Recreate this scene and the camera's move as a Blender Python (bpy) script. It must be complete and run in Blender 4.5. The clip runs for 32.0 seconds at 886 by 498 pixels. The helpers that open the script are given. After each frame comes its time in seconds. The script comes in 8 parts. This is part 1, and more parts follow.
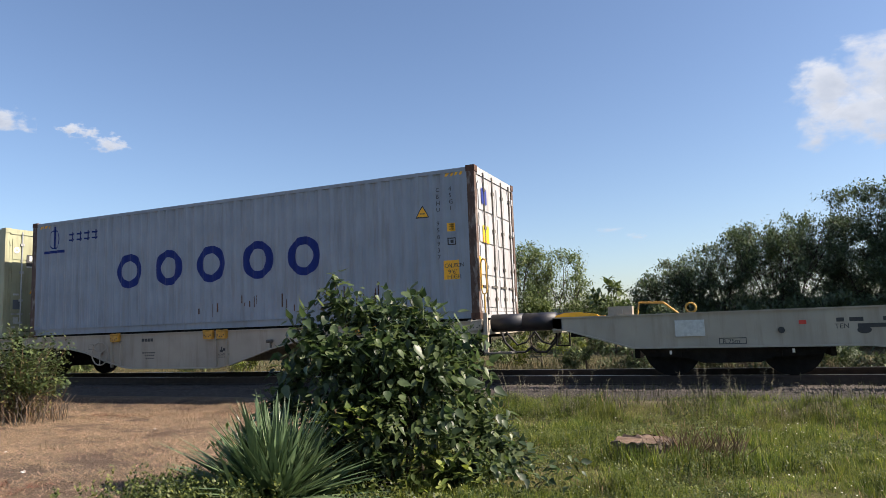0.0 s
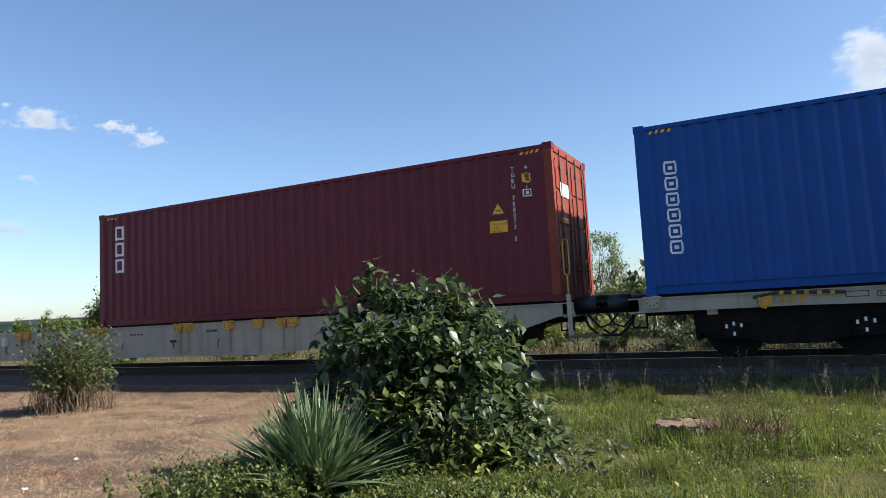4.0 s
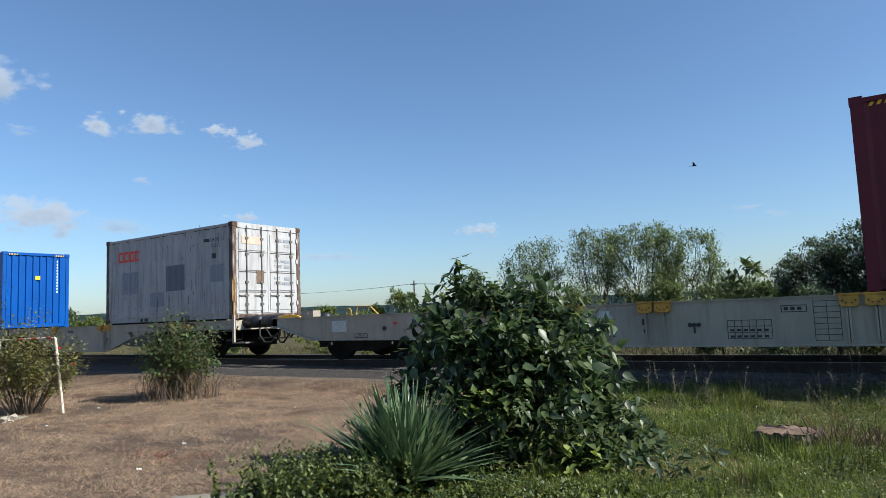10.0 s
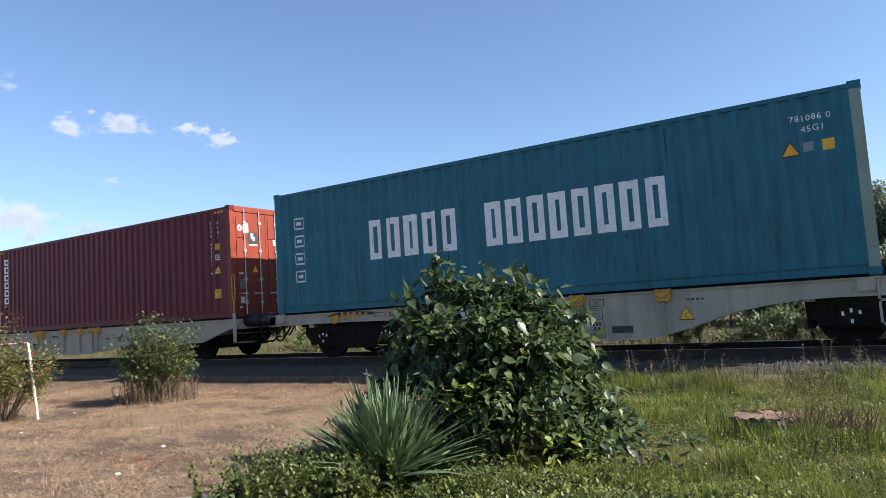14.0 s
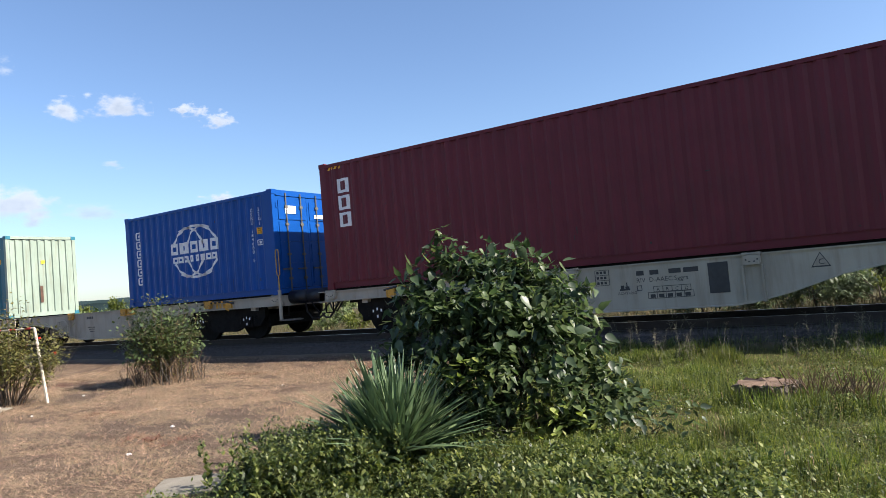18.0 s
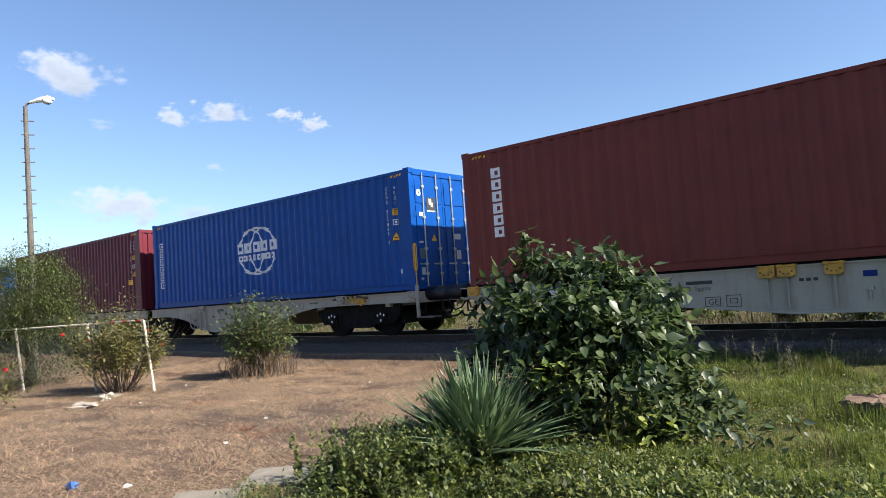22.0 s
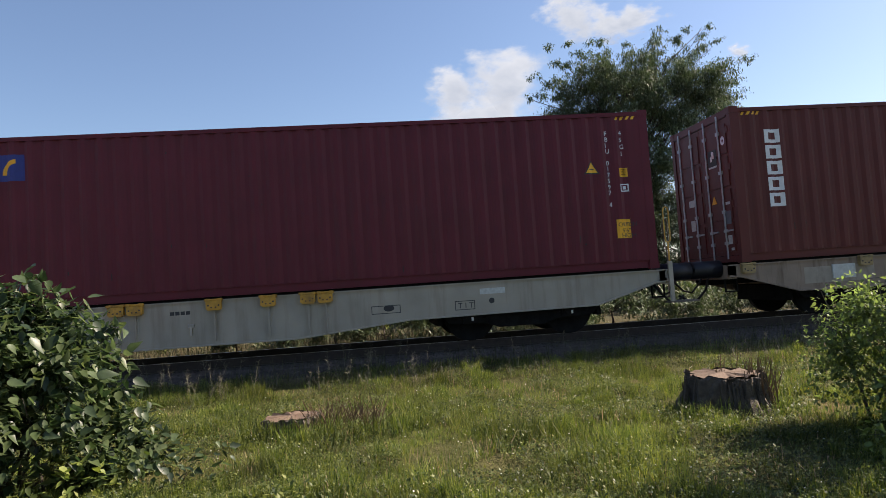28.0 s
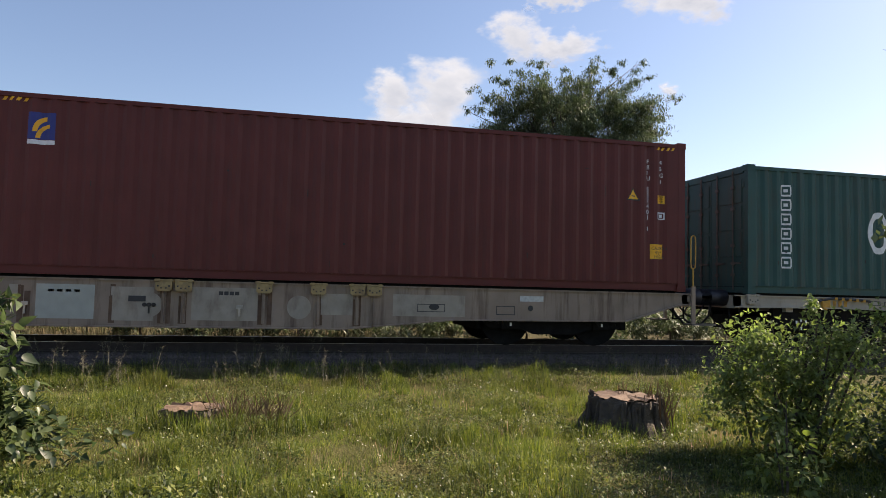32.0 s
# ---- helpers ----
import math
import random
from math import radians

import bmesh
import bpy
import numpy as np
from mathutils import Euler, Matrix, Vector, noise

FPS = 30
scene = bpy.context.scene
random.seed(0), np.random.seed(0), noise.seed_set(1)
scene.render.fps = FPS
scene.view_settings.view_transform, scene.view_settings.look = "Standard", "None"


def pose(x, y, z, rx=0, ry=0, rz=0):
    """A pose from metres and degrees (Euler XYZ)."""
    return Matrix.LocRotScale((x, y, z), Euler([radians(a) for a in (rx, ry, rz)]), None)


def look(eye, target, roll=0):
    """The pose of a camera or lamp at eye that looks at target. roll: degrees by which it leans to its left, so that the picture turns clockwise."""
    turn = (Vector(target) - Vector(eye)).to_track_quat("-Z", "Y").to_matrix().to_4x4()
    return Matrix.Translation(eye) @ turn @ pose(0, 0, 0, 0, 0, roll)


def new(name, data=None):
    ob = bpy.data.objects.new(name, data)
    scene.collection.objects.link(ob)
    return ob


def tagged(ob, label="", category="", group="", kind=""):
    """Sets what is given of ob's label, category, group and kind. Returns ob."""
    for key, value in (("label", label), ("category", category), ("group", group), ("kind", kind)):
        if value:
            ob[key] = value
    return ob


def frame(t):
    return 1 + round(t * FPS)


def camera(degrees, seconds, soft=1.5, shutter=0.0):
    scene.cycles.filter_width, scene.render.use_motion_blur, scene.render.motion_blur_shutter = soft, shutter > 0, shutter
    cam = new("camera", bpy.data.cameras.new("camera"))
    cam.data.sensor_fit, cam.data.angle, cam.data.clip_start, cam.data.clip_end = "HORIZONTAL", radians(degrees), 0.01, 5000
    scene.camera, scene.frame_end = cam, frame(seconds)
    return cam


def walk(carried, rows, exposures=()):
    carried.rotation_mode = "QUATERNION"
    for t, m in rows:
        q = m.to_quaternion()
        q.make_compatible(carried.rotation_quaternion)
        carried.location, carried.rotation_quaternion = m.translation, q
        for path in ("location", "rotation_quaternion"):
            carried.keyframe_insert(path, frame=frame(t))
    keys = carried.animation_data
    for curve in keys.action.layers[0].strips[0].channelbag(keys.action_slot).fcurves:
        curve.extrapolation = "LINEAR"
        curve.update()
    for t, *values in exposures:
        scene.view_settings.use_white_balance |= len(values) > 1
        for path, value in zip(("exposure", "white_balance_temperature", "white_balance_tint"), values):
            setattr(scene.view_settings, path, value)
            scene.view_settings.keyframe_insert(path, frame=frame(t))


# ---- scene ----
EYE = (0.0, 0.0, 1.5)
cam = camera(67.11, 32.0, soft=0.5)
# seconds, yaw, pitch, roll of a camera held at one spot
CAM = [
    (0.0, 23.26, 6.42, 2.11),
    (0.5, 22.90, 5.69, 2.22),
    (1.0, 23.10, 5.39, 2.44),
    (1.5, 25.06, 5.12, 3.50),
    (2.0, 25.15, 5.54, 3.34),
    (2.5, 25.92, 5.64, 3.35),
    (4.5, 26.59, 5.27, 2.82),
    (5.0, 28.43, 5.57, 2.05),
    (5.5, 30.72, 5.78, 2.29),
    (6.0, 31.38, 5.48, 3.42),
    (6.5, 31.38, 4.30, 3.41),
    (7.0, 32.45, 4.08, 3.61),
    (7.5, 32.26, 4.18, 3.00),
    (8.0, 31.32, 4.21, 2.48),
    (8.5, 33.06, 4.71, 3.96),
    (9.0, 34.64, 5.42, 3.18),
    (9.5, 34.02, 5.66, 2.75),
    (10.0, 33.81, 5.49, 2.31),
    (10.5, 33.31, 5.37, 2.78),
    (11.0, 32.49, 4.91, 3.24),
    (11.5, 31.75, 5.05, 3.24),
    (12.0, 31.39, 5.52, 3.61),
    (12.5, 31.93, 5.37, 4.01),
    (13.0, 32.38, 5.16, 3.18),
    (13.5, 32.00, 5.01, 3.29),
    (14.0, 32.05, 4.97, 3.70),
    (14.5, 32.05, 4.72, 3.07),
    (15.0, 31.99, 3.94, 4.78),
    (15.5, 31.99, 3.85, 4.48),
    (17.5, 32.26, 3.06, 4.83),
    (18.0, 32.30, 2.92, 5.02),
    (18.5, 32.43, 2.88, 5.22),
    (19.0, 32.51, 2.81, 5.66),
    (19.5, 32.83, 2.60, 3.41),
    (20.0, 34.59, 2.43, 3.38),
    (20.5, 36.57, 3.94, 3.08),
    (21.0, 37.85, 4.46, 3.80),
    (21.5, 39.40, 4.30, 4.22),
    (22.0, 39.65, 3.64, 3.89),
    (22.5, 39.10, 3.00, 3.82),
    (23.0, 38.36, 3.35, 3.97),
    (23.5, 37.89, 3.44, 4.03),
    (24.0, 37.18, 3.38, 3.90),
    (24.5, 36.75, 3.12, 4.30),
    (25.0, 36.05, 3.27, 4.49),
    (25.5, 27.49, 2.58, 2.09),
    (26.0, 13.71, 2.75, -1.85),
    (26.5, 5.51, 2.97, 1.65),
    (28.5, -10.59, 3.88, -0.23),
    (29.0, -15.40, 4.99, -3.66),
    (29.5, -17.14, 4.33, -2.03),
    (30.0, -16.99, 3.22, -1.85),
    (30.5, -16.45, 3.86, -2.10),
    (31.0, -13.73, 4.82, -2.23),
    (31.5, -12.72, 4.17, -1.88),
    (32.0, -12.78, 3.48, -1.43),
]
walk(cam, [(t, pose(*EYE, 90 + p, r, y)) for t, y, p, r in CAM],
     [(0.0, 1.13, 6900, 15), (1.5, 1.09, 6800, 14), (2.0, 0.99, 6550, 10), (2.5, 0.99, 6550, 10), (4.5, 1.30, 6500, 11), (7.0, 1.27, 6450, 11), (9.0, 1.17, 6400, 10), (10.0, 0.86, 6050, 7), (11.0, 0.89, 6200, 10), (12.5, 1.32, 6500, 13), (22.5, 1.34, 6500, 13), (24.0, 1.14, 6400, 10), (25.0, 0.98, 6300, 7), (25.5, 0.90, 6300, 6), (26.0, 1.04, 6500, 10), (28.5, 1.16, 7250, 16), (30.0, 1.26, 7550, 17), (32.0, 1.26, 7700, 18)])

# the train's way along the track: seconds, metres
TRAIN = [
    (0.0, 0.00),
    (1.0, -6.28),
    (2.0, -12.67),
    (4.5, -28.37),
    (5.5, -34.54),
    (6.5, -40.80),
    (7.5, -47.09),
    (8.5, -53.47),
    (9.5, -59.77),
    (10.5, -66.16),
    (11.5, -72.50),
    (12.5, -78.86),
    (13.5, -85.20),
    (14.5, -91.54),
    (15.5, -97.89),
    (17.5, -110.62),
    (18.5, -116.92),
    (19.5, -123.33),
    (20.5, -129.63),
    (21.5, -135.94),
    (22.5, -142.22),
    (23.5, -148.51),
    (24.5, -154.74),
    (25.5, -161.09),
    (26.0, -164.06),
    (26.5, -167.20),
    (28.5, -178.81),
    (29.0, -181.86),
    (29.5, -184.91),
    (30.0, -187.94),
    (30.5, -190.92),
    (31.0, -193.87),
    (31.5, -196.82),
    (32.0, -199.78),
]
FACE, DECK, RAIL = 11.56, 1.57, 0.5     # near side of the containers, their underside, top of the rails
MID = FACE + 1.219                      # centre line of the track

# ---- world, sun ----
SUN_EL, SUN_AZ = radians(39), radians(77)    # azimuth from +y towards +x
world = bpy.data.worlds.new("world")
scene.world = world
world.use_nodes = True
wn = world.node_tree.nodes
sky = wn.new("ShaderNodeTexSky")
sky.sky_type = "NISHITA"
sky.sun_disc = False
sky.sun_elevation, sky.sun_rotation = SUN_EL, SUN_AZ
sky.air_density, sky.dust_density, sky.ozone_density = 1.0, 0.8, 4.6
wn["Background"].inputs["Strength"].default_value = 0.080
world.node_tree.links.new(sky.outputs[0], wn["Background"].inputs["Color"])
sun = new("sun", bpy.data.lights.new("sun", "SUN"))
sun.data.energy, sun.data.angle, sun.data.color = 5.0, radians(0.5), (1.0, 0.93, 0.82)
sd = Vector((math.sin(SUN_AZ) * math.cos(SUN_EL), math.cos(SUN_AZ) * math.cos(SUN_EL), math.sin(SUN_EL)))
sun.matrix_world = look(tuple(sd * 60), (0, 0, 0))

# ---- materials ----
def srgb(r, g, b):
    return tuple((c / 255 / 12.92) if c / 255 <= 0.04045 else ((c / 255 + 0.055) / 1.055) ** 2.4 for c in (r, g, b))


def material(name, colour, rough=0.7, metal=0.0, var=0.15, scale=6.0, bump=0.2, bscale=60.0, dirt=None, dirt_amount=0.4,
             dirt_scale=(1.5, 1.5, 1.5), island=0.0, obj=0.0, translucent=0.0, coords="Object", spec=0.5):
    """A painted or natural surface: two scales of colour change, an optional second colour in stains, and fine relief."""
    m = bpy.data.materials.new(name)
    m.use_nodes = True
    nt = m.node_tree
    N, L = nt.nodes, nt.links
    bsdf = N["Principled BSDF"]
    tc = N.new("ShaderNodeTexCoord")
    n1 = N.new("ShaderNodeTexNoise")
    n1.inputs["Scale"].default_value, n1.inputs["Detail"].default_value = scale, 6
    L.new(tc.outputs[coords], n1.inputs["Vector"])
    hsv = N.new("ShaderNodeHueSaturation")
    hsv.inputs["Color"].default_value = (*colour, 1)
    mp = N.new("ShaderNodeMapRange")
    mp.inputs["From Min"].default_value, mp.inputs["From Max"].default_value = 0.3, 0.7
    mp.inputs["To Min"].default_value, mp.inputs["To Max"].default_value = 1 - var, 1 + var
    L.new(n1.outputs["Fac"], mp.inputs["Value"])
    value = mp.outputs["Result"]
    for amount, node, out in ((island, "ShaderNodeNewGeometry", "Random Per Island"), (obj, "ShaderNodeObjectInfo", "Random")):
        if amount:
            g = N.new(node)
            r = N.new("ShaderNodeMapRange")
            r.inputs["To Min"].default_value, r.inputs["To Max"].default_value = 1 - amount, 1 + amount
            L.new(g.outputs[out], r.inputs["Value"])
            mul = N.new("ShaderNodeMath")
            mul.operation = "MULTIPLY"
            L.new(value, mul.inputs[0]), L.new(r.outputs["Result"], mul.inputs[1])
            value = mul.outputs[0]
            h = N.new("ShaderNodeMapRange")
            h.inputs["To Min"].default_value, h.inputs["To Max"].default_value = 0.5 + 0.05 * amount, 0.5 - 0.06 * amount
            L.new(g.outputs[out], h.inputs["Value"])
            L.new(h.outputs["Result"], hsv.inputs["Hue"])
    L.new(value, hsv.inputs["Value"])
    col = hsv.outputs["Color"]
    if dirt:
        mapping = N.new("ShaderNodeMapping")
        mapping.inputs["Scale"].default_value = dirt_scale
        L.new(tc.outputs[coords], mapping.inputs["Vector"])
        n2 = N.new("ShaderNodeTexNoise")
        n2.inputs["Scale"].default_value, n2.inputs["Detail"].default_value, n2.inputs["Roughness"].default_value = 1.0, 8, 0.65
        L.new(mapping.outputs[0], n2.inputs["Vector"])
        ramp = N.new("ShaderNodeValToRGB")
        ramp.color_ramp.elements[0].position, ramp.color_ramp.elements[1].position = 0.5, 0.72
        ramp.color_ramp.elements[1].color = (dirt_amount, dirt_amount, dirt_amount, 1)
        L.new(n2.outputs["Fac"], ramp.inputs["Fac"])
        mix = N.new("ShaderNodeMix")
        mix.data_type = "RGBA"
        L.new(ramp.outputs["Color"], mix.inputs["Factor"])
        L.new(col, mix.inputs["A"])
        mix.inputs["B"].default_value = (*dirt, 1)
        col = mix.outputs["Result"]
    L.new(col, bsdf.inputs["Base Color"])
    bsdf.inputs["Roughness"].default_value, bsdf.inputs["Metallic"].default_value = rough, metal
    bsdf.inputs["Specular IOR Level"].default_value = spec
    if bump:
        nb = N.new("ShaderNodeTexNoise")
        nb.inputs["Scale"].default_value, nb.inputs["Detail"].default_value = bscale, 4
        L.new(tc.outputs[coords], nb.inputs["Vector"])
        b = N.new("ShaderNodeBump")
        b.inputs["Strength"].default_value, b.inputs["Distance"].default_value = bump, 0.02
        L.new(nb.outputs["Fac"], b.inputs["Height"])
        L.new(b.outputs["Normal"], bsdf.inputs["Normal"])
    if translucent:
        tr = N.new("ShaderNodeBsdfTranslucent")
        bright = N.new("ShaderNodeHueSaturation")
        bright.inputs["Value"].default_value, bright.inputs["Saturation"].default_value = 1.6, 1.15
        L.new(col, bright.inputs["Color"])
        L.new(bright.outputs["Color"], tr.inputs["Color"])
        ms = N.new("ShaderNodeMixShader")
        ms.inputs["Fac"].default_value = translucent
        L.new(bsdf.outputs[0], ms.inputs[1]), L.new(tr.outputs[0], ms.inputs[2])
        L.new(ms.outputs[0], N["Material Output"].inputs["Surface"])
    return m


RUST = srgb(96, 60, 40)


def paint(name, rgb, rough=0.45, dirt=RUST, amount=0.35, var=0.10):
    return material(name, srgb(*rgb), rough, 0.0, var, 1.6, 0.30, 2.6, dirt, amount, (7.0, 7.0, 0.7), spec=0.22)


M_WHITE = paint("weathered white container paint", (134, 145, 156), 0.5, srgb(112, 102, 92), 0.38)
M_OLDWHITE = paint("worn white container paint", (164, 164, 165), 0.6, srgb(100, 88, 79), 0.6)
M_CREAM = paint("pale cream container paint", (150, 152, 126))
M_BLUE = paint("deep blue container paint", (0, 68, 142), 0.42, srgb(12, 68, 124), 0.35)
M_MAROON = paint("maroon container paint", (96, 34, 45), 0.45, srgb(74, 42, 42), 0.4)
M_REDBROWN = paint("red-brown container paint", (109, 47, 41), 0.45, srgb(98, 54, 42), 0.4)
# lit copy of the maroon: sunlight is put into the door ends' orange-red
M_DOORLIT = paint("maroon container door paint in its sunlit tone", (124, 57, 43), 0.5, srgb(104, 52, 40), 0.4)
M_BROWNRED = paint("brown-red container paint", (95, 45, 42), 0.45, srgb(80, 48, 42), 0.4)
M_TEAL = paint("teal green container paint", (40, 102, 119), 0.45, srgb(40, 62, 60), 0.6)
M_GREEN = paint("dark green container paint", (44, 80, 77), 0.45)
M_PALEGREEN = paint("pale green container paint", (132, 146, 134), 0.5, srgb(104, 88, 64), 0.45)
M_GREYB = paint("grimy brown-grey wagon paint", (141, 125, 111), 0.65, srgb(84, 66, 56), 0.85, 0.2)
M_RUSTPOST = material("rust-eaten white paint", srgb(80, 62, 53), 0.8, 0, 0.25, 6, 0.3, 50, srgb(158, 154, 148), 0.85, (9, 9, 3))
M_CLEAN = material("cleaner repainted wagon panel", srgb(150, 141, 128), 0.6, 0, 0.12, 5, 0, 60, srgb(108, 94, 82), 0.7, (5, 5, 2))
M_PALEG = material("pale greenish wagon repaint", srgb(158, 162, 154), 0.6, 0, 0.08, 5, 0, 60, srgb(150, 150, 140), 0.4, (4, 4, 2))
M_RUNS = material("brown rust runs", srgb(92, 70, 55), 0.85, 0, 0.25, 9, 0, 60, srgb(120, 104, 90), 0.6, (9, 9, 2))
M_GREY = paint("light grey wagon paint", (158, 151, 138), 0.55, srgb(116, 100, 86), 0.42, 0.12)
M_BLACK = material("grimy black bogie steel", (0.008, 0.008, 0.008), 0.85, 0.0, 0.4, 8, 0.4, 50, (0.022, 0.018, 0.015), 0.5, spec=0.15)
M_STEPS = material("grimy grey step iron", srgb(92, 88, 82), 0.8, 0, 0.2, 10, 0.2, 60, srgb(50, 44, 40), 0.6)
M_GRIMEY = material("grime-dulled yellow paint", srgb(156, 134, 92), 0.7, 0, 0.2, 10, 0.2, 60, srgb(96, 82, 66), 0.7, (6, 6, 6))
M_STEEL = material("bare worn steel", (0.35, 0.34, 0.33), 0.35, 1.0, 0.2, 12, 0.1, 80, RUST, 0.4)
M_RAILS = material("rusty rail steel", srgb(54, 45, 40), 0.7, 0.2, 0.3, 9, 0.3, 60)
M_RUSTY = material("rusted steel", srgb(86, 62, 50), 0.85, 0.2, 0.35, 9, 0.5, 50, srgb(60, 44, 36), 0.6)
M_ZINC = material("dull galvanised steel", (0.42, 0.43, 0.44), 0.5, 0.6, 0.15, 14, 0.1, 80, srgb(96, 84, 74), 0.4, (6, 6, 2))
M_YELLOW = material("chipped yellow paint", srgb(192, 142, 52), 0.6, 0, 0.2, 10, 0.2, 60, srgb(104, 82, 58), 0.7, (6, 6, 6))
M_INKW = material("white lettering paint", (0.72, 0.73, 0.74), 0.55, 0, 0.08, 12, 0, 60, (0.35, 0.35, 0.36), 0.3, (9, 9, 9))
M_INKB = material("blue lettering paint", srgb(14, 38, 104), 0.6, 0, 0.1, 12, 0, spec=0.2)
M_INKK = material("black stencil paint", (0.03, 0.03, 0.032), 0.6, 0, 0.2, 12, 0)
M_INKR = material("red lettering paint", srgb(214, 70, 50), 0.5, 0, 0.15, 12, 0)
M_DECALY = material("yellow sticker", srgb(236, 172, 30), 0.5, 0, 0.12, 12, 0, 60, srgb(150, 120, 60), 0.35, (12, 12, 12))
M_PATCH = material("grey repaint patch", srgb(128, 134, 142), 0.55, 0, 0.08, 4, 0)
M_PATCHD = material("dark grey repaint patch", srgb(92, 98, 106), 0.55, 0, 0.08, 4, 0)
M_SCRAPE = material("dark scrape marks", srgb(52, 48, 46), 0.8, 0, 0.25, 12, 0)
M_DRIP = material("dark rain streaks on teal paint", srgb(30, 72, 80), 0.6, 0, 0.15, 10, 0, 60, srgb(34, 80, 90), 0.7, (20, 20, 3))
M_PLATE = material("pale data plate", srgb(180, 183, 180), 0.4, 0, 0.15, 20, 0)
M_DECALF = material("sun-bleached orange sign", srgb(186, 160, 142), 0.6, 0, 0.1, 6, 0, 60, srgb(164, 160, 158), 0.9, (14, 14, 14))
M_FLORBLUE = material("navy sticker", srgb(28, 44, 120), 0.5, 0, 0.1, 12, 0)
M_RUBBER = material("black rubber hose", (0.008, 0.008, 0.009), 0.7, 0, 0.2, 10, 0.1)
M_BUFFER = material("dark blue-black buffer paint", srgb(15, 17, 28), 0.5, 0, 0.2, 8, 0.1)
M_REDTAIL = material("red plate", srgb(190, 50, 40), 0.5, 0, 0.15, 10, 0)

M_GRASS = material("grass blades", srgb(88, 102, 50), 0.55, 0, 0.50, 1.2, 0, 60, srgb(120, 112, 70), 0.3, (0.8, 0.8, 0.8), island=0.75, translucent=0.35, spec=0.3)
M_HERB = material("low herb leaves", srgb(79, 91, 48), 0.5, 0, 0.35, 1.5, 0, island=0.75, translucent=0.34, spec=0.35)
M_DRY = material("dry straw", srgb(160, 141, 112), 0.8, 0, 0.25, 2, 0, island=0.7, translucent=0.2)
M_BANK = material("dry bank grass", srgb(96, 86, 58), 0.85, 0, 0.3, 1.5, 0, island=0.4)
M_LILAC = material("small olive shrub leaves", srgb(118, 132, 78), 0.5, 0, 0.25, 1.2, 0, island=0.45, obj=0.3, translucent=0.5)
M_STALK = material("dry weed stalks", srgb(112, 107, 88), 0.85, 0, 0.2, 3, 0, island=0.3)
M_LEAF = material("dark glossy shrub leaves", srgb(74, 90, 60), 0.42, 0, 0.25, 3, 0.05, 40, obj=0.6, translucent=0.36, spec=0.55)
# joined inner leaves: a darker green carries the shade inside the shrub
M_LEAFJ = material("shade-darkened shrub leaves", srgb(64, 80, 50), 0.45, 0, 0.25, 3, 0, island=0.7, translucent=0.36, spec=0.5)
M_LEAFY = material("yellow-green young leaves", srgb(112, 126, 66), 0.5, 0, 0.2, 3, 0, island=0.4, translucent=0.35)
M_YUCCA = material("blue-green sword leaves", srgb(82, 102, 72), 0.40, 0, 0.2, 5, 0.05, 60, srgb(156, 168, 112), 0.35, (6, 6, 6), obj=0.45, translucent=0.1)
M_ROSETOP = material("dark rose leaves", srgb(70, 84, 48), 0.45, 0, 0.25, 2, 0, island=0.5, translucent=0.2)
M_ROSELEAF = material("olive rose leaves", srgb(98, 98, 54), 0.5, 0, 0.25, 1.5, 0, island=0.45, translucent=0.3)
M_CYPRESS = material("yellow-green evergreen foliage", srgb(66, 78, 36), 0.6, 0, 0.25, 1.0, 0, island=0.55, translucent=0.18)
# darker than the lawn grass: the trackside shade is put into this colour
M_TRACKWEED = material("shade-darkened grey-green weeds", srgb(70, 74, 48), 0.8, 0, 0.25, 1.5, 0, island=0.4, translucent=0.15)
M_PIPEY = material("faded yellow pipe paint", srgb(178, 138, 58), 0.6, 0, 0.2, 10, 0.1, 60, srgb(130, 100, 70), 0.5, (9, 9, 9))
M_SLEEPER = material("oiled old sleeper", srgb(66, 58, 52), 0.9, 0, 0.3, 6, 0.4)
M_TREE = material("tree foliage", srgb(86, 100, 60), 0.6, 0, 0.2, 0.6, 0, island=0.45, translucent=0.2)
M_TREED = material("dark tree foliage", srgb(80, 95, 66), 0.6, 0, 0.2, 0.6, 0, island=0.45, translucent=0.16)
M_TREEY = material("bright yellow-green tree foliage", srgb(94, 104, 50), 0.6, 0, 0.2, 0.6, 0, island=0.35, translucent=0.35)
M_SILVER = material("grey-green willow foliage", srgb(96, 110, 70), 0.6, 0, 0.2, 0.6, 0, island=0.45, translucent=0.22)
M_BARK = material("rough bark", srgb(74, 66, 58), 0.9, 0, 0.35, 12, 0.9, 40, srgb(60, 50, 42), 0.6, (14, 14, 2))
M_CUTWOOD = material("weathered sawn wood", srgb(100, 81, 67), 0.85, 0, 0.2, 14, 0.4, 50, srgb(102, 82, 66), 0.5, (6, 6, 6))
M_ROSE = material("red rose petals", srgb(210, 38, 28), 0.5, 0, 0.15, 10, 0, translucent=0.2)
M_FLOWER = material("white clover flowers", srgb(212, 212, 200), 0.7, 0, 0.1, 10, 0, translucent=0.2)
M_BLOOMY = material("yellow meadow flowers", srgb(236, 204, 60), 0.7, 0, 0.1, 10, 0, translucent=0.2)
M_POSTW = material("flaking white painted pipe", srgb(192, 182, 167), 0.7, 0, 0.15, 20, 0.2, 60, srgb(112, 82, 65), 0.9, (14, 14, 14))
M_CONC = material("weathered concrete", srgb(118, 112, 100), 0.9, 0, 0.2, 5, 0.4, 60, srgb(88, 82, 68), 0.8)
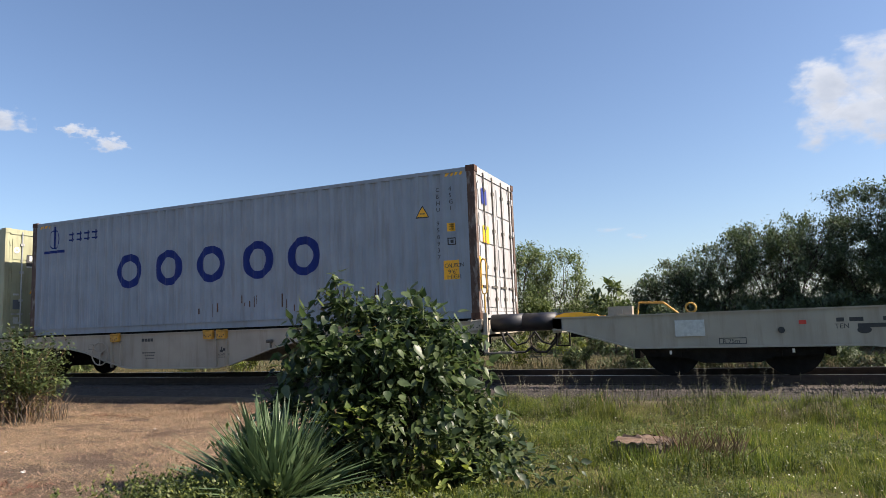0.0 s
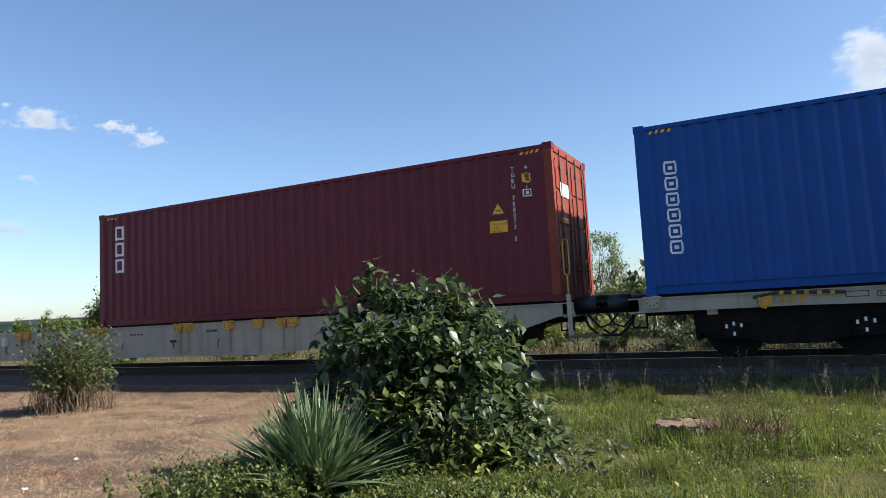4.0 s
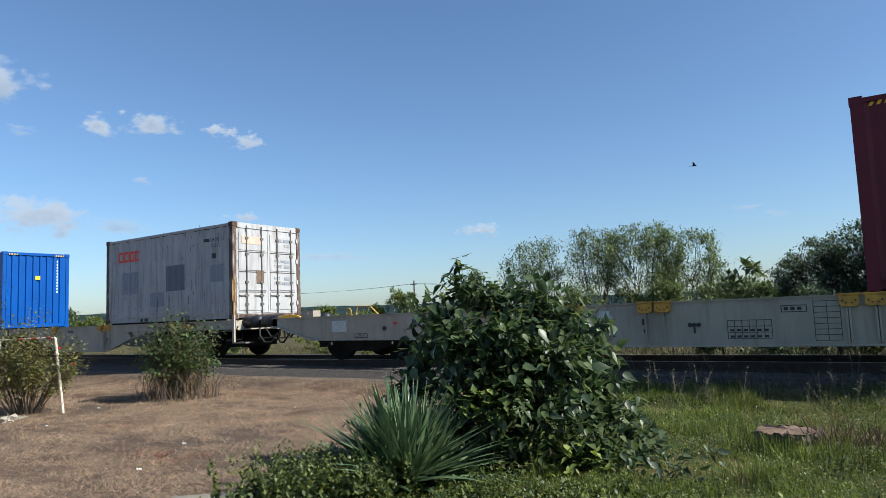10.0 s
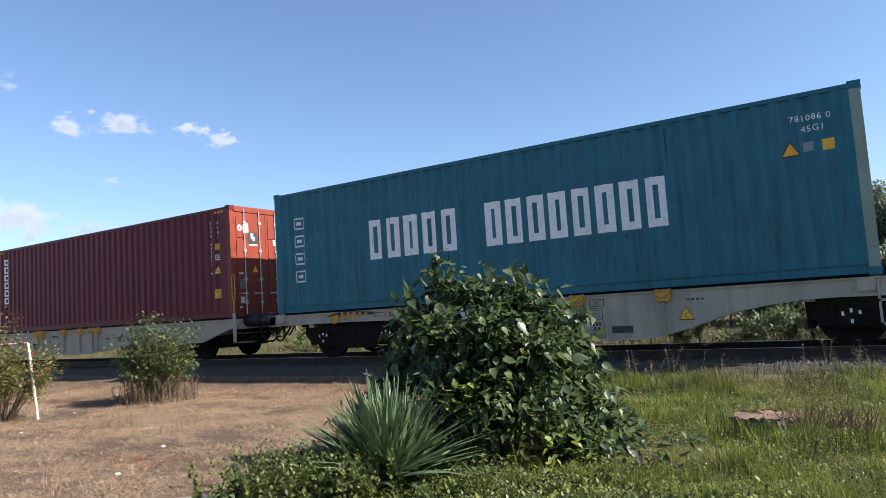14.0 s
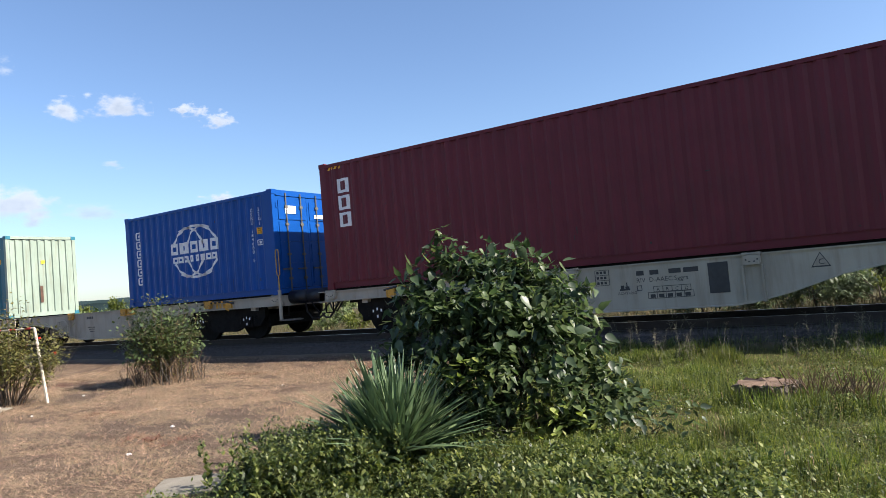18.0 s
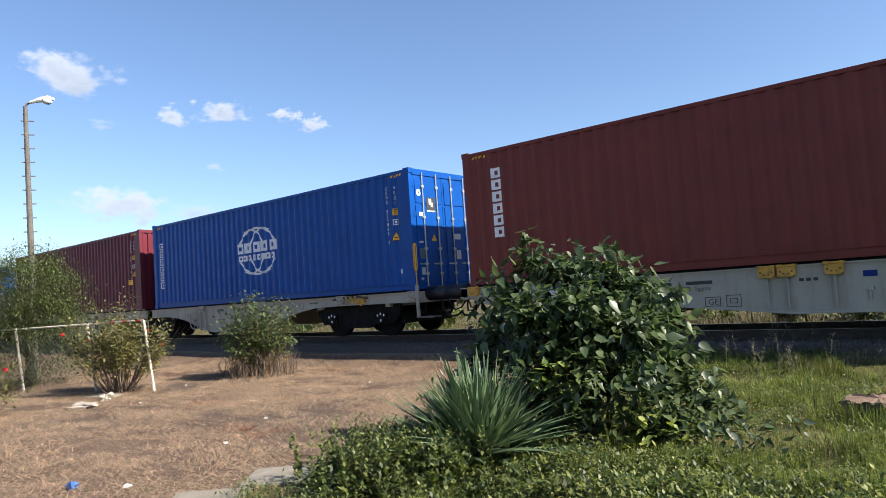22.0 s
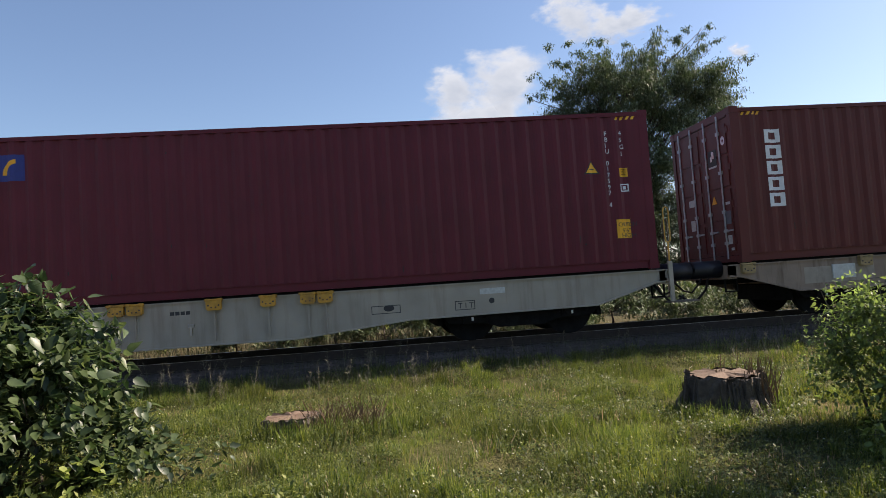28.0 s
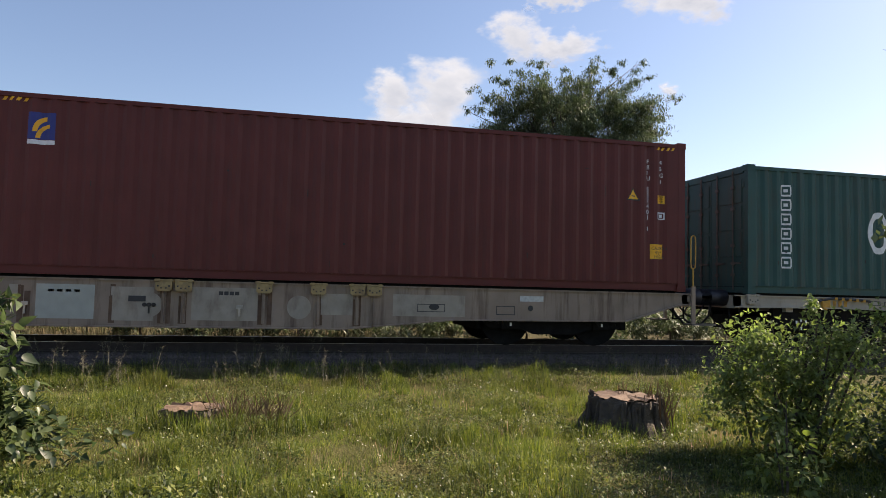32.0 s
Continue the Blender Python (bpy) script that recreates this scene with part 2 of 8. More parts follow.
M_LITTER = material("white paper litter", srgb(213, 213, 210), 0.7, 0, 0.1, 10, 0)
M_CAN = material("crushed blue can", srgb(90, 130, 200), 0.35, 0.5, 0.2, 20, 0, 60, (0.8, 0.8, 0.8), 0.7, (20, 20, 20))
M_RAG = material("pale grey rag", srgb(148, 140, 128), 0.9, 0, 0.2, 12, 0.3)
M_LAMPW = material("white lamp housing", srgb(194, 200, 194), 0.4, 0, 0.1, 10, 0)
M_GLASS = material("milky lamp glass", srgb(190, 200, 200), 0.2, 0, 0.05, 10, 0)
M_HILL = material("distant wooded hillside", srgb(40, 52, 53), 0.95, 0, 0.35, 0.02, 0.0, 60, srgb(32, 44, 46), 0.6, (0.03, 0.03, 0.09), spec=0.0)
M_BIRD = material("dark bird feathers", (0.02, 0.02, 0.022), 0.7, 0, 0.2, 10, 0)


# ---- mesh helpers ----
def put(name, bm, mat, parent=None, label="", smooth=False):
    me = bpy.data.meshes.new(name)
    if smooth:
        for f in bm.faces:
            f.smooth = True
    bm.to_mesh(me)
    bm.free()
    me.materials.append(mat)
    ob = new(name, me)
    if parent:
        ob.parent = parent
    if label:
        ob["label"] = label
    return ob


def part(name, bm, mat, parent, label="", smooth=False):
    return put(name, bm, mat, parent, label, smooth)


def share(name, ob, parent, m=None):
    """Another object on the same mesh, as a part."""
    o = new(name, ob.data)
    o.parent = parent
    if m is not None:
        o.matrix_basis = m
    return o


def box(bm, x0, x1, y0, y1, z0, z1):
    vs = [bm.verts.new(v) for v in ((x0, y0, z0), (x1, y0, z0), (x1, y1, z0), (x0, y1, z0), (x0, y0, z1), (x1, y0, z1), (x1, y1, z1), (x0, y1, z1))]
    for q in ((0, 3, 2, 1), (4, 5, 6, 7), (0, 1, 5, 4), (1, 2, 6, 5), (2, 3, 7, 6), (3, 0, 4, 7)):
        bm.faces.new([vs[i] for i in q])
    return bm


def boxes(*args):
    bm = bmesh.new()
    for a in args:
        box(bm, *a)
    return bm


def bar(profile, x0, x1):
    """A straight bar of one section (y, z), along x."""
    bm = bmesh.new()
    a = [bm.verts.new((x0, y, z)) for y, z in profile]
    b = [bm.verts.new((x1, y, z)) for y, z in profile]
    n = len(a)
    for i in range(n):
        bm.faces.new((a[i], a[(i + 1) % n], b[(i + 1) % n], b[i]))
    ends = [bm.faces.new(a[::-1]), bm.faces.new(b)]
    bmesh.ops.triangulate(bm, faces=ends)
    bmesh.ops.recalc_face_normals(bm, faces=bm.faces[:])
    return bm


def tube(bm, pts, rad, sides=8, cap=True):
    """A round bar along points, with one radius or one for each point."""
    pts = [Vector(p) for p in pts]
    rads = rad if isinstance(rad, (list, tuple)) else [rad] * len(pts)
    rings, up = [], None
    for i, p in enumerate(pts):
        d = (pts[min(i + 1, len(pts) - 1)] - pts[max(i - 1, 0)]).normalized()
        if up is None:
            up = d.orthogonal().normalized()
        up = (up - d * up.dot(d)).normalized()
        side = d.cross(up)
        rings.append([bm.verts.new(p + (up * math.cos(a) + side * math.sin(a)) * rads[i]) for a in (2 * math.pi * k / sides for k in range(sides))])
    for a, b in zip(rings, rings[1:]):
        for k in range(sides):
            bm.faces.new((a[k], a[(k + 1) % sides], b[(k + 1) % sides], b[k]))
    if cap and sides > 2:
        bm.faces.new(rings[0][::-1]), bm.faces.new(rings[-1])
    return bm


def prism(bm, outline, y0, y1):
    """An outline in x and z, thickened from y0 to y1."""
    a = [bm.verts.new((x, y0, z)) for x, z in outline]
    b = [bm.verts.new((x, y1, z)) for x, z in outline]
    n = len(a)
    fa, fb = bm.faces.new(a), bm.faces.new(b[::-1])
    for i in range(n):
        bm.faces.new((a[i], b[i], b[(i + 1) % n], a[(i + 1) % n]))
    bmesh.ops.triangulate(bm, faces=[fa, fb])
    bmesh.ops.recalc_face_normals(bm, faces=bm.faces[:])
    return bm


def fast_mesh(name, verts, faces, mat, smooth=False):
    """A mesh from arrays: verts (n, 3), faces (m, k)."""
    me = bpy.data.meshes.new(name)
    n, (m, k) = len(verts), faces.shape
    me.vertices.add(n), me.loops.add(m * k), me.polygons.add(m)
    me.vertices.foreach_set("co", np.ascontiguousarray(verts, np.float32).ravel())
    me.loops.foreach_set("vertex_index", np.ascontiguousarray(faces, np.int32).ravel())
    me.polygons.foreach_set("loop_start", np.arange(0, m * k, k, dtype=np.int32))
    if smooth:
        me.polygons.foreach_set("use_smooth", np.ones(m, dtype=bool))
    me.update(calc_edges=True)
    me.validate()
    me.materials.append(mat)
    return me


def euler_mats(rng, n, tilt_lo, tilt_hi):
    """n rotations: any heading, a tilt from upright between the two angles."""
    h, t = rng.uniform(0, 2 * np.pi, n), np.radians(rng.uniform(tilt_lo, tilt_hi, n))
    ch, sh, ct, st = np.cos(h), np.sin(h), np.cos(t), np.sin(t)
    z = np.zeros(n)
    rz = np.stack([np.stack([ch, -sh, z], 1), np.stack([sh, ch, z], 1), np.stack([z, z, z + 1], 1)], 1)
    rx = np.stack([np.stack([z + 1, z, z], 1), np.stack([z, ct, -st], 1), np.stack([z, st, ct], 1)], 1)
    return rz @ rx


def scatter(tmpl_v, tmpl_f, pos, mats, size):
    """Copies of a small template as joined arrays."""
    k, n = len(tmpl_v), len(pos)
    v = np.einsum("nij,kj->nki", mats * np.asarray(size).reshape(-1, 1, 1), np.asarray(tmpl_v, float)) + pos[:, None, :]
    f = np.asarray(tmpl_f)[None] + (np.arange(n) * k)[:, None, None]
    return v.reshape(-1, 3), f.reshape(-1, len(tmpl_f[0]))


BLADE_V, BLADE_F = [(-0.5, 0, 0), (0.5, 0, 0), (0, 0.12, 1)], [(0, 1, 2)]
LEAFLET_V = [(0, 0, 0), (0.28, 0.06, 0.45), (0, 0, 1), (-0.28, 0.06, 0.45)]
LEAFLET_F = [(0, 1, 2, 3)]


def train_rows(u, y, z):
    return [(t, pose(u + s, y, z)) for t, s in TRAIN]


MOVING = []      # things of the train with their place at the start

# ---- ground, track ----
def smooth01(a):
    a = min(max(a, 0.0), 1.0)
    return a * a * (3 - 2 * a)


def ground_z(x, y):
    z = 0.24 * smooth01((y - 9.6) / 1.7)
    if 2 < y < 11:
        z += 0.03 * noise.noise((x * 0.6, y * 0.6, 1.0)) + 0.012 * noise.noise((x * 2.2, y * 2.2, 4.0))
    return z


def grid_values(near, far, step, grow):
    out, v, s = [], near, step
    while v < far:
        out.append(v)
        v += s
        if v > 22 or v < -22:
            s *= grow
    return out + [far]


def build_ground():
    pos = grid_values(0, 1900, 0.3, 1.25)
    xs = sorted({-v for v in pos} | set(pos))
    ys = [-400, -100, -30, -10, -3] + grid_values(0, 2600, 0.3, 1.25)
    verts = np.array([(x, y, ground_z(x, y)) for y in ys for x in xs])
    w = len(xs)
    faces = np.array([(j * w + i, j * w + i + 1, (j + 1) * w + i + 1, (j + 1) * w + i) for j in range(len(ys) - 1) for i in range(w - 1)])
    m = bpy.data.materials.new("ground of soil, gravel and turf")
    m.use_nodes = True
    N, L = m.node_tree.nodes, m.node_tree.links
    geo = N.new("ShaderNodeNewGeometry")
    sep = N.new("ShaderNodeSeparateXYZ")
    L.new(geo.outputs["Position"], sep.inputs[0])

    def math_node(op, a, b=0.0, clamp=False):
        n = N.new("ShaderNodeMath")
        n.operation, n.use_clamp = op, clamp
        for i, v in enumerate((a, b)):
            if isinstance(v, (int, float)):
                n.inputs[i].default_value = v
            else:
                L.new(v, n.inputs[i])
        return n.outputs[0]

    def noise_node(scale, detail=6):
        n = N.new("ShaderNodeTexNoise")
        n.inputs["Scale"].default_value, n.inputs["Detail"].default_value = scale, detail
        L.new(geo.outputs["Position"], n.inputs["Vector"])
        return n.outputs["Fac"]

    def mix(f, a, b):
        n = N.new("ShaderNodeMix")
        n.data_type = "RGBA"
        L.new(f, n.inputs["Factor"])
        for s, v in (("A", a), ("B", b)):
            if isinstance(v, tuple):
                n.inputs[s].default_value = (*v, 1)
            else:
                L.new(v, n.inputs[s])
        return n.outputs["Result"]

    wob = math_node("MULTIPLY", math_node("SUBTRACT", noise_node(1.1), 0.5), 2.2)
    # dry yard: brown soil with straw and reddish stains
    soil = mix(math_node("MULTIPLY", math_node("SUBTRACT", noise_node(0.9), 0.40), 4.0, True), srgb(83, 67, 56), srgb(128, 108, 87))
    soil = mix(math_node("MULTIPLY", math_node("SUBTRACT", noise_node(9.0), 0.45), 4.0, True), soil, srgb(102, 84, 69))
    soil = mix(math_node("MULTIPLY", math_node("SUBTRACT", noise_node(0.55, 3), 0.62), 6.0, True), soil, srgb(90, 59, 48))
    soil = mix(math_node("MULTIPLY", math_node("SUBTRACT", noise_node(0.33, 4), 0.50), 5.0, True), soil, srgb(81, 70, 62))
    soil = mix(math_node("MULTIPLY", math_node("SUBTRACT", noise_node(34.0, 5), 0.50), 5.0, True), soil, srgb(62, 50, 41))
    soil = mix(math_node("MULTIPLY", math_node("SUBTRACT", noise_node(16.0, 7), 0.56), 6.0, True), soil, srgb(143, 124, 106))
    turf = mix(noise_node(2.5), srgb(55, 61, 27), srgb(91, 85, 49))
    turf = mix(math_node("MULTIPLY", math_node("SUBTRACT", noise_node(0.7), 0.58), 7.0, True), turf, srgb(116, 100, 66))
    gravel = mix(noise_node(24.0), srgb(92, 84, 74), srgb(128, 117, 102))
    gravel = mix(math_node("MULTIPLY", math_node("SUBTRACT", noise_node(1.6), 0.5), 5.0, True), gravel, srgb(106, 94, 77))
    meadow = mix(noise_node(0.9), srgb(52, 56, 34), srgb(98, 86, 60))
    # x boundary between yard and lawn
    edge = math_node("ADD", math_node("ADD", sep.outputs["X"], math_node("MULTIPLY", sep.outputs["Y"], 0.12)), 4.15)
    lawn = math_node("ADD", math_node("MULTIPLY", math_node("ADD", edge, wob), 1.6), 0.5, True)
    lawn.node.use_clamp = True
    col = mix(lawn, soil, turf)
    strip = math_node("ADD", math_node("MULTIPLY", math_node("SUBTRACT", math_node("ADD", sep.outputs["Y"], math_node("MULTIPLY", wob, 0.4)), 10.55), 2.5), 0.0, True)
    strip.node.use_clamp = True
    col = mix(strip, col, gravel)
    far = math_node("ADD", math_node("MULTIPLY", math_node("SUBTRACT", math_node("ADD", sep.outputs["Y"], wob), 15.2), 1.2), 0.0, True)
    far.node.use_clamp = True
    col = mix(far, col, meadow)
    bsdf = N["Principled BSDF"]
    L.new(col, bsdf.inputs["Base Color"])
    bsdf.inputs["Roughness"].default_value = 0.95
    bsdf.inputs["Specular IOR Level"].default_value = 0.2
    b = N.new("ShaderNodeBump")
    b.inputs["Strength"].default_value, b.inputs["Distance"].default_value = 0.9, 0.05
    h = math_node("ADD", noise_node(38.0, 4), math_node("MULTIPLY", noise_node(7.0, 5), 1.2))
    L.new(h, b.inputs["Height"])
    L.new(b.outputs["Normal"], bsdf.inputs["Normal"])
    ob = new("ground", fast_mesh("ground", verts, faces, m, True))
    tagged(ob, "dry brown yard and green lawn beside a railway line", "ground", kind="structure")


build_ground()


def build_track():
    top = new("railway_track")
    tagged(top, "single railway track with rusty rails on a low gravel bed", "railway track", kind="structure")
    bm = bmesh.new()
    prism(bm, [(-2.3, 0.0), (2.3, 0.0), (1.65, 0.33), (-1.65, 0.33)], 0, 260)
    for v in bm.verts:
        v.co = Vector((v.co.y - 150, MID + v.co.x, v.co.z))
    part("gravel_bed", bm, material("dark track gravel", srgb(62, 57, 53), 0.95, 0, 0.5, 18, 1.0, 30, srgb(40, 36, 33), 0.7, (4, 4, 4)), top)
    for off in (-0.7525, 0.7525):
        bm = bmesh.new()
        y = MID + off
        for y0, y1, z0, z1 in ((-0.036, 0.036, 0.455, 0.5), (-0.009, 0.009, 0.36, 0.455), (-0.07, 0.07, 0.335, 0.36)):
            box(bm, -150, 110, y + y0, y + y1, z0, z1)
        part("rail", bm, M_RAILS, top)
        bm = boxes((-150, 110, y - 0.026, y + 0.026, 0.5005, 0.5035))
        part("running_surface", bm, M_STEEL, top, "polished top of the rail")
    first = None
    for i in range(130):
        m = pose(-46 + i * 0.62, MID, 0.25)
        if first is None:
            first = part("sleeper", boxes((-0.13, 0.13, -1.3, 1.3, 0, 0.093)), M_SLEEPER, top)
            first.matrix_basis = m
        else:
            share("sleeper", first, top, m)


build_track()


def build_ballast_stones():
    rng = np.random.default_rng(5)
    n = 15000
    pos = np.stack([rng.uniform(-26, 14, n), rng.uniform(11.1, 12.0, n), np.zeros(n)], 1)
    pos[:, 2] = [max(ground_z(x, y), 0.33 * min(max((y - 10.48) / 0.65, 0), 1)) + 0.004 for x, y, _ in pos]
    tv = [(-0.5, -0.4, 0), (0.5, -0.5, 0.05), (0.45, 0.5, 0), (-0.4, 0.45, 0.02), (-0.2, -0.1, 0.6), (0.25, 0.15, 0.7)]
    tf = [(0, 1, 4), (1, 5, 4), (1, 2, 5), (2, 3, 5), (3, 4, 5), (3, 0, 4)]
    v, f = scatter(tv, tf, pos, euler_mats(rng, n, -20, 20), rng.uniform(0.015, 0.038, n))
    ob = new("ballast_stones", fast_mesh("ballast_stones", v, f, material("grey ballast stones", srgb(76, 70, 64), 0.9, 0, 0.2, 6, 0.3, island=0.4)))
    tagged(ob, "loose grey ballast stones along the track", "gravel", kind="stuff")


build_ballast_stones()

# ---- containers ----
PITCH, OUT, INN = 0.278, 0.010, 0.047


def folds(length):
    """The break points of a corrugated side: (x, depth behind the outer face)."""
    pts, x = [(0.15, OUT)], 0.19
    while x + PITCH < length - 0.15:
        pts += [(x, OUT), (x + 0.068, INN), (x + 0.138, INN), (x + 0.206, OUT)]
        x += PITCH
    return pts + [(length - 0.15, OUT)]


def depth_at(pts, x):
    for (xa, da), (xb, db) in zip(pts, pts[1:]):
        if xa <= x <= xb:
            return da + (db - da) * (x - xa) / (xb - xa) if xb > xa else da
    return OUT


def corrugated(pts, z0, z1, flip):
    bm = bmesh.new()
    lo = [bm.verts.new((x, d, z0)) for x, d in pts]
    hi = [bm.verts.new((x, d, z1)) for x, d in pts]
    for i in range(len(pts) - 1):
        q = (lo[i], lo[i + 1], hi[i + 1], hi[i])
        bm.faces.new(q[::-1] if flip else q)
    return bm


def conform(bm, pts, lift=0.003):
    """Lays flat shapes (in x and z) on the corrugated side."""
    xs = [v.co.x for v in bm.verts]
    for x, _ in pts:
        if min(xs) < x < max(xs):
            bmesh.ops.bisect_plane(bm, geom=bm.verts[:] + bm.edges[:] + bm.faces[:], plane_co=(x, 0, 0), plane_no=(1, 0, 0))
    for v in bm.verts:
        v.co.y = depth_at(pts, v.co.x) - lift
    return bm


def plate(bm, x0, x1, z0, z1):
    bm.faces.new([bm.verts.new(v) for v in ((x0, 0, z0), (x1, 0, z0), (x1, 0, z1), (x0, 0, z1))])


def arc(bm, cx, cz, rx, rz, w, a0=0, a1=360, n=28):
    """A band along an ellipse."""
    prev = None
    for i in range(n + 1):
        a = radians(a0 + (a1 - a0) * i / n)
        c, s = math.cos(a), math.sin(a)
        cur = (bm.verts.new((cx + (rx - w) * c, 0, cz + (rz - w) * s)), bm.verts.new((cx + rx * c, 0, cz + rz * s)))
        if prev:
            bm.faces.new((prev[0], prev[1], cur[1], cur[0]))
        prev = cur


def triangle(bm, x, z, h):
    bm.faces.new([bm.verts.new(v) for v in ((x - h * 0.58, 0, z - h / 2), (x + h * 0.58, 0, z - h / 2), (x, 0, z + h / 2))])


def letters(bm, text, x, z, h, gap=1.0):
    """Letters of the built-in font, standing in x and z."""
    cu = bpy.data.curves.new("letters", "FONT")
    cu.body, cu.size, cu.resolution_u, cu.space_character = text, h * 1.38, 2, gap
    ob = bpy.data.objects.new("letters", cu)
    me = ob.to_mesh()
    base = [bm.verts.new((x + v.co.x, 0, z + v.co.y)) for v in me.vertices]
    for p in me.polygons:
        try:
            bm.faces.new([base[i] for i in p.vertices])
        except ValueError:
            pass
    ob.to_mesh_clear()
    bpy.data.objects.remove(ob)
    bpy.data.curves.remove(cu)


def column(bm, text, x, z_top, z_low, h):
    n = len(text)
    for i, ch in enumerate(text):
        if ch != " ":
            letters(bm, ch, x - h * 0.3, z_top - (z_top - z_low) * i / max(n - 1, 1) - h, h)


def blocks(bm, x, z_top, z_low, n, w, h):
    """A column of plain outlined squares with a dot, where a name stands."""
    for i in range(n):
        z = z_top - (z_top - z_low) * (i + 0.5) / n
        for zz in (0.5, -0.5):
            plate(bm, x - w / 2, x + w / 2, z + zz * h - 0.018, z + zz * h + 0.018)
        for xx in (-0.5, 0.5):
            plate(bm, x + xx * w - 0.016, x + xx * w + 0.016, z - h / 2 + 0.018, z + h / 2 - 0.018)
        plate(bm, x - w * 0.2, x + w * 0.2, z - h * 0.16, z + h * 0.16)


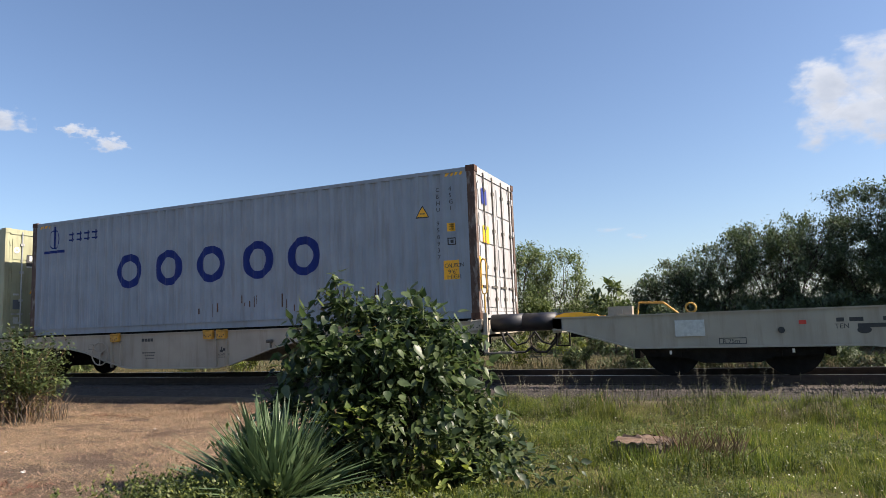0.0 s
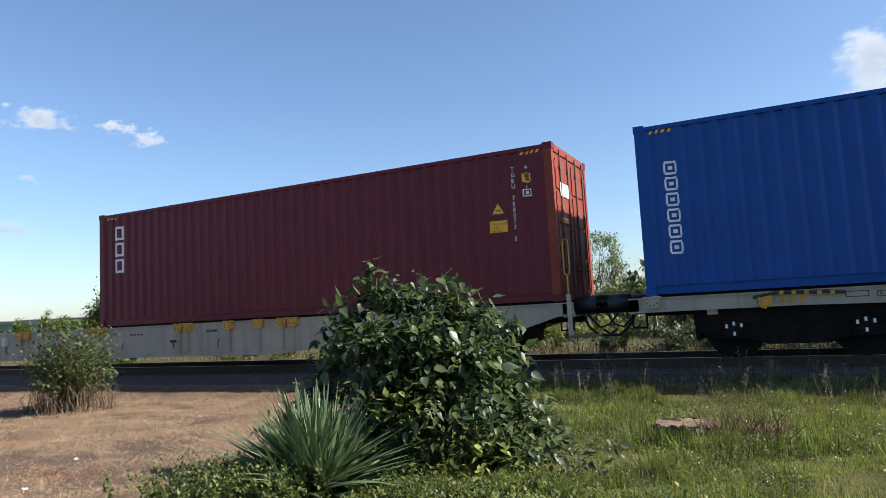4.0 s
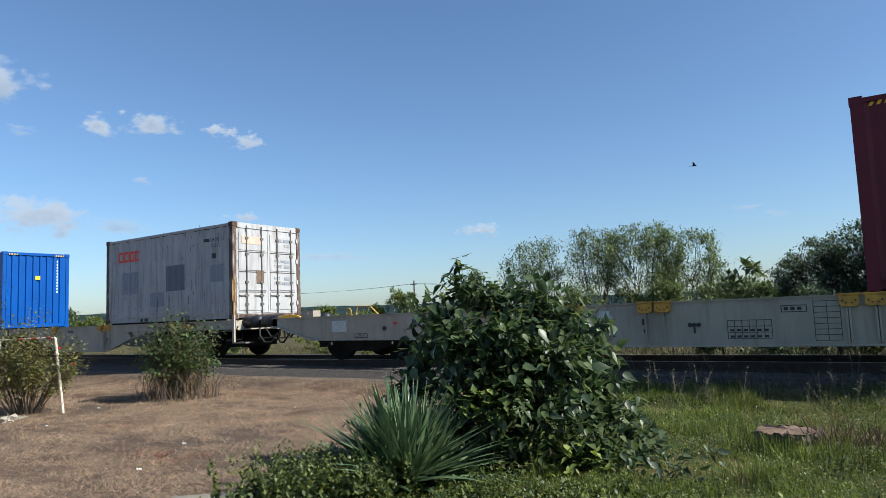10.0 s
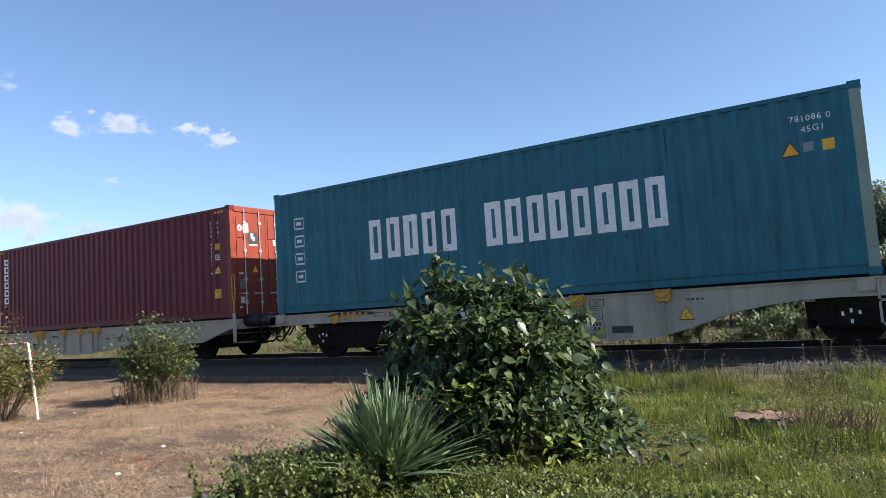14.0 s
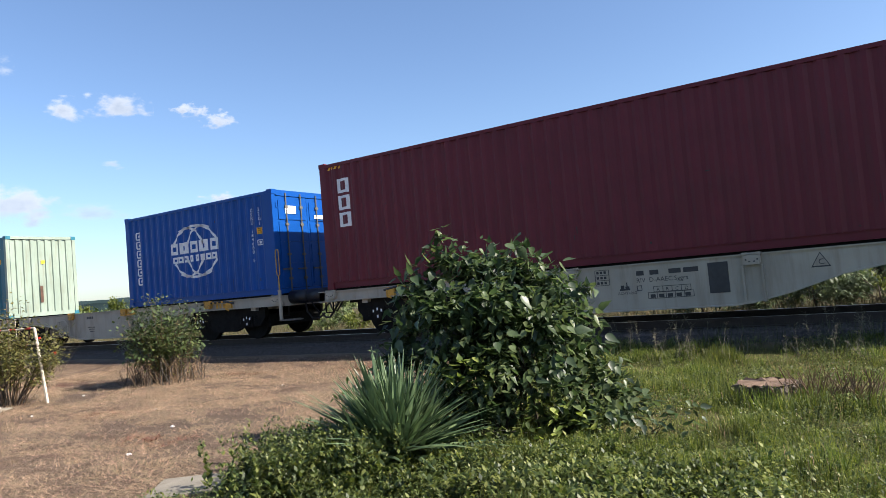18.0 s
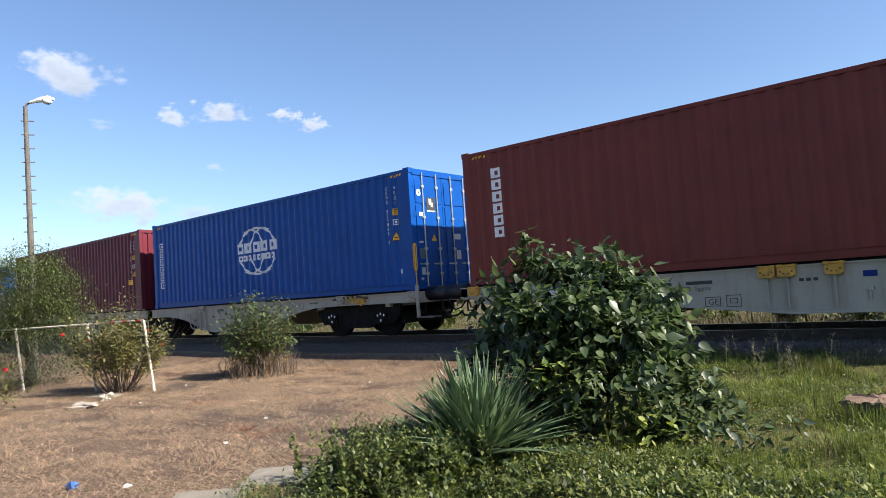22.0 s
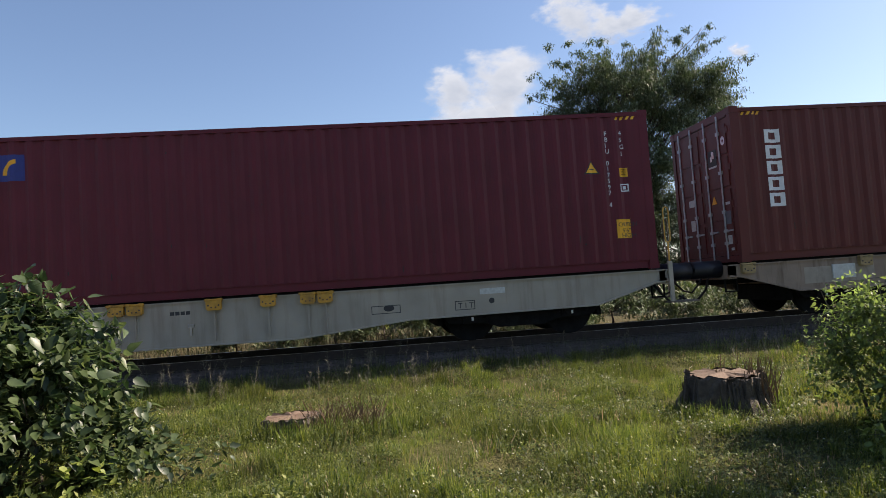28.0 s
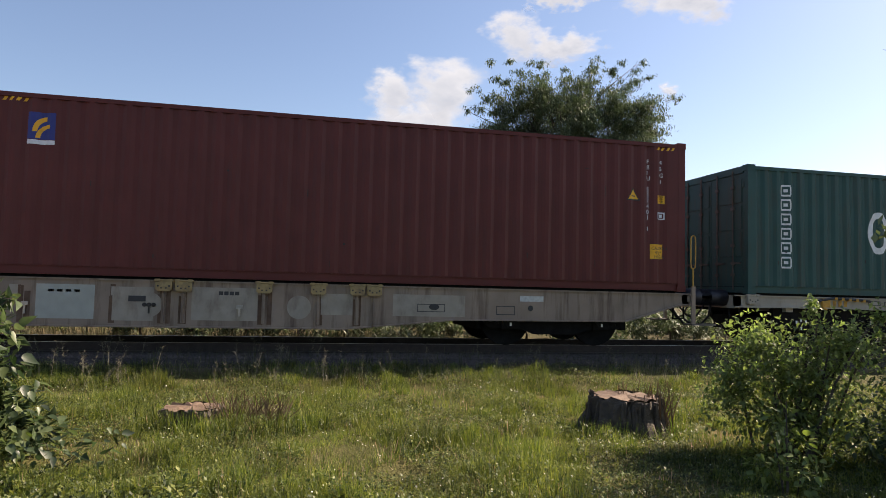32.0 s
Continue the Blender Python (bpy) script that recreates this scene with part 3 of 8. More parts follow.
def container(name, label, u, length, high, mat, end_mat=None, doors="R", door_mat=None):
    """A steel box container; local x along the train, y to the far side, z up. Doors face right, left or are absent."""
    top = new(name)
    tagged(top, label, "shipping container", "containers on the train")
    W = 2.438
    pts = folds(length)
    end_mat = end_mat or mat
    for x in (0, length - 0.178):
        for y in (0, W - 0.162):
            for z in (0, high - 0.118):
                bm = boxes((x, x + 0.178, y, y + 0.162, z, z + 0.118))
                box(bm, x + 0.05, x + 0.128, y - 0.002 if y == 0 else y + 0.05, y + 0.1 if y == 0 else y + 0.164, z + 0.03, z + 0.09)
                part("corner_casting", bm, M_RUSTY if "worn" in label or "rust" in label else mat, top)
    for x in (0.012, length - 0.162):
        for y in (0.006, W - 0.126):
            part("corner_post", boxes((x, x + 0.15, y, y + 0.12, 0.118, high - 0.118)), M_RUSTPOST if "rust" in label else end_mat if x > 1 else mat, top)
    for y in (0.004, W - 0.064):
        part("top_rail", boxes((0.16, length - 0.16, y, y + 0.06, high - 0.10, high - 0.03)), mat, top)
        part("bottom_rail", bar([(0.008, 0.02), (0.104, 0.02), (0.104, 0.032), (0.06, 0.032), (0.06, 0.17), (0.008, 0.17), (0.008, 0.158), (0.042, 0.158), (0.042, 0.034), (0.008, 0.034)], 0.16, length - 0.16) if y < 1 else
             boxes((0.16, length - 0.16, y, y + 0.06, 0.02, 0.17)), mat, top)
    part("side_panel", corrugated(pts, 0.17, high - 0.10, False), mat, top)
    far = corrugated(pts, 0.17, high - 0.10, True)
    for v in far.verts:
        v.co.y = W - v.co.y
    part("side_panel", far, mat, top)
    bm = bmesh.new()
    n = int(length / 0.21)
    rows = []
    for i in range(n + 1):
        x = 0.16 + (length - 0.32) * i / n
        z = high - (0.045 if i % 2 else 0.03)
        rows.append((bm.verts.new((x, 0.06, z)), bm.verts.new((x, W - 0.06, z))))
    for a, b in zip(rows, rows[1:]):
        bm.faces.new((a[0], b[0], b[1], a[1]))
    part("roof", bm, mat, top)
    part("underframe", boxes((0.16, length - 0.16, 0.11, W - 0.11, -0.035, 0.16)), M_BLACK, top)
    for side in ("L", "R"):
        s = 1 if side == "R" else -1
        x = length if side == "R" else 0.0
        if doors != side:
            # corrugated front wall
            bm = bmesh.new()
            ps, y = [(0.14, 0.02)], 0.19
            while y + 0.25 < W - 0.12:
                ps += [(y, 0.02), (y + 0.02, 0.066), (y + 0.124, 0.066), (y + 0.144, 0.02)]
                y += 0.25
            ps.append((W - 0.14, 0.02))
            lo = [bm.verts.new((x - s * d, y, 0.16)) for y, d in ps]
            hi = [bm.verts.new((x - s * d, y, high - 0.13)) for y, d in ps]
            for i in range(len(ps) - 1):
                q = (lo[i], lo[i + 1], hi[i + 1], hi[i])
                bm.faces.new(q if s > 0 else q[::-1])
            part("front_wall", bm, end_mat, top)
            for z0, z1 in ((0.0, 0.16), (high - 0.13, high - 0.01)):
                part("end_rail", boxes((x - s * 0.012 - 0.05, x - s * 0.012 + 0.0, 0.16, W - 0.16, z0 + 0.02, z1)) if s > 0 else
                     boxes((0.012, 0.062, 0.16, W - 0.16, z0 + 0.02, z1)), end_mat, top)
        else:
            a, b = (length - 0.07, length - 0.03) if s > 0 else (0.03, 0.07)
            for z0, z1 in ((0.02, 0.14), (high - 0.15, high - 0.01)):
                part("door_frame_rail", boxes((a - 0.02, b + 0.02, 0.16, W - 0.16, z0, z1)), end_mat, top)
            for k in (0, 1):
                y0, y1 = 0.14 + k * 1.085, 0.14 + k * 1.085 + 1.075
                bm = boxes((a, b, y0, y1, 0.15, high - 0.16))
                xo = b if s > 0 else a
                for i in range(4):            # raised fields between the grooves
                    z0 = 0.22 + i * (high - 0.42) / 4
                    box(bm, min(xo, xo + s * 0.018), max(xo, xo + s * 0.018), y0 + 0.07, y1 - 0.07, z0, z0 + (high - 0.42) / 4 - 0.07)
                d = part("door", bm, door_mat or end_mat, top)
                for j in (0.3, 0.78):
                    yy = y0 + j * 1.075
                    xb = xo + s * 0.035
                    bm = bmesh.new()
                    tube(bm, [(xb, yy, 0.08), (xb, yy, high - 0.08)], 0.017, 6)
                    for z in (0.35, 0.95, 1.7, high - 0.45):
                        box(bm, xb - 0.02, xb + 0.02, yy - 0.05, yy + 0.05, z, z + 0.06)
                    # the dark grey bars carry a shadow line and rust in their colour
                    part("locking_bar", bm, M_ZINC if "white" not in label else M_STEPS, d, "galvanised locking bar" if "white" not in label else "locking bar with shadow line and rust in its grey")
                    part("door_handle", boxes((xb - 0.012, xb + 0.014, yy - 0.25, yy + 0.06, 0.60, 0.63), (xb - 0.02, xb + 0.02, yy - 0.06, yy + 0.03, 0.585, 0.645)), M_ZINC if "white" not in label else M_STEPS, d)
                xp = xo + s * 0.022
                for q0, q1, z0, z1, pm in () if "white" in label else ((0.36, 0.62, 1.22, 1.36, M_PLATE), (0.42, 0.60, 0.72, 0.94, M_PLATE)) if k else ((0.12, 0.27, 1.11, 1.16, M_PLATE), (0.12, 0.31, 0.74, 0.99, M_PATCHD), (0.14, 0.28, 0.36, 0.53, M_PLATE), (0.10, 0.20, 0.24, 0.29, M_PLATE), (0.46, 0.78, 1.91, 2.22, M_INKK), (0.47, 0.77, 1.87, 1.905, M_PLATE)):
                    part("door_plate", boxes((min(xp, xp - s * 0.004), max(xp, xp - s * 0.004), y0 + q0, y0 + q1, z0, z1)), pm, d)
                if k == 0 and "white" not in label:
                    for form, ink in ((lambda bm: [arc(bm, 0.18, 2.32, 0.075, 0.085, 0.05), plate(bm, 0.54, 0.63, 2.05, 2.19), plate(bm, 0.61, 0.68, 2.0, 2.10)], M_INKW), (lambda bm: triangle(bm, 0.66, 1.25, 0.17), M_DECALY)):
                        bm = bmesh.new()
                        form(bm)
                        for v in bm.verts:
                            v.co = Vector((xp + s * 0.004, y0 + v.co.x, v.co.z))
                        part("door_sign", bm, ink, d)["kind"] = "stuff"
                for i in range(4):
                    z = 0.35 + i * (high - 0.8) / 3
                    yh = y0 - 0.02 if k == 0 else y1 - 0.03
                    part("hinge", boxes((xo - 0.005, xo + s * 0.03 if s > 0 else xo + 0.005, yh, yh + 0.06, z, z + 0.12)) if s > 0 else
                         boxes((xo - 0.03, xo + 0.005, yh, yh + 0.06, z, z + 0.12)), end_mat, d)
    top["length"], top["high"] = length, high
    MOVING.append((top, u, FACE, DECK))
    return top, pts


def mark(con, fn, mat, name="marking", label=""):
    top, pts = con
    bm = bmesh.new()
    fn(bm)
    ob = part(name, conform(bm, pts), mat, top, label)
    if "lettering" in name or "sign" in name or "shape" in name or "bars" in name or "stripes" in name or "box" in name:
        ob["kind"] = "stuff"
    return ob


def end_mark(con, mat, y0, y1, z0, z1, name="end_sticker", deep=0.0):
    top, _ = con
    x = top["length"] + 0.004 - deep
    part(name, boxes((x - 0.004, x, y0, y1, z0, z1)), mat, top)


def standard_marks(con, code="", kind="45G1", tri=1.3, boxes_z=(1.87, 1.6), label=None, ink=None):
    """The column of number, size code, stickers and warning stripes near a container's right end."""
    top, _ = con
    L, H = top["length"], top["high"]
    ink = ink or M_INKW

    def writing(bm):
        column(bm, code, L - 0.80, 2.54 if H > 2.7 else 2.2, 1.24 if H > 2.7 else 0.95, 0.085)
        column(bm, kind, L - 0.53, 2.54 if H > 2.7 else 2.2, 2.16 if H > 2.7 else 1.85, 0.085)
    mark(con, writing, ink, "number_lettering")
    z = boxes_z[0]
    mark(con, lambda bm: plate(bm, L - 0.60, L - 0.44, z - 0.08, z + 0.08), M_DECALY, "height_sticker")
    mark(con, lambda bm: [plate(bm, L - 0.57, L - 0.47, z + q, z + q + 0.025) for q in (-0.05, 0.0, 0.04)], M_INKK, "sticker_bars")
    z2 = boxes_z[1]
    mark(con, lambda bm: [plate(bm, L - 0.60, L - 0.58, z2 - 0.07, z2 + 0.07), plate(bm, L - 0.46, L - 0.44, z2 - 0.07, z2 + 0.07), plate(bm, L - 0.58, L - 0.46, z2 + 0.05, z2 + 0.07),
                          plate(bm, L - 0.58, L - 0.46, z2 - 0.07, z2 - 0.05), plate(bm, L - 0.55, L - 0.49, z2 - 0.03, z2 + 0.03)], ink, "code_box")
    if tri:
        tx = L - 0.54 if tri < 1.5 else L - 1.11
        mark(con, lambda bm: triangle(bm, tx, tri, 0.25), M_INKK, "warning_edge")
        t = mark(con, lambda bm: triangle(bm, tx, tri - 0.005, 0.19), M_DECALY, "warning_triangle")
        for v in t.data.vertices:
            v.co.y -= 0.002
        t = mark(con, lambda bm: plate(bm, tx - 0.045, tx + 0.045, tri - 0.05, tri - 0.03), M_INKK, "warning_bar")
        for v in t.data.vertices:
            v.co.y -= 0.004
    if label:
        x0, x1, z0, z1 = label
        mark(con, lambda bm: plate(bm, x0, x1, z0, z1), M_DECALY, "caution_label")

        def text(bm):
            h = (z1 - z0) / 4.2
            letters(bm, "CAUTION", x0 + 0.02, z1 - 1.6 * h, h * 0.95, (x1 - x0) / (h * 5.4))
            if z1 - z0 > 0.2:
                letters(bm, "9'6\"", x0 + 0.09, z1 - 3.0 * h, h)
                letters(bm, "HIGH", x0 + 0.07, z1 - 4.1 * h, h)
        t = mark(con, text, M_INKK, "caution_lettering")
        for v in t.data.vertices:
            v.co.y -= 0.002
    for xa in (0.24, L - 0.62):      # warning stripes under the top rail, drawn on tall boxes
        if H > 2.7:
            def stripes(bm, xa=xa):
                for i in range(4):
                    x = xa + i * 0.10
                    bm.faces.new([bm.verts.new(v) for v in ((x, 0, H - 0.165), (x + 0.05, 0, H - 0.165), (x + 0.085, 0, H - 0.105), (x + 0.035, 0, H - 0.105))])
            mark(con, stripes, M_DECALY, "warning_stripes")


def slabs(bm, x, z, n, w, h, gap, slot):
    """A row of n plain slabs with a slot in each, centred on x."""
    p = w / n
    for i in range(n):
        a = x - w / 2 + i * p
        b = a + p - gap
        k = (b - a) * 0.34
        plate(bm, a, a + k, z - h / 2, z + h / 2), plate(bm, b - k, b, z - h / 2, z + h / 2)
        plate(bm, a + k, b - k, z + slot, z + h / 2), plate(bm, a + k, b - k, z - h / 2, z - slot)


def globe(con, cx, cz, r, mat):
    """A globe sign: crossing meridian arcs above and below two rows of plain slabs."""
    def draw(bm):
        for a0, a1 in ((24, 156), (204, 336)):
            arc(bm, cx, cz, r * 0.95, r * 0.70, r * 0.06, a0, a1)
        for a0, a1, dx in ((62, 166, 0.30), (14, 118, -0.30), (194, 298, 0.30), (242, 346, -0.30)):
            arc(bm, cx + dx * r, cz, r * 0.66, r * 0.67, r * 0.055, a0, a1, 18)
        slabs(bm, cx, cz + r * 0.12, 5, r * 2.0, r * 0.30, r * 0.07, r * 0.06)
        slabs(bm, cx, cz - r * 0.18, 8, r * 1.8, r * 0.17, r * 0.06, r * 0.03)
    mark(con, draw, mat, "globe_sign")


def upright_name(con, x, z_top, z_low, n, w, mat):
    """Where a name stands as a column: a row of plain slabs."""
    def draw(bm):
        h = (z_top - z_low) / n
        for i in range(n):
            z0, z1 = z_top - (i + 0.92) * h, z_top - (i + 0.08) * h
            plate(bm, x - w / 2, x - w / 2 + 0.075, z0, z1), plate(bm, x + w / 2 - 0.075, x + w / 2, z0, z1)
            plate(bm, x - w / 2 + 0.075, x + w / 2 - 0.075, z1 - 0.06, z1), plate(bm, x - w / 2 + 0.075, x + w / 2 - 0.075, z0, z0 + 0.06)
    mark(con, draw, mat, "name_shape")


def wear(con, n, seed, mats):
    """Scrapes and small rust runs on a container's side."""
    rng = random.Random(seed)
    L, H = con[0]["length"], con[0]["high"]
    for i in range(n):
        x, z = rng.uniform(0.4, L - 0.4), rng.choice((rng.uniform(0.2, 0.7), rng.uniform(0.3, H - 0.4)))
        w, h = rng.choice(((0.012, 0.10), (0.03, 0.03), (0.01, 0.22), (0.07, 0.012), (0.02, 0.06)))
        k = rng.uniform(0.6, 1.3)
        mark(con, lambda bm: plate(bm, x, x + w * k, z, z + h * k), mats[i % len(mats)], "scrape_mark")


L40, HC, L20, H20 = 12.192, 2.896, 6.058, 2.591

# cream box ahead of the white one
c = container("shipping_container", "pale cream steel container seen at its rear end", -29.65, L40, HC, M_CREAM, M_CREAM, "R")
standard_marks(c, "")

# white box with rusty edges and big blue signs
c = container("shipping_container", "weathered white container with rusty edges and blue signs", -16.41, L40, HC, M_WHITE, M_OLDWHITE, "R")
standard_marks(c, "CBHU 958937 7"[:11], "45G1", 2.1, (1.75, 1.48), (L40 - 0.70, L40 - 0.38, 0.76, 1.12), M_INKK)


def big_rings(bm):
    for x in (3.40, 4.62, 5.87, 7.15, 8.34):
        arc(bm, x, 1.45, 0.40, 0.41, 0.17, 0, 360, 32)


mark(c, big_rings, M_INKB, "ring_sign")
mark(c, lambda bm: [arc(bm, 0.8, 2.42, 0.20, 0.24, 0.03), plate(bm, 0.78, 0.82, 2.2, 2.75), plate(bm, 0.45, 1.15, 2.07, 2.14)] +
     [plate(bm, x, x + 0.2, 2.34, 2.38) or plate(bm, x, x + 0.2, 2.48, 2.52) or plate(bm, x + 0.08, x + 0.12, 2.32, 2.56) for x in (1.33, 1.60, 1.87, 2.14)], M_INKB, "small_sign")
for i in range(26):
    x, z = random.uniform(5.5, 10.5), random.uniform(0.2, 0.6)
    mark(c, lambda bm: plate(bm, x, x + random.uniform(0.01, 0.03), z - 0.05, z + random.uniform(0.02, 0.25)), M_RUSTY, "rust_streak")
end_mark(c, M_FLORBLUE, 0.33, 0.62, 2.2, 2.5)
end_mark(c, M_DECALY, 0.35, 0.68, 1.45, 1.78)
end_mark(c, M_DECALY, 0.0, 0.09, 0.55, 1.15, "yellow_strap", -0.03)

# maroon box, doors to the rear
c = container("shipping_container", "maroon corrugated container with white upright name", 9.73, L40, HC, M_MAROON, M_DOORLIT, "R")
wear(c, 12, 901, (M_SCRAPE,))
standard_marks(c, "TGBU 788073 5", "45G1", 1.79, (2.30, 2.02), (10.89, 11.26, 1.34, 1.56))
upright_name(c, 0.72, 2.57, 1.32, 3, 0.32, M_INKW)
end_mark(c, M_INKW, 0.40, 0.95, 1.95, 2.2, "name_shape")
end_mark(c, M_DECALY, 0.40, 0.85, 1.45, 1.55)

# deep blue box, closed end to the rear
c = container("shipping_container", "deep blue corrugated container with white globe sign", 23.37, L40, HC, M_BLUE, M_BLUE, "")
wear(c, 12, 902, (M_SCRAPE, M_RUSTY))
standard_marks(c, "CSNU 712768 2", "45G1", 1.33, (1.91, 1.66))
globe(c, 6.05, 1.48, 1.0, M_INKW)
mark(c, lambda bm: blocks(bm, 0.55, 2.25, 0.65, 6, 0.18, 0.19), M_INKW, "upright_sign")
for x, z in ((8.6, 1.6), (8.2, 1.45), (7.9, 1.5)):
    mark(c, lambda bm: plate(bm, x, x + 0.02, z, z + 0.3), M_RUSTY, "rust_streak")
end_mark(c, M_DECALY, 1.15, 1.33, 1.85, 2.0)
for i in range(4):
    end_mark(c, M_DECALY, 0.20 + 0.09 * i, 0.245 + 0.09 * i, HC - 0.115, HC - 0.065, "warning_stripe", -0.001)
    end_mark(c, M_DECALY, 1.90 + 0.09 * i, 1.945 + 0.09 * i, HC - 0.115, HC - 0.065, "warning_stripe", -0.001)
for i in range(11):
    end_mark(c, M_INKW, 1.94, 1.99, 2.55 - i * 0.12, 2.61 - i * 0.12, "number_stroke")

# short worn white box
c = container("shipping_container", "short worn white container with rusty posts and grey patches", 42.55, L20, H20, M_OLDWHITE, M_OLDWHITE, "R")
mark(c, lambda bm: slabs(bm, 1.25, 2.02, 4, 1.14, 0.32, 0.06, 0.09), M_INKR, "block_sign")
mark(c, lambda bm: [plate(bm, 1.85, 2.2, 0.03, 0.13), plate(bm, 3.80, 4.17, 0.03, 0.13)], M_INKK, "fork_pocket")
for x0, x1, z0, z1, m in ((0.83, 1.70, 0.88, 1.54, M_PATCH), (2.27, 3.0, 0.45, 0.87, M_PATCH), (3.06, 3.93, 0.87, 1.6, M_PATCHD), (5.05, 5.65, 1.02, 1.48, M_PATCH)):
    mark(c, lambda bm: plate(bm, x0, x1, z0, z1), m, "repaint_patch")
mark(c, lambda bm: [letters(bm, "287801 3", 5.10, 2.12, 0.11, 1.05), letters(bm, "22G1", 5.16, 1.97, 0.11, 1.1), plate(bm, 5.18, 5.32, 1.66, 1.8), plate(bm, 4.80, 5.04, 2.13, 2.22)], M_INKK, "number_lettering")
ridges = [p[0] for p in c[1] if p[1] == OUT]
for i in range(120):
    x, z = random.choice(ridges) + random.uniform(-0.012, 0.012), random.uniform(0.2, 2.35)
    mark(c, lambda bm: plate(bm, x, x + random.uniform(0.006, 0.016), z, z + random.choice((0.03, 0.06, 0.12, 0.3))), (M_INKK, M_PATCHD)[i % 2], "scuff")
for i in range(60):
    x, z = random.uniform(0.25, 5.8), random.uniform(0.25, 2.4) if i % 2 else random.uniform(0.2, 0.6)
    w, hh = random.choice(((0.008, 0.16), (0.015, 0.08), (0.06, 0.012), (0.012, 0.28)))
    mark(c, lambda bm: plate(bm, x, x + w * random.uniform(0.6, 1.4), z, z + hh * random.uniform(0.4, 1.3)), (M_PATCHD, M_RUSTY, M_PATCH)[i % 3], "scuff")
for i in range(30):
    x = random.uniform(0.2, 5.7)
    mark(c, lambda bm: plate(bm, x, x + random.uniform(0.05, 0.25), 2.47, 2.49), M_RUSTY, "rust_edge")
for word, y, z, h in (("M.G.W", 1.42, 1.53, 0.09), ("TARE", 1.42, 1.39, 0.09), ("NET", 1.42, 1.05, 0.09), ("CU.CAP", 1.42, 0.91, 0.085), ("22G1", 1.80, 1.98, 0.09)):
    bm = bmesh.new()
    letters(bm, word, 0.0, 0.0, h)
    for v in bm.verts:
        v.co = Vector((L20 - 0.006, y + v.co.x, z + v.co.z))
    part("door_lettering", bm, M_PATCHD, c[0])["kind"] = "stuff"
for y0, z0 in ((1.50, 2.13), (1.80, 2.13), (1.80, 1.53), (1.80, 1.39), (1.80, 1.05), (1.80, 0.91)):
    end_mark(c, M_PATCH, y0, y0 + 0.22, z0, z0 + 0.085, "number_bar", 0.006)
# thin dark strips along the grooves of both doors
for k in range(2):
    for i in range(1, 4):
        z0 = 0.22 + i * (H20 - 0.42) / 4 - 0.06
        end_mark(c, M_SCRAPE, 0.21 + 1.085 * k, 1.14 + 1.085 * k, z0, z0 + 0.02, "groove_strip", 0.026)
end_mark(c, M_RUSTPOST, 0.18, 2.26, 0.03, 0.12, "rusty_sill", -0.004)
end_mark(c, M_DECALF, 0.30, 1.02, 2.02, 2.22, "faded_sign", 0.006)
end_mark(c, M_CUTWOOD, 0.80, 1.05, 0.95, 1.3, "paper_label")

# maroon box with slab name
c = container("shipping_container", "maroon corrugated container with slab-lettered column", 62.68, L40, HC, M_MAROON, M_DOORLIT, "R")
wear(c, 12, 903, (M_SCRAPE,))
standard_marks(c, "TRHU 444811 6", "45G1", 1.27, (1.87, 1.59), (L40 - 0.66, L40 - 0.44, 0.53, 0.76))
upright_name(c, 0.80, 2.55, 0.97, 6, 0.22, M_INKW)
end_mark(c, M_INKW, 0.42, 0.60, 2.2, 2.45)
end_mark(c, M_INKW, 1.45, 1.95, 1.9, 2.05)

# teal box
c = container("shipping_container", "faded teal container with large white block signs", 76.47, L40, HC, M_TEAL, M_PALEGREEN, "")
wear(c, 26, 904, (M_SCRAPE, M_RUSTY))


def teal_sign(bm):
    for x0, n, step in ((3.02, 5, 0.47), (5.93, 8, 0.45)):
        for i in range(n):
            x = x0 + i * step
            plate(bm, x - 0.17, x - 0.04, 1.06, 1.92), plate(bm, x + 0.05, x + 0.17, 1.06, 1.92)
            plate(bm, x - 0.04, x + 0.05, 1.78, 1.92), plate(bm, x - 0.04, x + 0.05, 1.06, 1.20)


mark(c, teal_sign, M_INKW, "block_sign")
streaks = random.Random(31)
ridges = [p[0] for p in c[1] if p[1] == OUT]
for i in range(60):
    x, z1 = streaks.choice(ridges) + streaks.uniform(-0.03, 0.03), streaks.choice((1.05, 1.05, 2.72, streaks.uniform(0.5, 2.2)))
    mark(c, lambda bm: plate(bm, x, x + streaks.uniform(0.006, 0.02), z1 - streaks.uniform(0.15, 0.75), z1), M_DRIP, "drip_streak")
mark(c, lambda bm: blocks(bm, 0.76, 2.32, 0.65, 4, 0.30, 0.24), M_INKW, "upright_sign")
mark(c, lambda bm: [letters(bm, "781086 0", 11.2, 2.42, 0.10, 1.1), letters(bm, "45G1", 11.35, 2.25, 0.10, 1.1)], M_INKW, "number_lettering")
mark(c, lambda bm: triangle(bm, 11.18, 2.02, 0.26), M_INKK, "warning_edge")
t = mark(c, lambda bm: triangle(bm, 11.18, 2.015, 0.2), M_DECALY, "warning_triangle")
for v in t.data.vertices:
    v.co.y -= 0.002
mark(c, lambda bm: plate(bm, 11.62, 11.78, 1.93, 2.1), M_DECALY, "height_sticker")
mark(c, lambda bm: plate(bm, 11.36, 11.5, 1.95, 2.09), M_PATCH, "code_box")
end_mark(c, M_RUSTY, 1.08, 1.18, 0.5, 1.1, "rust_stain")
end_mark(c, M_DECALY, 1.15, 1.28, 1.9, 2.02)

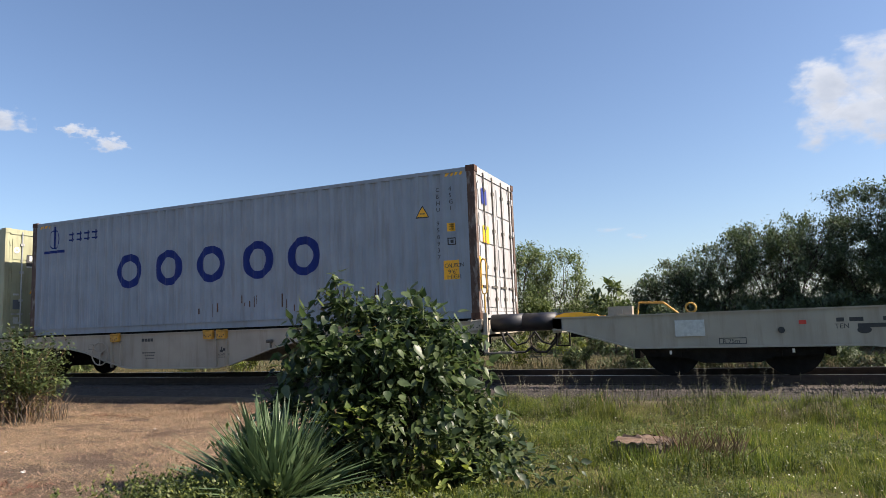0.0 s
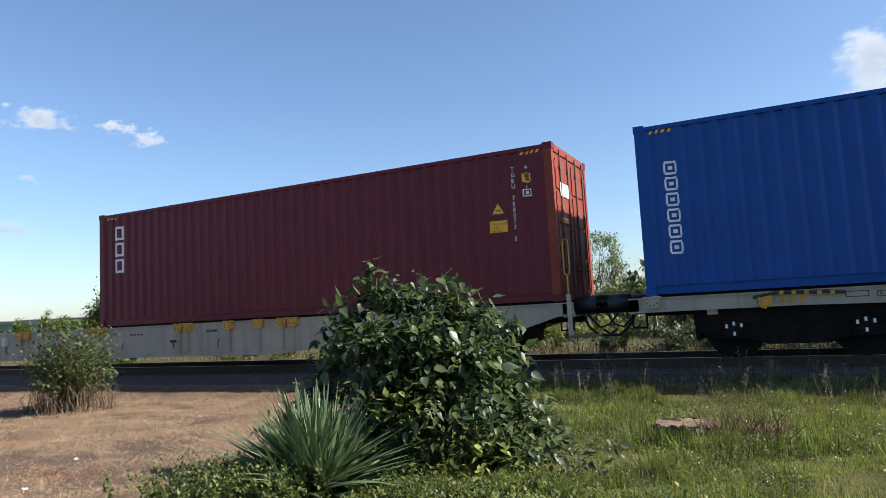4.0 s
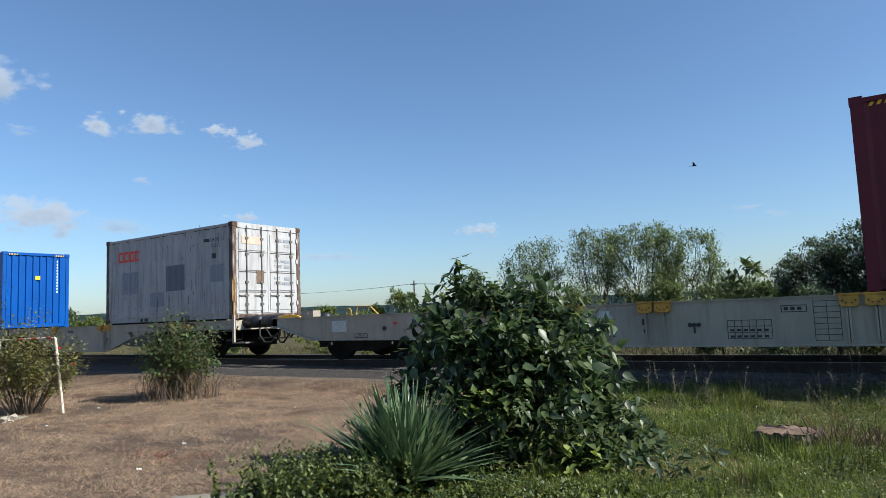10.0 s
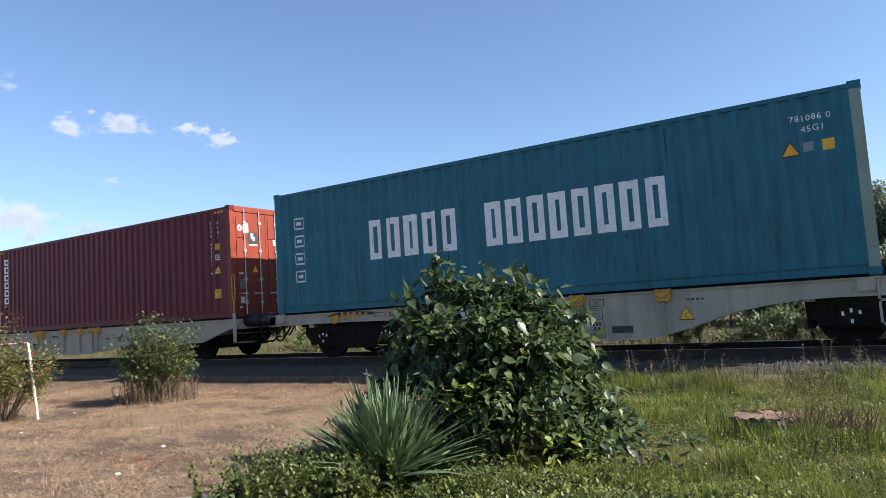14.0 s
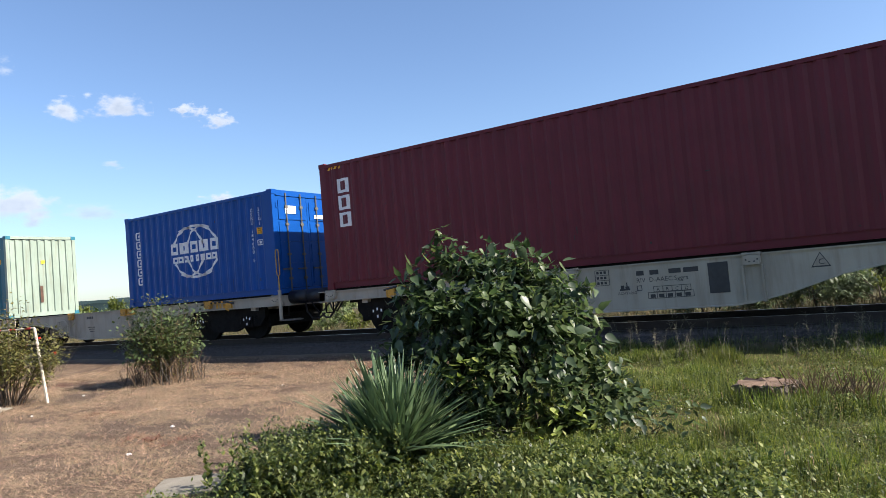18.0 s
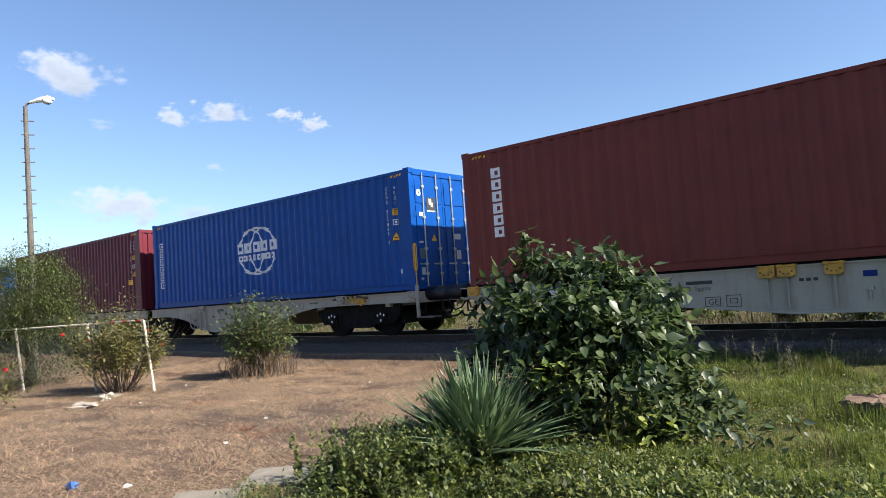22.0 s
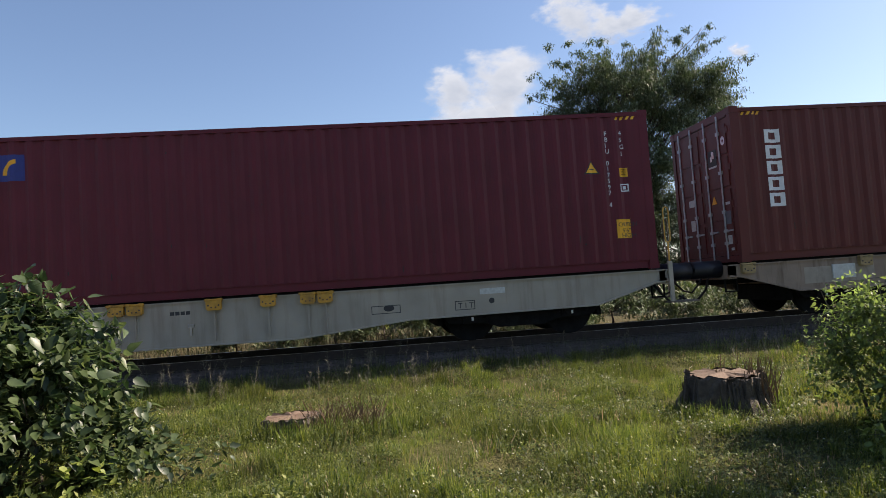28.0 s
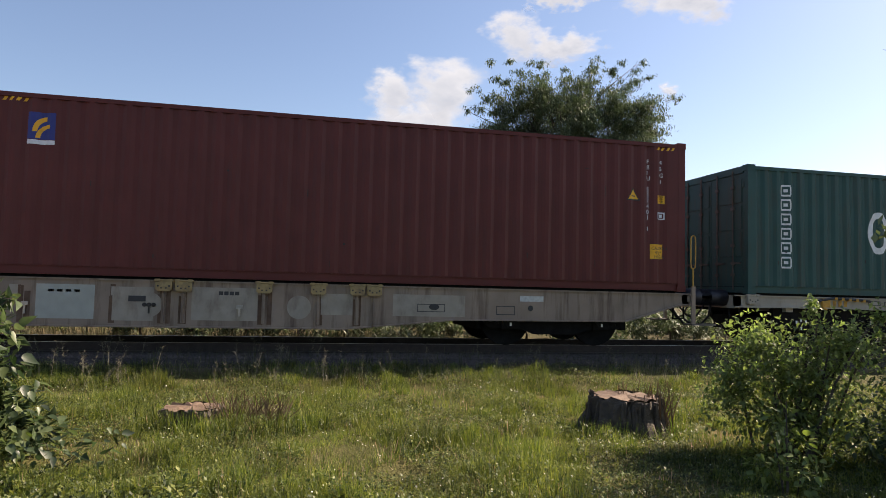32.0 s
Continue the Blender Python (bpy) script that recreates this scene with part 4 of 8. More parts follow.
# short blue box
c = container("shipping_container", "short bright blue container with white globe sign", 95.68, L20, H20, M_BLUE, M_BLUE, "R")
wear(c, 12, 905, (M_SCRAPE, M_RUSTY))
standard_marks(c, "CSNU 184688 5", "22G1", 0, (1.62, 1.33))
globe(c, 3.03, 1.36, 1.02, M_INKW)
mark(c, lambda bm: blocks(bm, 0.58, 2.15, 0.6, 6, 0.18, 0.19), M_INKW, "upright_sign")
end_mark(c, M_INKW, 0.42, 0.80, 2.0, 2.2, "small_sign")
end_mark(c, M_INKW, 1.45, 2.1, 1.9, 2.0, "number_bar")

# maroon box, closed end to the rear
c = container("shipping_container", "maroon corrugated container with white upright name", 103.33, L40, HC, M_MAROON, M_MAROON, "")
wear(c, 12, 906, (M_SCRAPE,))
standard_marks(c, "TGBU 661314 9", "45G1", 1.34, (1.92, 1.6), (11.16, 11.58, 0.94, 1.12))
upright_name(c, 0.66, 2.52, 1.36, 3, 0.32, M_INKW)
end_mark(c, M_INKW, 0.55, 1.1, 2.3, 2.6, "name_shape")

# deep blue box, doors to the rear
c = container("shipping_container", "deep blue corrugated container with doors and globe sign", 116.49, L40, HC, M_BLUE, M_BLUE, "R")
wear(c, 12, 907, (M_SCRAPE, M_RUSTY))
standard_marks(c, "CSNU 829863 3", "45G1", 1.33, (1.91, 1.66))
globe(c, 6.05, 1.48, 1.0, M_INKW)
mark(c, lambda bm: blocks(bm, 0.55, 2.25, 0.65, 6, 0.18, 0.19), M_INKW, "upright_sign")
mark(c, lambda bm: plate(bm, 11.72, 11.82, 0.42, 0.52), M_INKW, "white_sticker")
end_mark(c, M_INKW, 0.30, 0.42, 1.75, 1.85)
end_mark(c, M_DECALY, -0.02, 0.04, 0.45, 1.1, "yellow_strap", -0.03)

# red-brown box, closed end to the rear
c = container("shipping_container", "red-brown corrugated container with slab-lettered column", 130.28, L40, HC, M_REDBROWN, M_REDBROWN, "")
wear(c, 12, 908, (M_SCRAPE,))
standard_marks(c, "TRHU 650895 2", "45G1", 1.23, (1.77, 1.49), (L40 - 0.60, L40 - 0.40, 0.49, 0.72))
upright_name(c, 0.86, 2.48, 0.97, 6, 0.24, M_INKW)
end_mark(c, M_DECALY, 1.15, 1.3, 0.75, 0.95)

# maroon box with navy sticker
c = container("shipping_container", "dark maroon container with small navy sticker", 168.85, L40, HC, M_MAROON, M_MAROON, "")
wear(c, 12, 909, (M_SCRAPE,))
standard_marks(c, "FBIU 017597 4", "45G1", 1.89, (1.77, 1.49), (L40 - 0.72, L40 - 0.46, 0.58, 0.92))
mark(c, lambda bm: plate(bm, 1.05, 1.45, 2.14, 2.58), M_FLORBLUE, "navy_sticker")
t = mark(c, lambda bm: arc(bm, 1.32, 2.24, 0.22, 0.26, 0.07, 90, 180, 8), M_DECALY, "sticker_curve")
for v in t.data.vertices:
    v.co.y -= 0.002

# maroon box, doors ahead
c = container("shipping_container", "maroon container with slab-lettered column and rear doors ahead", 182.62, L40, HC, M_BROWNRED, M_BROWNRED, "L")
wear(c, 12, 910, (M_SCRAPE,))
standard_marks(c, "TCNU 462500 3", "45G1", 1.18, (1.77, 1.49), (L40 - 0.52, L40 - 0.36, 0.46, 0.66))
upright_name(c, 0.81, 2.46, 0.97, 5, 0.30, M_INKW)

c = container("shipping_container", "dark maroon container with small navy sticker", 195.01, L40, HC, M_BROWNRED, M_BROWNRED, "L")
wear(c, 12, 911, (M_SCRAPE,))
standard_marks(c, "FBIU 527401 1", "45G1", 1.85, (1.77, 1.45), (L40 - 0.74, L40 - 0.48, 0.62, 0.90))
mark(c, lambda bm: plate(bm, 0.63, 1.03, 2.14, 2.57), M_FLORBLUE, "navy_sticker")
t = mark(c, lambda bm: [arc(bm, 0.90, 2.26, 0.2, 0.24, 0.07, 90, 180, 8), arc(bm, 0.95, 2.16, 0.2, 0.22, 0.06, 90, 180, 8)], M_DECALY, "sticker_curve")
for v in t.data.vertices:
    v.co.y -= 0.002
mark(c, lambda bm: plate(bm, 0.63, 1.03, 2.06, 2.13), M_INKW, "sticker_name_bar")

# green box at the end of the view
c = container("shipping_container", "dark green container with white upright signs", 208.58, L40, H20, M_GREEN, M_GREEN, "L")
wear(c, 12, 912, (M_SCRAPE,))
mark(c, lambda bm: blocks(bm, 0.9, 2.25, 0.5, 6, 0.20, 0.2), M_INKW, "upright_sign")
mark(c, lambda bm: arc(bm, 3.15, 1.33, 0.28, 0.44, 0.13), M_INKW, "block_sign")


# ---- wagons ----
def wheelset(parent, x):
    bm = bmesh.new()
    tube(bm, [(0, -0.98, 0), (0, 0.98, 0)], 0.08, 8)
    for y in (-0.7525, 0.7525):
        a = 1 if y > 0 else -1
        prof = [(y - 0.0675, 0.455), (y + 0.0675, 0.45)]
        tube(bm, [(0, y - 0.067, 0), (0, y - 0.03, 0), (0, y + 0.03, 0), (0, y + 0.067, 0)], [0.46, 0.46, 0.458, 0.456], 28)
        tube(bm, [(0, y + a * 0.05, 0), (0, y + a * 0.10, 0)], 0.14, 12)
    ob = part("wheelset", bm, M_BLACK, parent)
    ob.matrix_basis = pose(x, 0, 0.46)
    return ob


WHEELS = []


def bogie(parent, x):
    """A two-axle bogie; local z is above the rail top."""
    b = part("bogie", boxes((-0.12, 0.12, -0.95, 0.95, 0.55, 0.78)), M_BLACK, parent)
    b.matrix_basis = pose(x, 0, 0)
    for s in (-1, 1):
        y = s * 1.0
        bm = bmesh.new()
        prism(bm, [(-1.50, 0.55), (-1.50, 0.78), (-1.2, 0.86), (1.2, 0.86), (1.50, 0.78), (1.50, 0.55), (1.30, 0.34), (0.62, 0.30), (0.42, 0.22), (-0.42, 0.22), (-0.62, 0.30), (-1.30, 0.34)], y - 0.05, y + 0.05)
        part("side_frame", bm, M_BLACK, b)
        for a in (-0.9, 0.9):
            bm = boxes((a - 0.16, a + 0.16, y - 0.09, y + 0.09, 0.32, 0.6))
            tube(bm, [(a, y - 0.12, 0.46), (a, y + 0.12, 0.46)], 0.12, 10)
            part("axle_box", bm, M_BLACK, b)
            for k in (-0.26, 0.26):
                bm = bmesh.new()
                for i in range(4):
                    tube(bm, [(a + k, y, 0.40 + i * 0.055), (a + k, y, 0.43 + i * 0.055)], 0.085, 10)
                part("coil_spring", bm, M_BLACK, b)
            yy = s * 1.125
            for k, z in ((0.0, 0.56), (0.0, 0.40), (-0.11, 0.52), (0.11, 0.53)):
                part("axle_mark", boxes((a + k - 0.018, a + k + 0.018, yy - 0.003, yy + 0.003, z - 0.03, z + 0.03)), M_INKW, b)
    part("brake_rigging", boxes((-1.3, 1.3, -0.6, -0.5, 0.3, 0.5), (-1.3, 1.3, 0.5, 0.6, 0.3, 0.5), (-0.5, 0.5, -0.9, 0.9, 0.32, 0.62), (-1.5, -1.42, -0.9, 0.9, 0.3, 0.6), (1.42, 1.5, -0.9, 0.9, 0.3, 0.6)), M_BLACK, b)
    part("bolster", boxes((-0.35, 0.35, -1.0, 1.0, 0.76, 0.98)), M_BLACK, b)
    for a in (-0.9, 0.9):
        WHEELS.append(wheelset(b, a))
    return b


YS = 1.19       # half width over the sills


def sill(outline, y0, y1):
    """A side sill: flat top, shaped lower edge, as a thin plate."""
    bm = bmesh.new()
    T = outline[0][1]
    rows = [[bm.verts.new(v) for v in ((x, y0, T), (x, y0, z), (x, y1, z), (x, y1, T))] for x, z in outline[1:-1]]
    for a, b in zip(rows, rows[1:]):
        for k in range(4):
            bm.faces.new((a[k], a[(k + 1) % 4], b[(k + 1) % 4], b[k]))
    bm.faces.new(rows[0]), bm.faces.new(rows[-1])
    bmesh.ops.recalc_face_normals(bm, faces=bm.faces[:])
    return bm


def lower_flange(pts, y):
    """A thin flange along a sill's lower edge."""
    bm = bmesh.new()
    rows = [[bm.verts.new((x, yy, z - d)) for yy, d in ((y - 0.05, 0.0), (y - 0.05, 0.024), (y + 0.02, 0.024), (y + 0.02, 0.0))] for x, z in pts]
    for a, b in zip(rows, rows[1:]):
        for k in range(4):
            bm.faces.new((a[k], a[(k + 1) % 4], b[(k + 1) % 4], b[k]))
    bmesh.ops.recalc_face_normals(bm, faces=bm.faces[:])
    return bm


def spigot(parent, x, y, mat=None):
    """A container pin bracket hung over the sill's edge: block, hinge rod with two lugs, bolts."""
    s = -1 if y < 0 else 1
    out = y + s * 0.085
    bm = boxes((x - 0.125, x + 0.125, min(y, out), max(y, out), 0.885, 1.02))
    box(bm, x - 0.10, x + 0.10, min(y, out + s * 0.012), max(y, out + s * 0.012), 0.865, 0.90)
    tube(bm, [(x - 0.15, out - s * 0.03, 1.038), (x + 0.15, out - s * 0.03, 1.038)], 0.018, 8)
    for q in (-0.13, 0.07):
        box(bm, x + q, x + q + 0.06, min(out - s * 0.07, out), max(out - s * 0.07, out), 1.01, 1.062)
    b = part("pin_bracket", bm, mat or M_YELLOW, parent, "folding container pin" if mat else "yellow folding container pin")
    if s < 0:
        bm = bmesh.new()
        for q in (-0.085, -0.035, 0.035, 0.085):
            box(bm, x + q - 0.012, x + q + 0.012, out - 0.008, out, 0.935 if abs(q) > 0.05 else 0.905, 0.96 if abs(q) > 0.05 else 0.925)
        part("bolt", bm, M_INKK, b)


def rib(parent, x, low, high=None, mat=None):
    """A plate stiffener standing on the sill under a pin, with its weld foot."""
    T = DECK - RAIL - 0.05
    bm = boxes((x - 0.014, x + 0.014, -YS - 0.055, -YS, low, high or T - 0.16), (x - 0.035, x + 0.035, -YS - 0.012, -YS, low - 0.01, (high or T - 0.16)))
    part("stiffener", bm, mat or M_GREY, parent)


def grid(bm, x, z, w, h, cols, rows, y, t=0.009):
    """A ruled table on the sill: z is its lower edge."""
    for i in range(cols + 1):
        q = x + (w - t) * i / cols
        box(bm, q, q + t, y - 0.004, y, z, z + h)
    for j in range(rows + 1):
        q = z + (h - t) * j / rows
        for i in range(cols):
            a, b = x + (w - t) * i / cols + t, x + (w - t) * (i + 1) / cols
            box(bm, a, b, y - 0.004, y, q, q + t)


def dashes(bm, x, z, n, w, h, y, gap=0.35):
    """A row of small marks that cannot be read."""
    p = w / n
    for i in range(n):
        box(bm, x + i * p, x + i * p + p * (1 - gap), y - 0.004, y, z, z + h)


def framed(bm, x, z, w, h, y, t=0.012):
    for q in ((x, x + w, z, z + t), (x, x + w, z + h - t, z + h), (x, x + t, z, z + h), (x + w - t, x + w, z, z + h)):
        box(bm, q[0], q[1], y - 0.004, y, q[2], q[3])


def on_sill(parent, fn, mat, y, name="stencil"):
    bm = bmesh.new()
    fn(bm)
    for v in bm.verts:
        v.co.y = y - 0.003
    ob = part(name, bm, mat, parent)
    ob["kind"] = "stuff"
    return ob


def end_gear(top, x, s):
    """Buffers, coupling, hose and steps at one end; s points outward."""
    part("end_beam", boxes((min(x, x - s * 0.16), max(x, x - s * 0.16), -YS, YS, 0.78, 1.04)), M_GREY, top)
    for y in (-0.875, 0.875):
        bm = bmesh.new()
        tube(bm, [(x, y, 0.98), (x + s * 0.60, y, 0.98)], 0.165, 20)
        part("buffer", bm, M_BUFFER, top, "long smooth blue-black buffer tube", True)
    bm = bmesh.new()
    tube(bm, [(x, 0.0, 0.95), (x + s * 0.35, 0.0, 0.93), (x + s * 0.6, 0.0, 0.88)], 0.035, 8)
    part("coupling", bm, M_BLACK, top)
    bm = bmesh.new()
    tube(bm, [(x, -0.45, 0.85), (x + s * 0.12, -0.55, 0.60), (x + s * 0.3, -0.55, 0.42), (x + s * 0.48, -0.5, 0.42), (x + s * 0.62, -0.45, 0.52)], 0.024, 8)
    part("brake_hose", bm, M_RUBBER, top)
    bm = bmesh.new()
    tube(bm, [(x, -0.25, 0.9), (x + s * 0.1, -0.3, 0.75), (x + s * 0.28, -0.3, 0.55), (x + s * 0.45, -0.28, 0.6), (x + s * 0.6, -0.2, 0.8)], 0.02, 8)
    part("brake_hose", bm, M_RUBBER, top)
    bm = bmesh.new()
    tube(bm, [(x - s * 0.25, -1.02, 0.8), (x - s * 0.25, -1.02, 0.55), (x - s * 0.02, -1.02, 0.55), (x - s * 0.02, -1.02, 0.8)], 0.02, 6)
    part("coupling_handle", bm, M_BLACK, top)


def hand_post(top, x, y=-1.29):
    """A shunter's step at a wagon's corner: grey channel post, step plate and a narrow yellow hand loop on top."""
    T, s = DECK - RAIL - 0.05, 1 if y > 0 else -1
    bm = boxes((x - 0.035, x + 0.035, min(y, y + s * 0.05), max(y, y + s * 0.05), T - 0.55, T + 0.16))
    box(bm, x - 0.055, x + 0.055, min(y, y - s * 0.02), max(y, y - s * 0.02), T - 0.20, T + 0.02)
    p = part("step_post", bm, M_GREY, top, "pale grey channel post")
    part("post_bracket", boxes((x - 0.05, x + 0.03, min(y, s * 1.15), max(y, s * 1.15), T - 0.14, T - 0.02)), M_GREY, p)
    w = 0.48 if y < 0 else -0.48
    bm = boxes((min(x - 0.05, x + w), max(x - 0.05, x + w), min(y - s * 0.22, y + s * 0.05), max(y - s * 0.22, y + s * 0.05), T - 0.585, T - 0.555))
    for q in (0.2, 0.42):
        box(bm, min(x, x + w) + q - 0.012, min(x, x + w) + q + 0.012, min(y - s * 0.2, y), max(y - s * 0.2, y), T - 0.555, T - 0.545)
    part("step", bm, M_STEPS, p, "worn grey step plate")
    bm = bmesh.new()
    yy = y + s * 0.02
    tube(bm, [(x, yy, T + 0.12), (x, yy, T + 0.50)], 0.016, 8)
    ring = [(-0.04, 0.52), (-0.05, 0.60), (-0.05, 1.06), (-0.035, 1.12), (0.0, 1.14), (0.035, 1.12), (0.05, 1.06), (0.05, 0.60), (0.04, 0.52), (0.0, 0.495), (-0.04, 0.52)]
    tube(bm, [(x + q, yy, T + z) for q, z in ring], 0.013, 8)
    part("hand_loop", bm, M_PIPEY if y < 0 else M_STEPS, p, "narrow bent pipe hand loop")


def deck_block(top, x):
    T = DECK - RAIL - 0.05
    part("deck_block", boxes((x - 0.2, x + 0.2, -YS + 0.05, -YS + 0.3, T + 0.02, T + 0.17), (x - 0.05, x + 0.05, -YS + 0.02, -YS + 0.05, T + 0.02, T + 0.12)), M_CLEAN, top, "cream painted locating block")


def long_wagon(u0, label, bare=""):
    """An 80-foot two-bogie skeleton wagon; u0 is where its first 40-foot place begins."""
    top = new("flat_wagon")
    tagged(top, label, "flat wagon", "wagons of the train")
    L = 2 * L40 + 0.15
    a, b = -0.28, L + 0.15
    T = DECK - RAIL - 0.05
    half = [(a, T - 0.17), (a + 0.25, T - 0.2), (a + 1.35, T - 0.52), (a + 4.7, T - 0.54), (a + 6.6, T - 0.72)]
    outline = [(a, T)] + half + [(b - (x - a), z) for x, z in half[::-1]] + [(b, T)]
    for y0, y1, s in ((-YS, -YS + 0.02, -1), (YS - 0.02, YS, 1)):
        part("side_sill", sill(outline, y0, y1), M_GREY, top, "grey fish-bellied side sill")
        if s < 0:
            part("lower_flange", lower_flange(outline[1:-1], y0), M_GREY, top)
        part("sill_flange", boxes((a, b, y0 - 0.03, y1 + 0.03, T, T + 0.022)), M_GREY, top)
    part("centre_beam", boxes((a + 0.1, b - 0.1, -0.25, 0.25, T - 0.35, T - 0.02)), M_BLACK, top)
    for i in range(9):
        x = 1.2 + i * (L - 2.4) / 8
        part("cross_beam", boxes((x - 0.08, x + 0.08, -YS + 0.03, YS - 0.03, T - 0.4, T - 0.05)), M_GREY, top)
    for x in (2.55, L - 2.55):
        bogie(top, x)
    pins = (5.97, 6.26, 6.92, 7.81, 9.08, 9.38)
    for x in (() if "front" in bare else (0.09,)) + pins + (12.1, 12.43) + tuple(L - q for q in pins):
        spigot(top, x, -YS)
        if 4.5 < x < L - 4.5:
            rib(top, x, T - 0.66)
    for x in (0.09, 12.1, 12.43, L - 0.09):
        spigot(top, x, YS)
    end_gear(top, a, -1), end_gear(top, b, 1)
    hand_post(top, b)
    if "front" in bare:
        deck_block(top, 0.88)
    if bare != "front, rail folded":
        hand_post(top, a + 0.02, 1.29)
    else:
        bm = bmesh.new()
        tube(bm, [(0.95, 0.55, T), (1.0, 0.55, T + 0.25), (1.45, 0.55, T + 0.23), (1.7, 0.55, T + 0.02)], 0.022, 6)
        part("folded_rail", bm, M_PIPEY, top, "yellow rail folded down on the deck")
        bm = bmesh.new()
        prism(bm, [(-0.28, T + 0.02), (0.50, T + 0.02), (0.46, T + 0.06), (0.16, T + 0.10), (-0.10, T + 0.10), (-0.27, T + 0.05)], -1.0, -0.95)
        part("guard_plate", bm, M_DECALY, top, "bright yellow arched guard plate")
        bm = bmesh.new()
        tube(bm, [(2.0 + 0.08 * math.cos(q), -0.9, T + 0.10 + 0.08 * math.sin(q)) for q in (2 * math.pi * i / 14 for i in range(15))], 0.018, 6)
        part("lashing_eye", bm, M_PIPEY, top, "yellow lashing eye on the deck")
    if bare == "rear":
        deck_block(top, L - 0.6)
    y = -YS
    bm = bmesh.new()
    tube(bm, [(3.3, y - 0.03, T - 0.3), (3.3, y, T - 0.3)], 0.05, 10)
    part("sill_hole", bm, M_INKK, top)
    bm = bmesh.new()
    tube(bm, [(L - 3.1, y - 0.012, T - 0.32), (L - 3.1, y, T - 0.32)], 0.05, 10)
    part("sill_hole", bm, M_INKK, top)
    part("data_plate", boxes((1.75, 2.2, y - 0.03, y, T - 0.36, T - 0.10)), M_PLATE, top, "pale framed data plate")
    part("data_plate", boxes((7.95, 8.12, y - 0.03, y, T - 0.32, T - 0.14)), M_PLATE, top, "small white hinged plate")
    # brake box with its pipe, lashing clip, drain holes
    part("brake_box", boxes((8.26, 8.44, y - 0.07, y, T - 0.33, T - 0.10), (8.22, 8.48, y - 0.05, y, T - 0.28, T - 0.16)), M_PLATE, top, "small pale brake box")
    bm = bmesh.new()
    tube(bm, [(8.40, y - 0.03, T - 0.33), (8.40, y - 0.03, T - 0.52), (8.52, y - 0.03, T - 0.55)], 0.014, 6)
    part("brake_pipe", bm, M_STEPS, top)
    for q in (9.87, L - 9.6):
        bm = boxes((q - 0.012, q + 0.012, y - 0.02, y, T - 0.52, T - 0.42))
        for dx in (-0.07, 0.0, 0.07):
            tube(bm, [(q + dx, y - 0.02, T - 0.38), (q + dx, y, T - 0.38)], 0.035, 8)
        part("drain_fitting", bm, M_SCRAPE, top, "dark three-lobed drain fitting")
    bars = bmesh.new()
    grimy = "grimy" in label
    for q in ((3.93, 4.02, 0.13), (4.26, 4.37, 0.13), (4.63, 4.88, 0.13), (4.93, 5.17, 0.13), (5.0, 5.1, 0.29)) if grimy else ((4.05, 4.15, 0.17), (4.22, 4.4, 0.17), (4.65, 5.1, 0.17), (4.32, 4.72, 0.265)):
        box(bars, q[0], q[1], y - 0.004, y, T - q[2] - 0.03, T - q[2] + 0.03)
    framed(bars, 5.13 if grimy else 4.95, T - 0.36 if grimy else T - 0.58, 0.26, 0.16, y), framed(bars, 5.30, T - 0.60, 0.24, 0.2, y, 0.01), framed(bars, 5.36, T - 0.54, 0.12, 0.08, y, 0.01), framed(bars, 1.3 + 1.1, T - 0.5, 0.4, 0.1, y), framed(bars, L - 3.75, T - 0.45, 0.35, 0.16, y)
    grid(bars, 10.38, T - 0.62, 0.66, 0.30, 6, 3, y)
    dashes(bars, 10.42, T - 0.60, 6, 0.6, 0.035, y), dashes(bars, 10.42, T - 0.50, 6, 0.6, 0.035, y)
    framed(bars, 11.18, T - 0.22, 0.36, 0.11, y), dashes(bars, 11.22, T - 0.19, 3, 0.28, 0.05, y)
    grid(bars, 11.62, T - 0.66, 0.36, 0.60, 2, 7, y)
    dashes(bars, 6.42, T - 0.24, 3, 0.3, 0.05, y), dashes(bars, 9.0, T - 0.36, 2, 0.16, 0.10, y, 0.5), dashes(bars, 9.02, T - 0.50, 1, 0.12, 0.07, y)
    dashes(bars, 13.45, T - 0.20, 4, 0.5, 0.04, y), dashes(bars, 16.0, T - 0.20, 4, 0.34, 0.06, y, 0.2)
    framed(bars, L - 5.2, T - 0.42, 0.5, 0.14, y)
    part("stencil", bars, M_INKK, top)["kind"] = "stuff"
    part("blue_plate", boxes((7.28, 7.46, y - 0.006, y, T - 0.22, T - 0.13)), M_INKB, top, "small dark blue plate")
    on_sill(top, lambda bm: [letters(bm, "GE", 5.18, T - 0.33, 0.10), letters(bm, "TEN", 3.92, T - 0.31, 0.085), letters(bm, "D-AAEC", 4.17, T - 0.31, 0.08), letters(bm, "Sggnss", 4.62, T - 0.31, 0.085)] if grimy else [letters(bm, "GE", 5.0, T - 0.55, 0.10), letters(bm, "TEN", 4.02, T - 0.30, 0.075), letters(bm, "Sggnss", 4.80, T - 0.30, 0.075), letters(bm, "T I T", L - 3.7, T - 0.42, 0.10), letters(bm, "R 75m", 2.45, T - 0.485, 0.07)], M_INKK, y)
    if grimy:
        spigot(top, 2.4, -YS)
    for q in (2.99, 3.81, 8.08, L - 4.9) if grimy else (4.4, L - 4.9):
        bm = bmesh.new()
        tube(bm, [(q, y - 0.008, T - 0.33), (q, y, T - 0.33)], 0.055, 14)
        for v in bm.verts:
            v.co.x = q + (v.co.x - q) * 1.7
        part("sill_slot", bm, M_INKK, top)
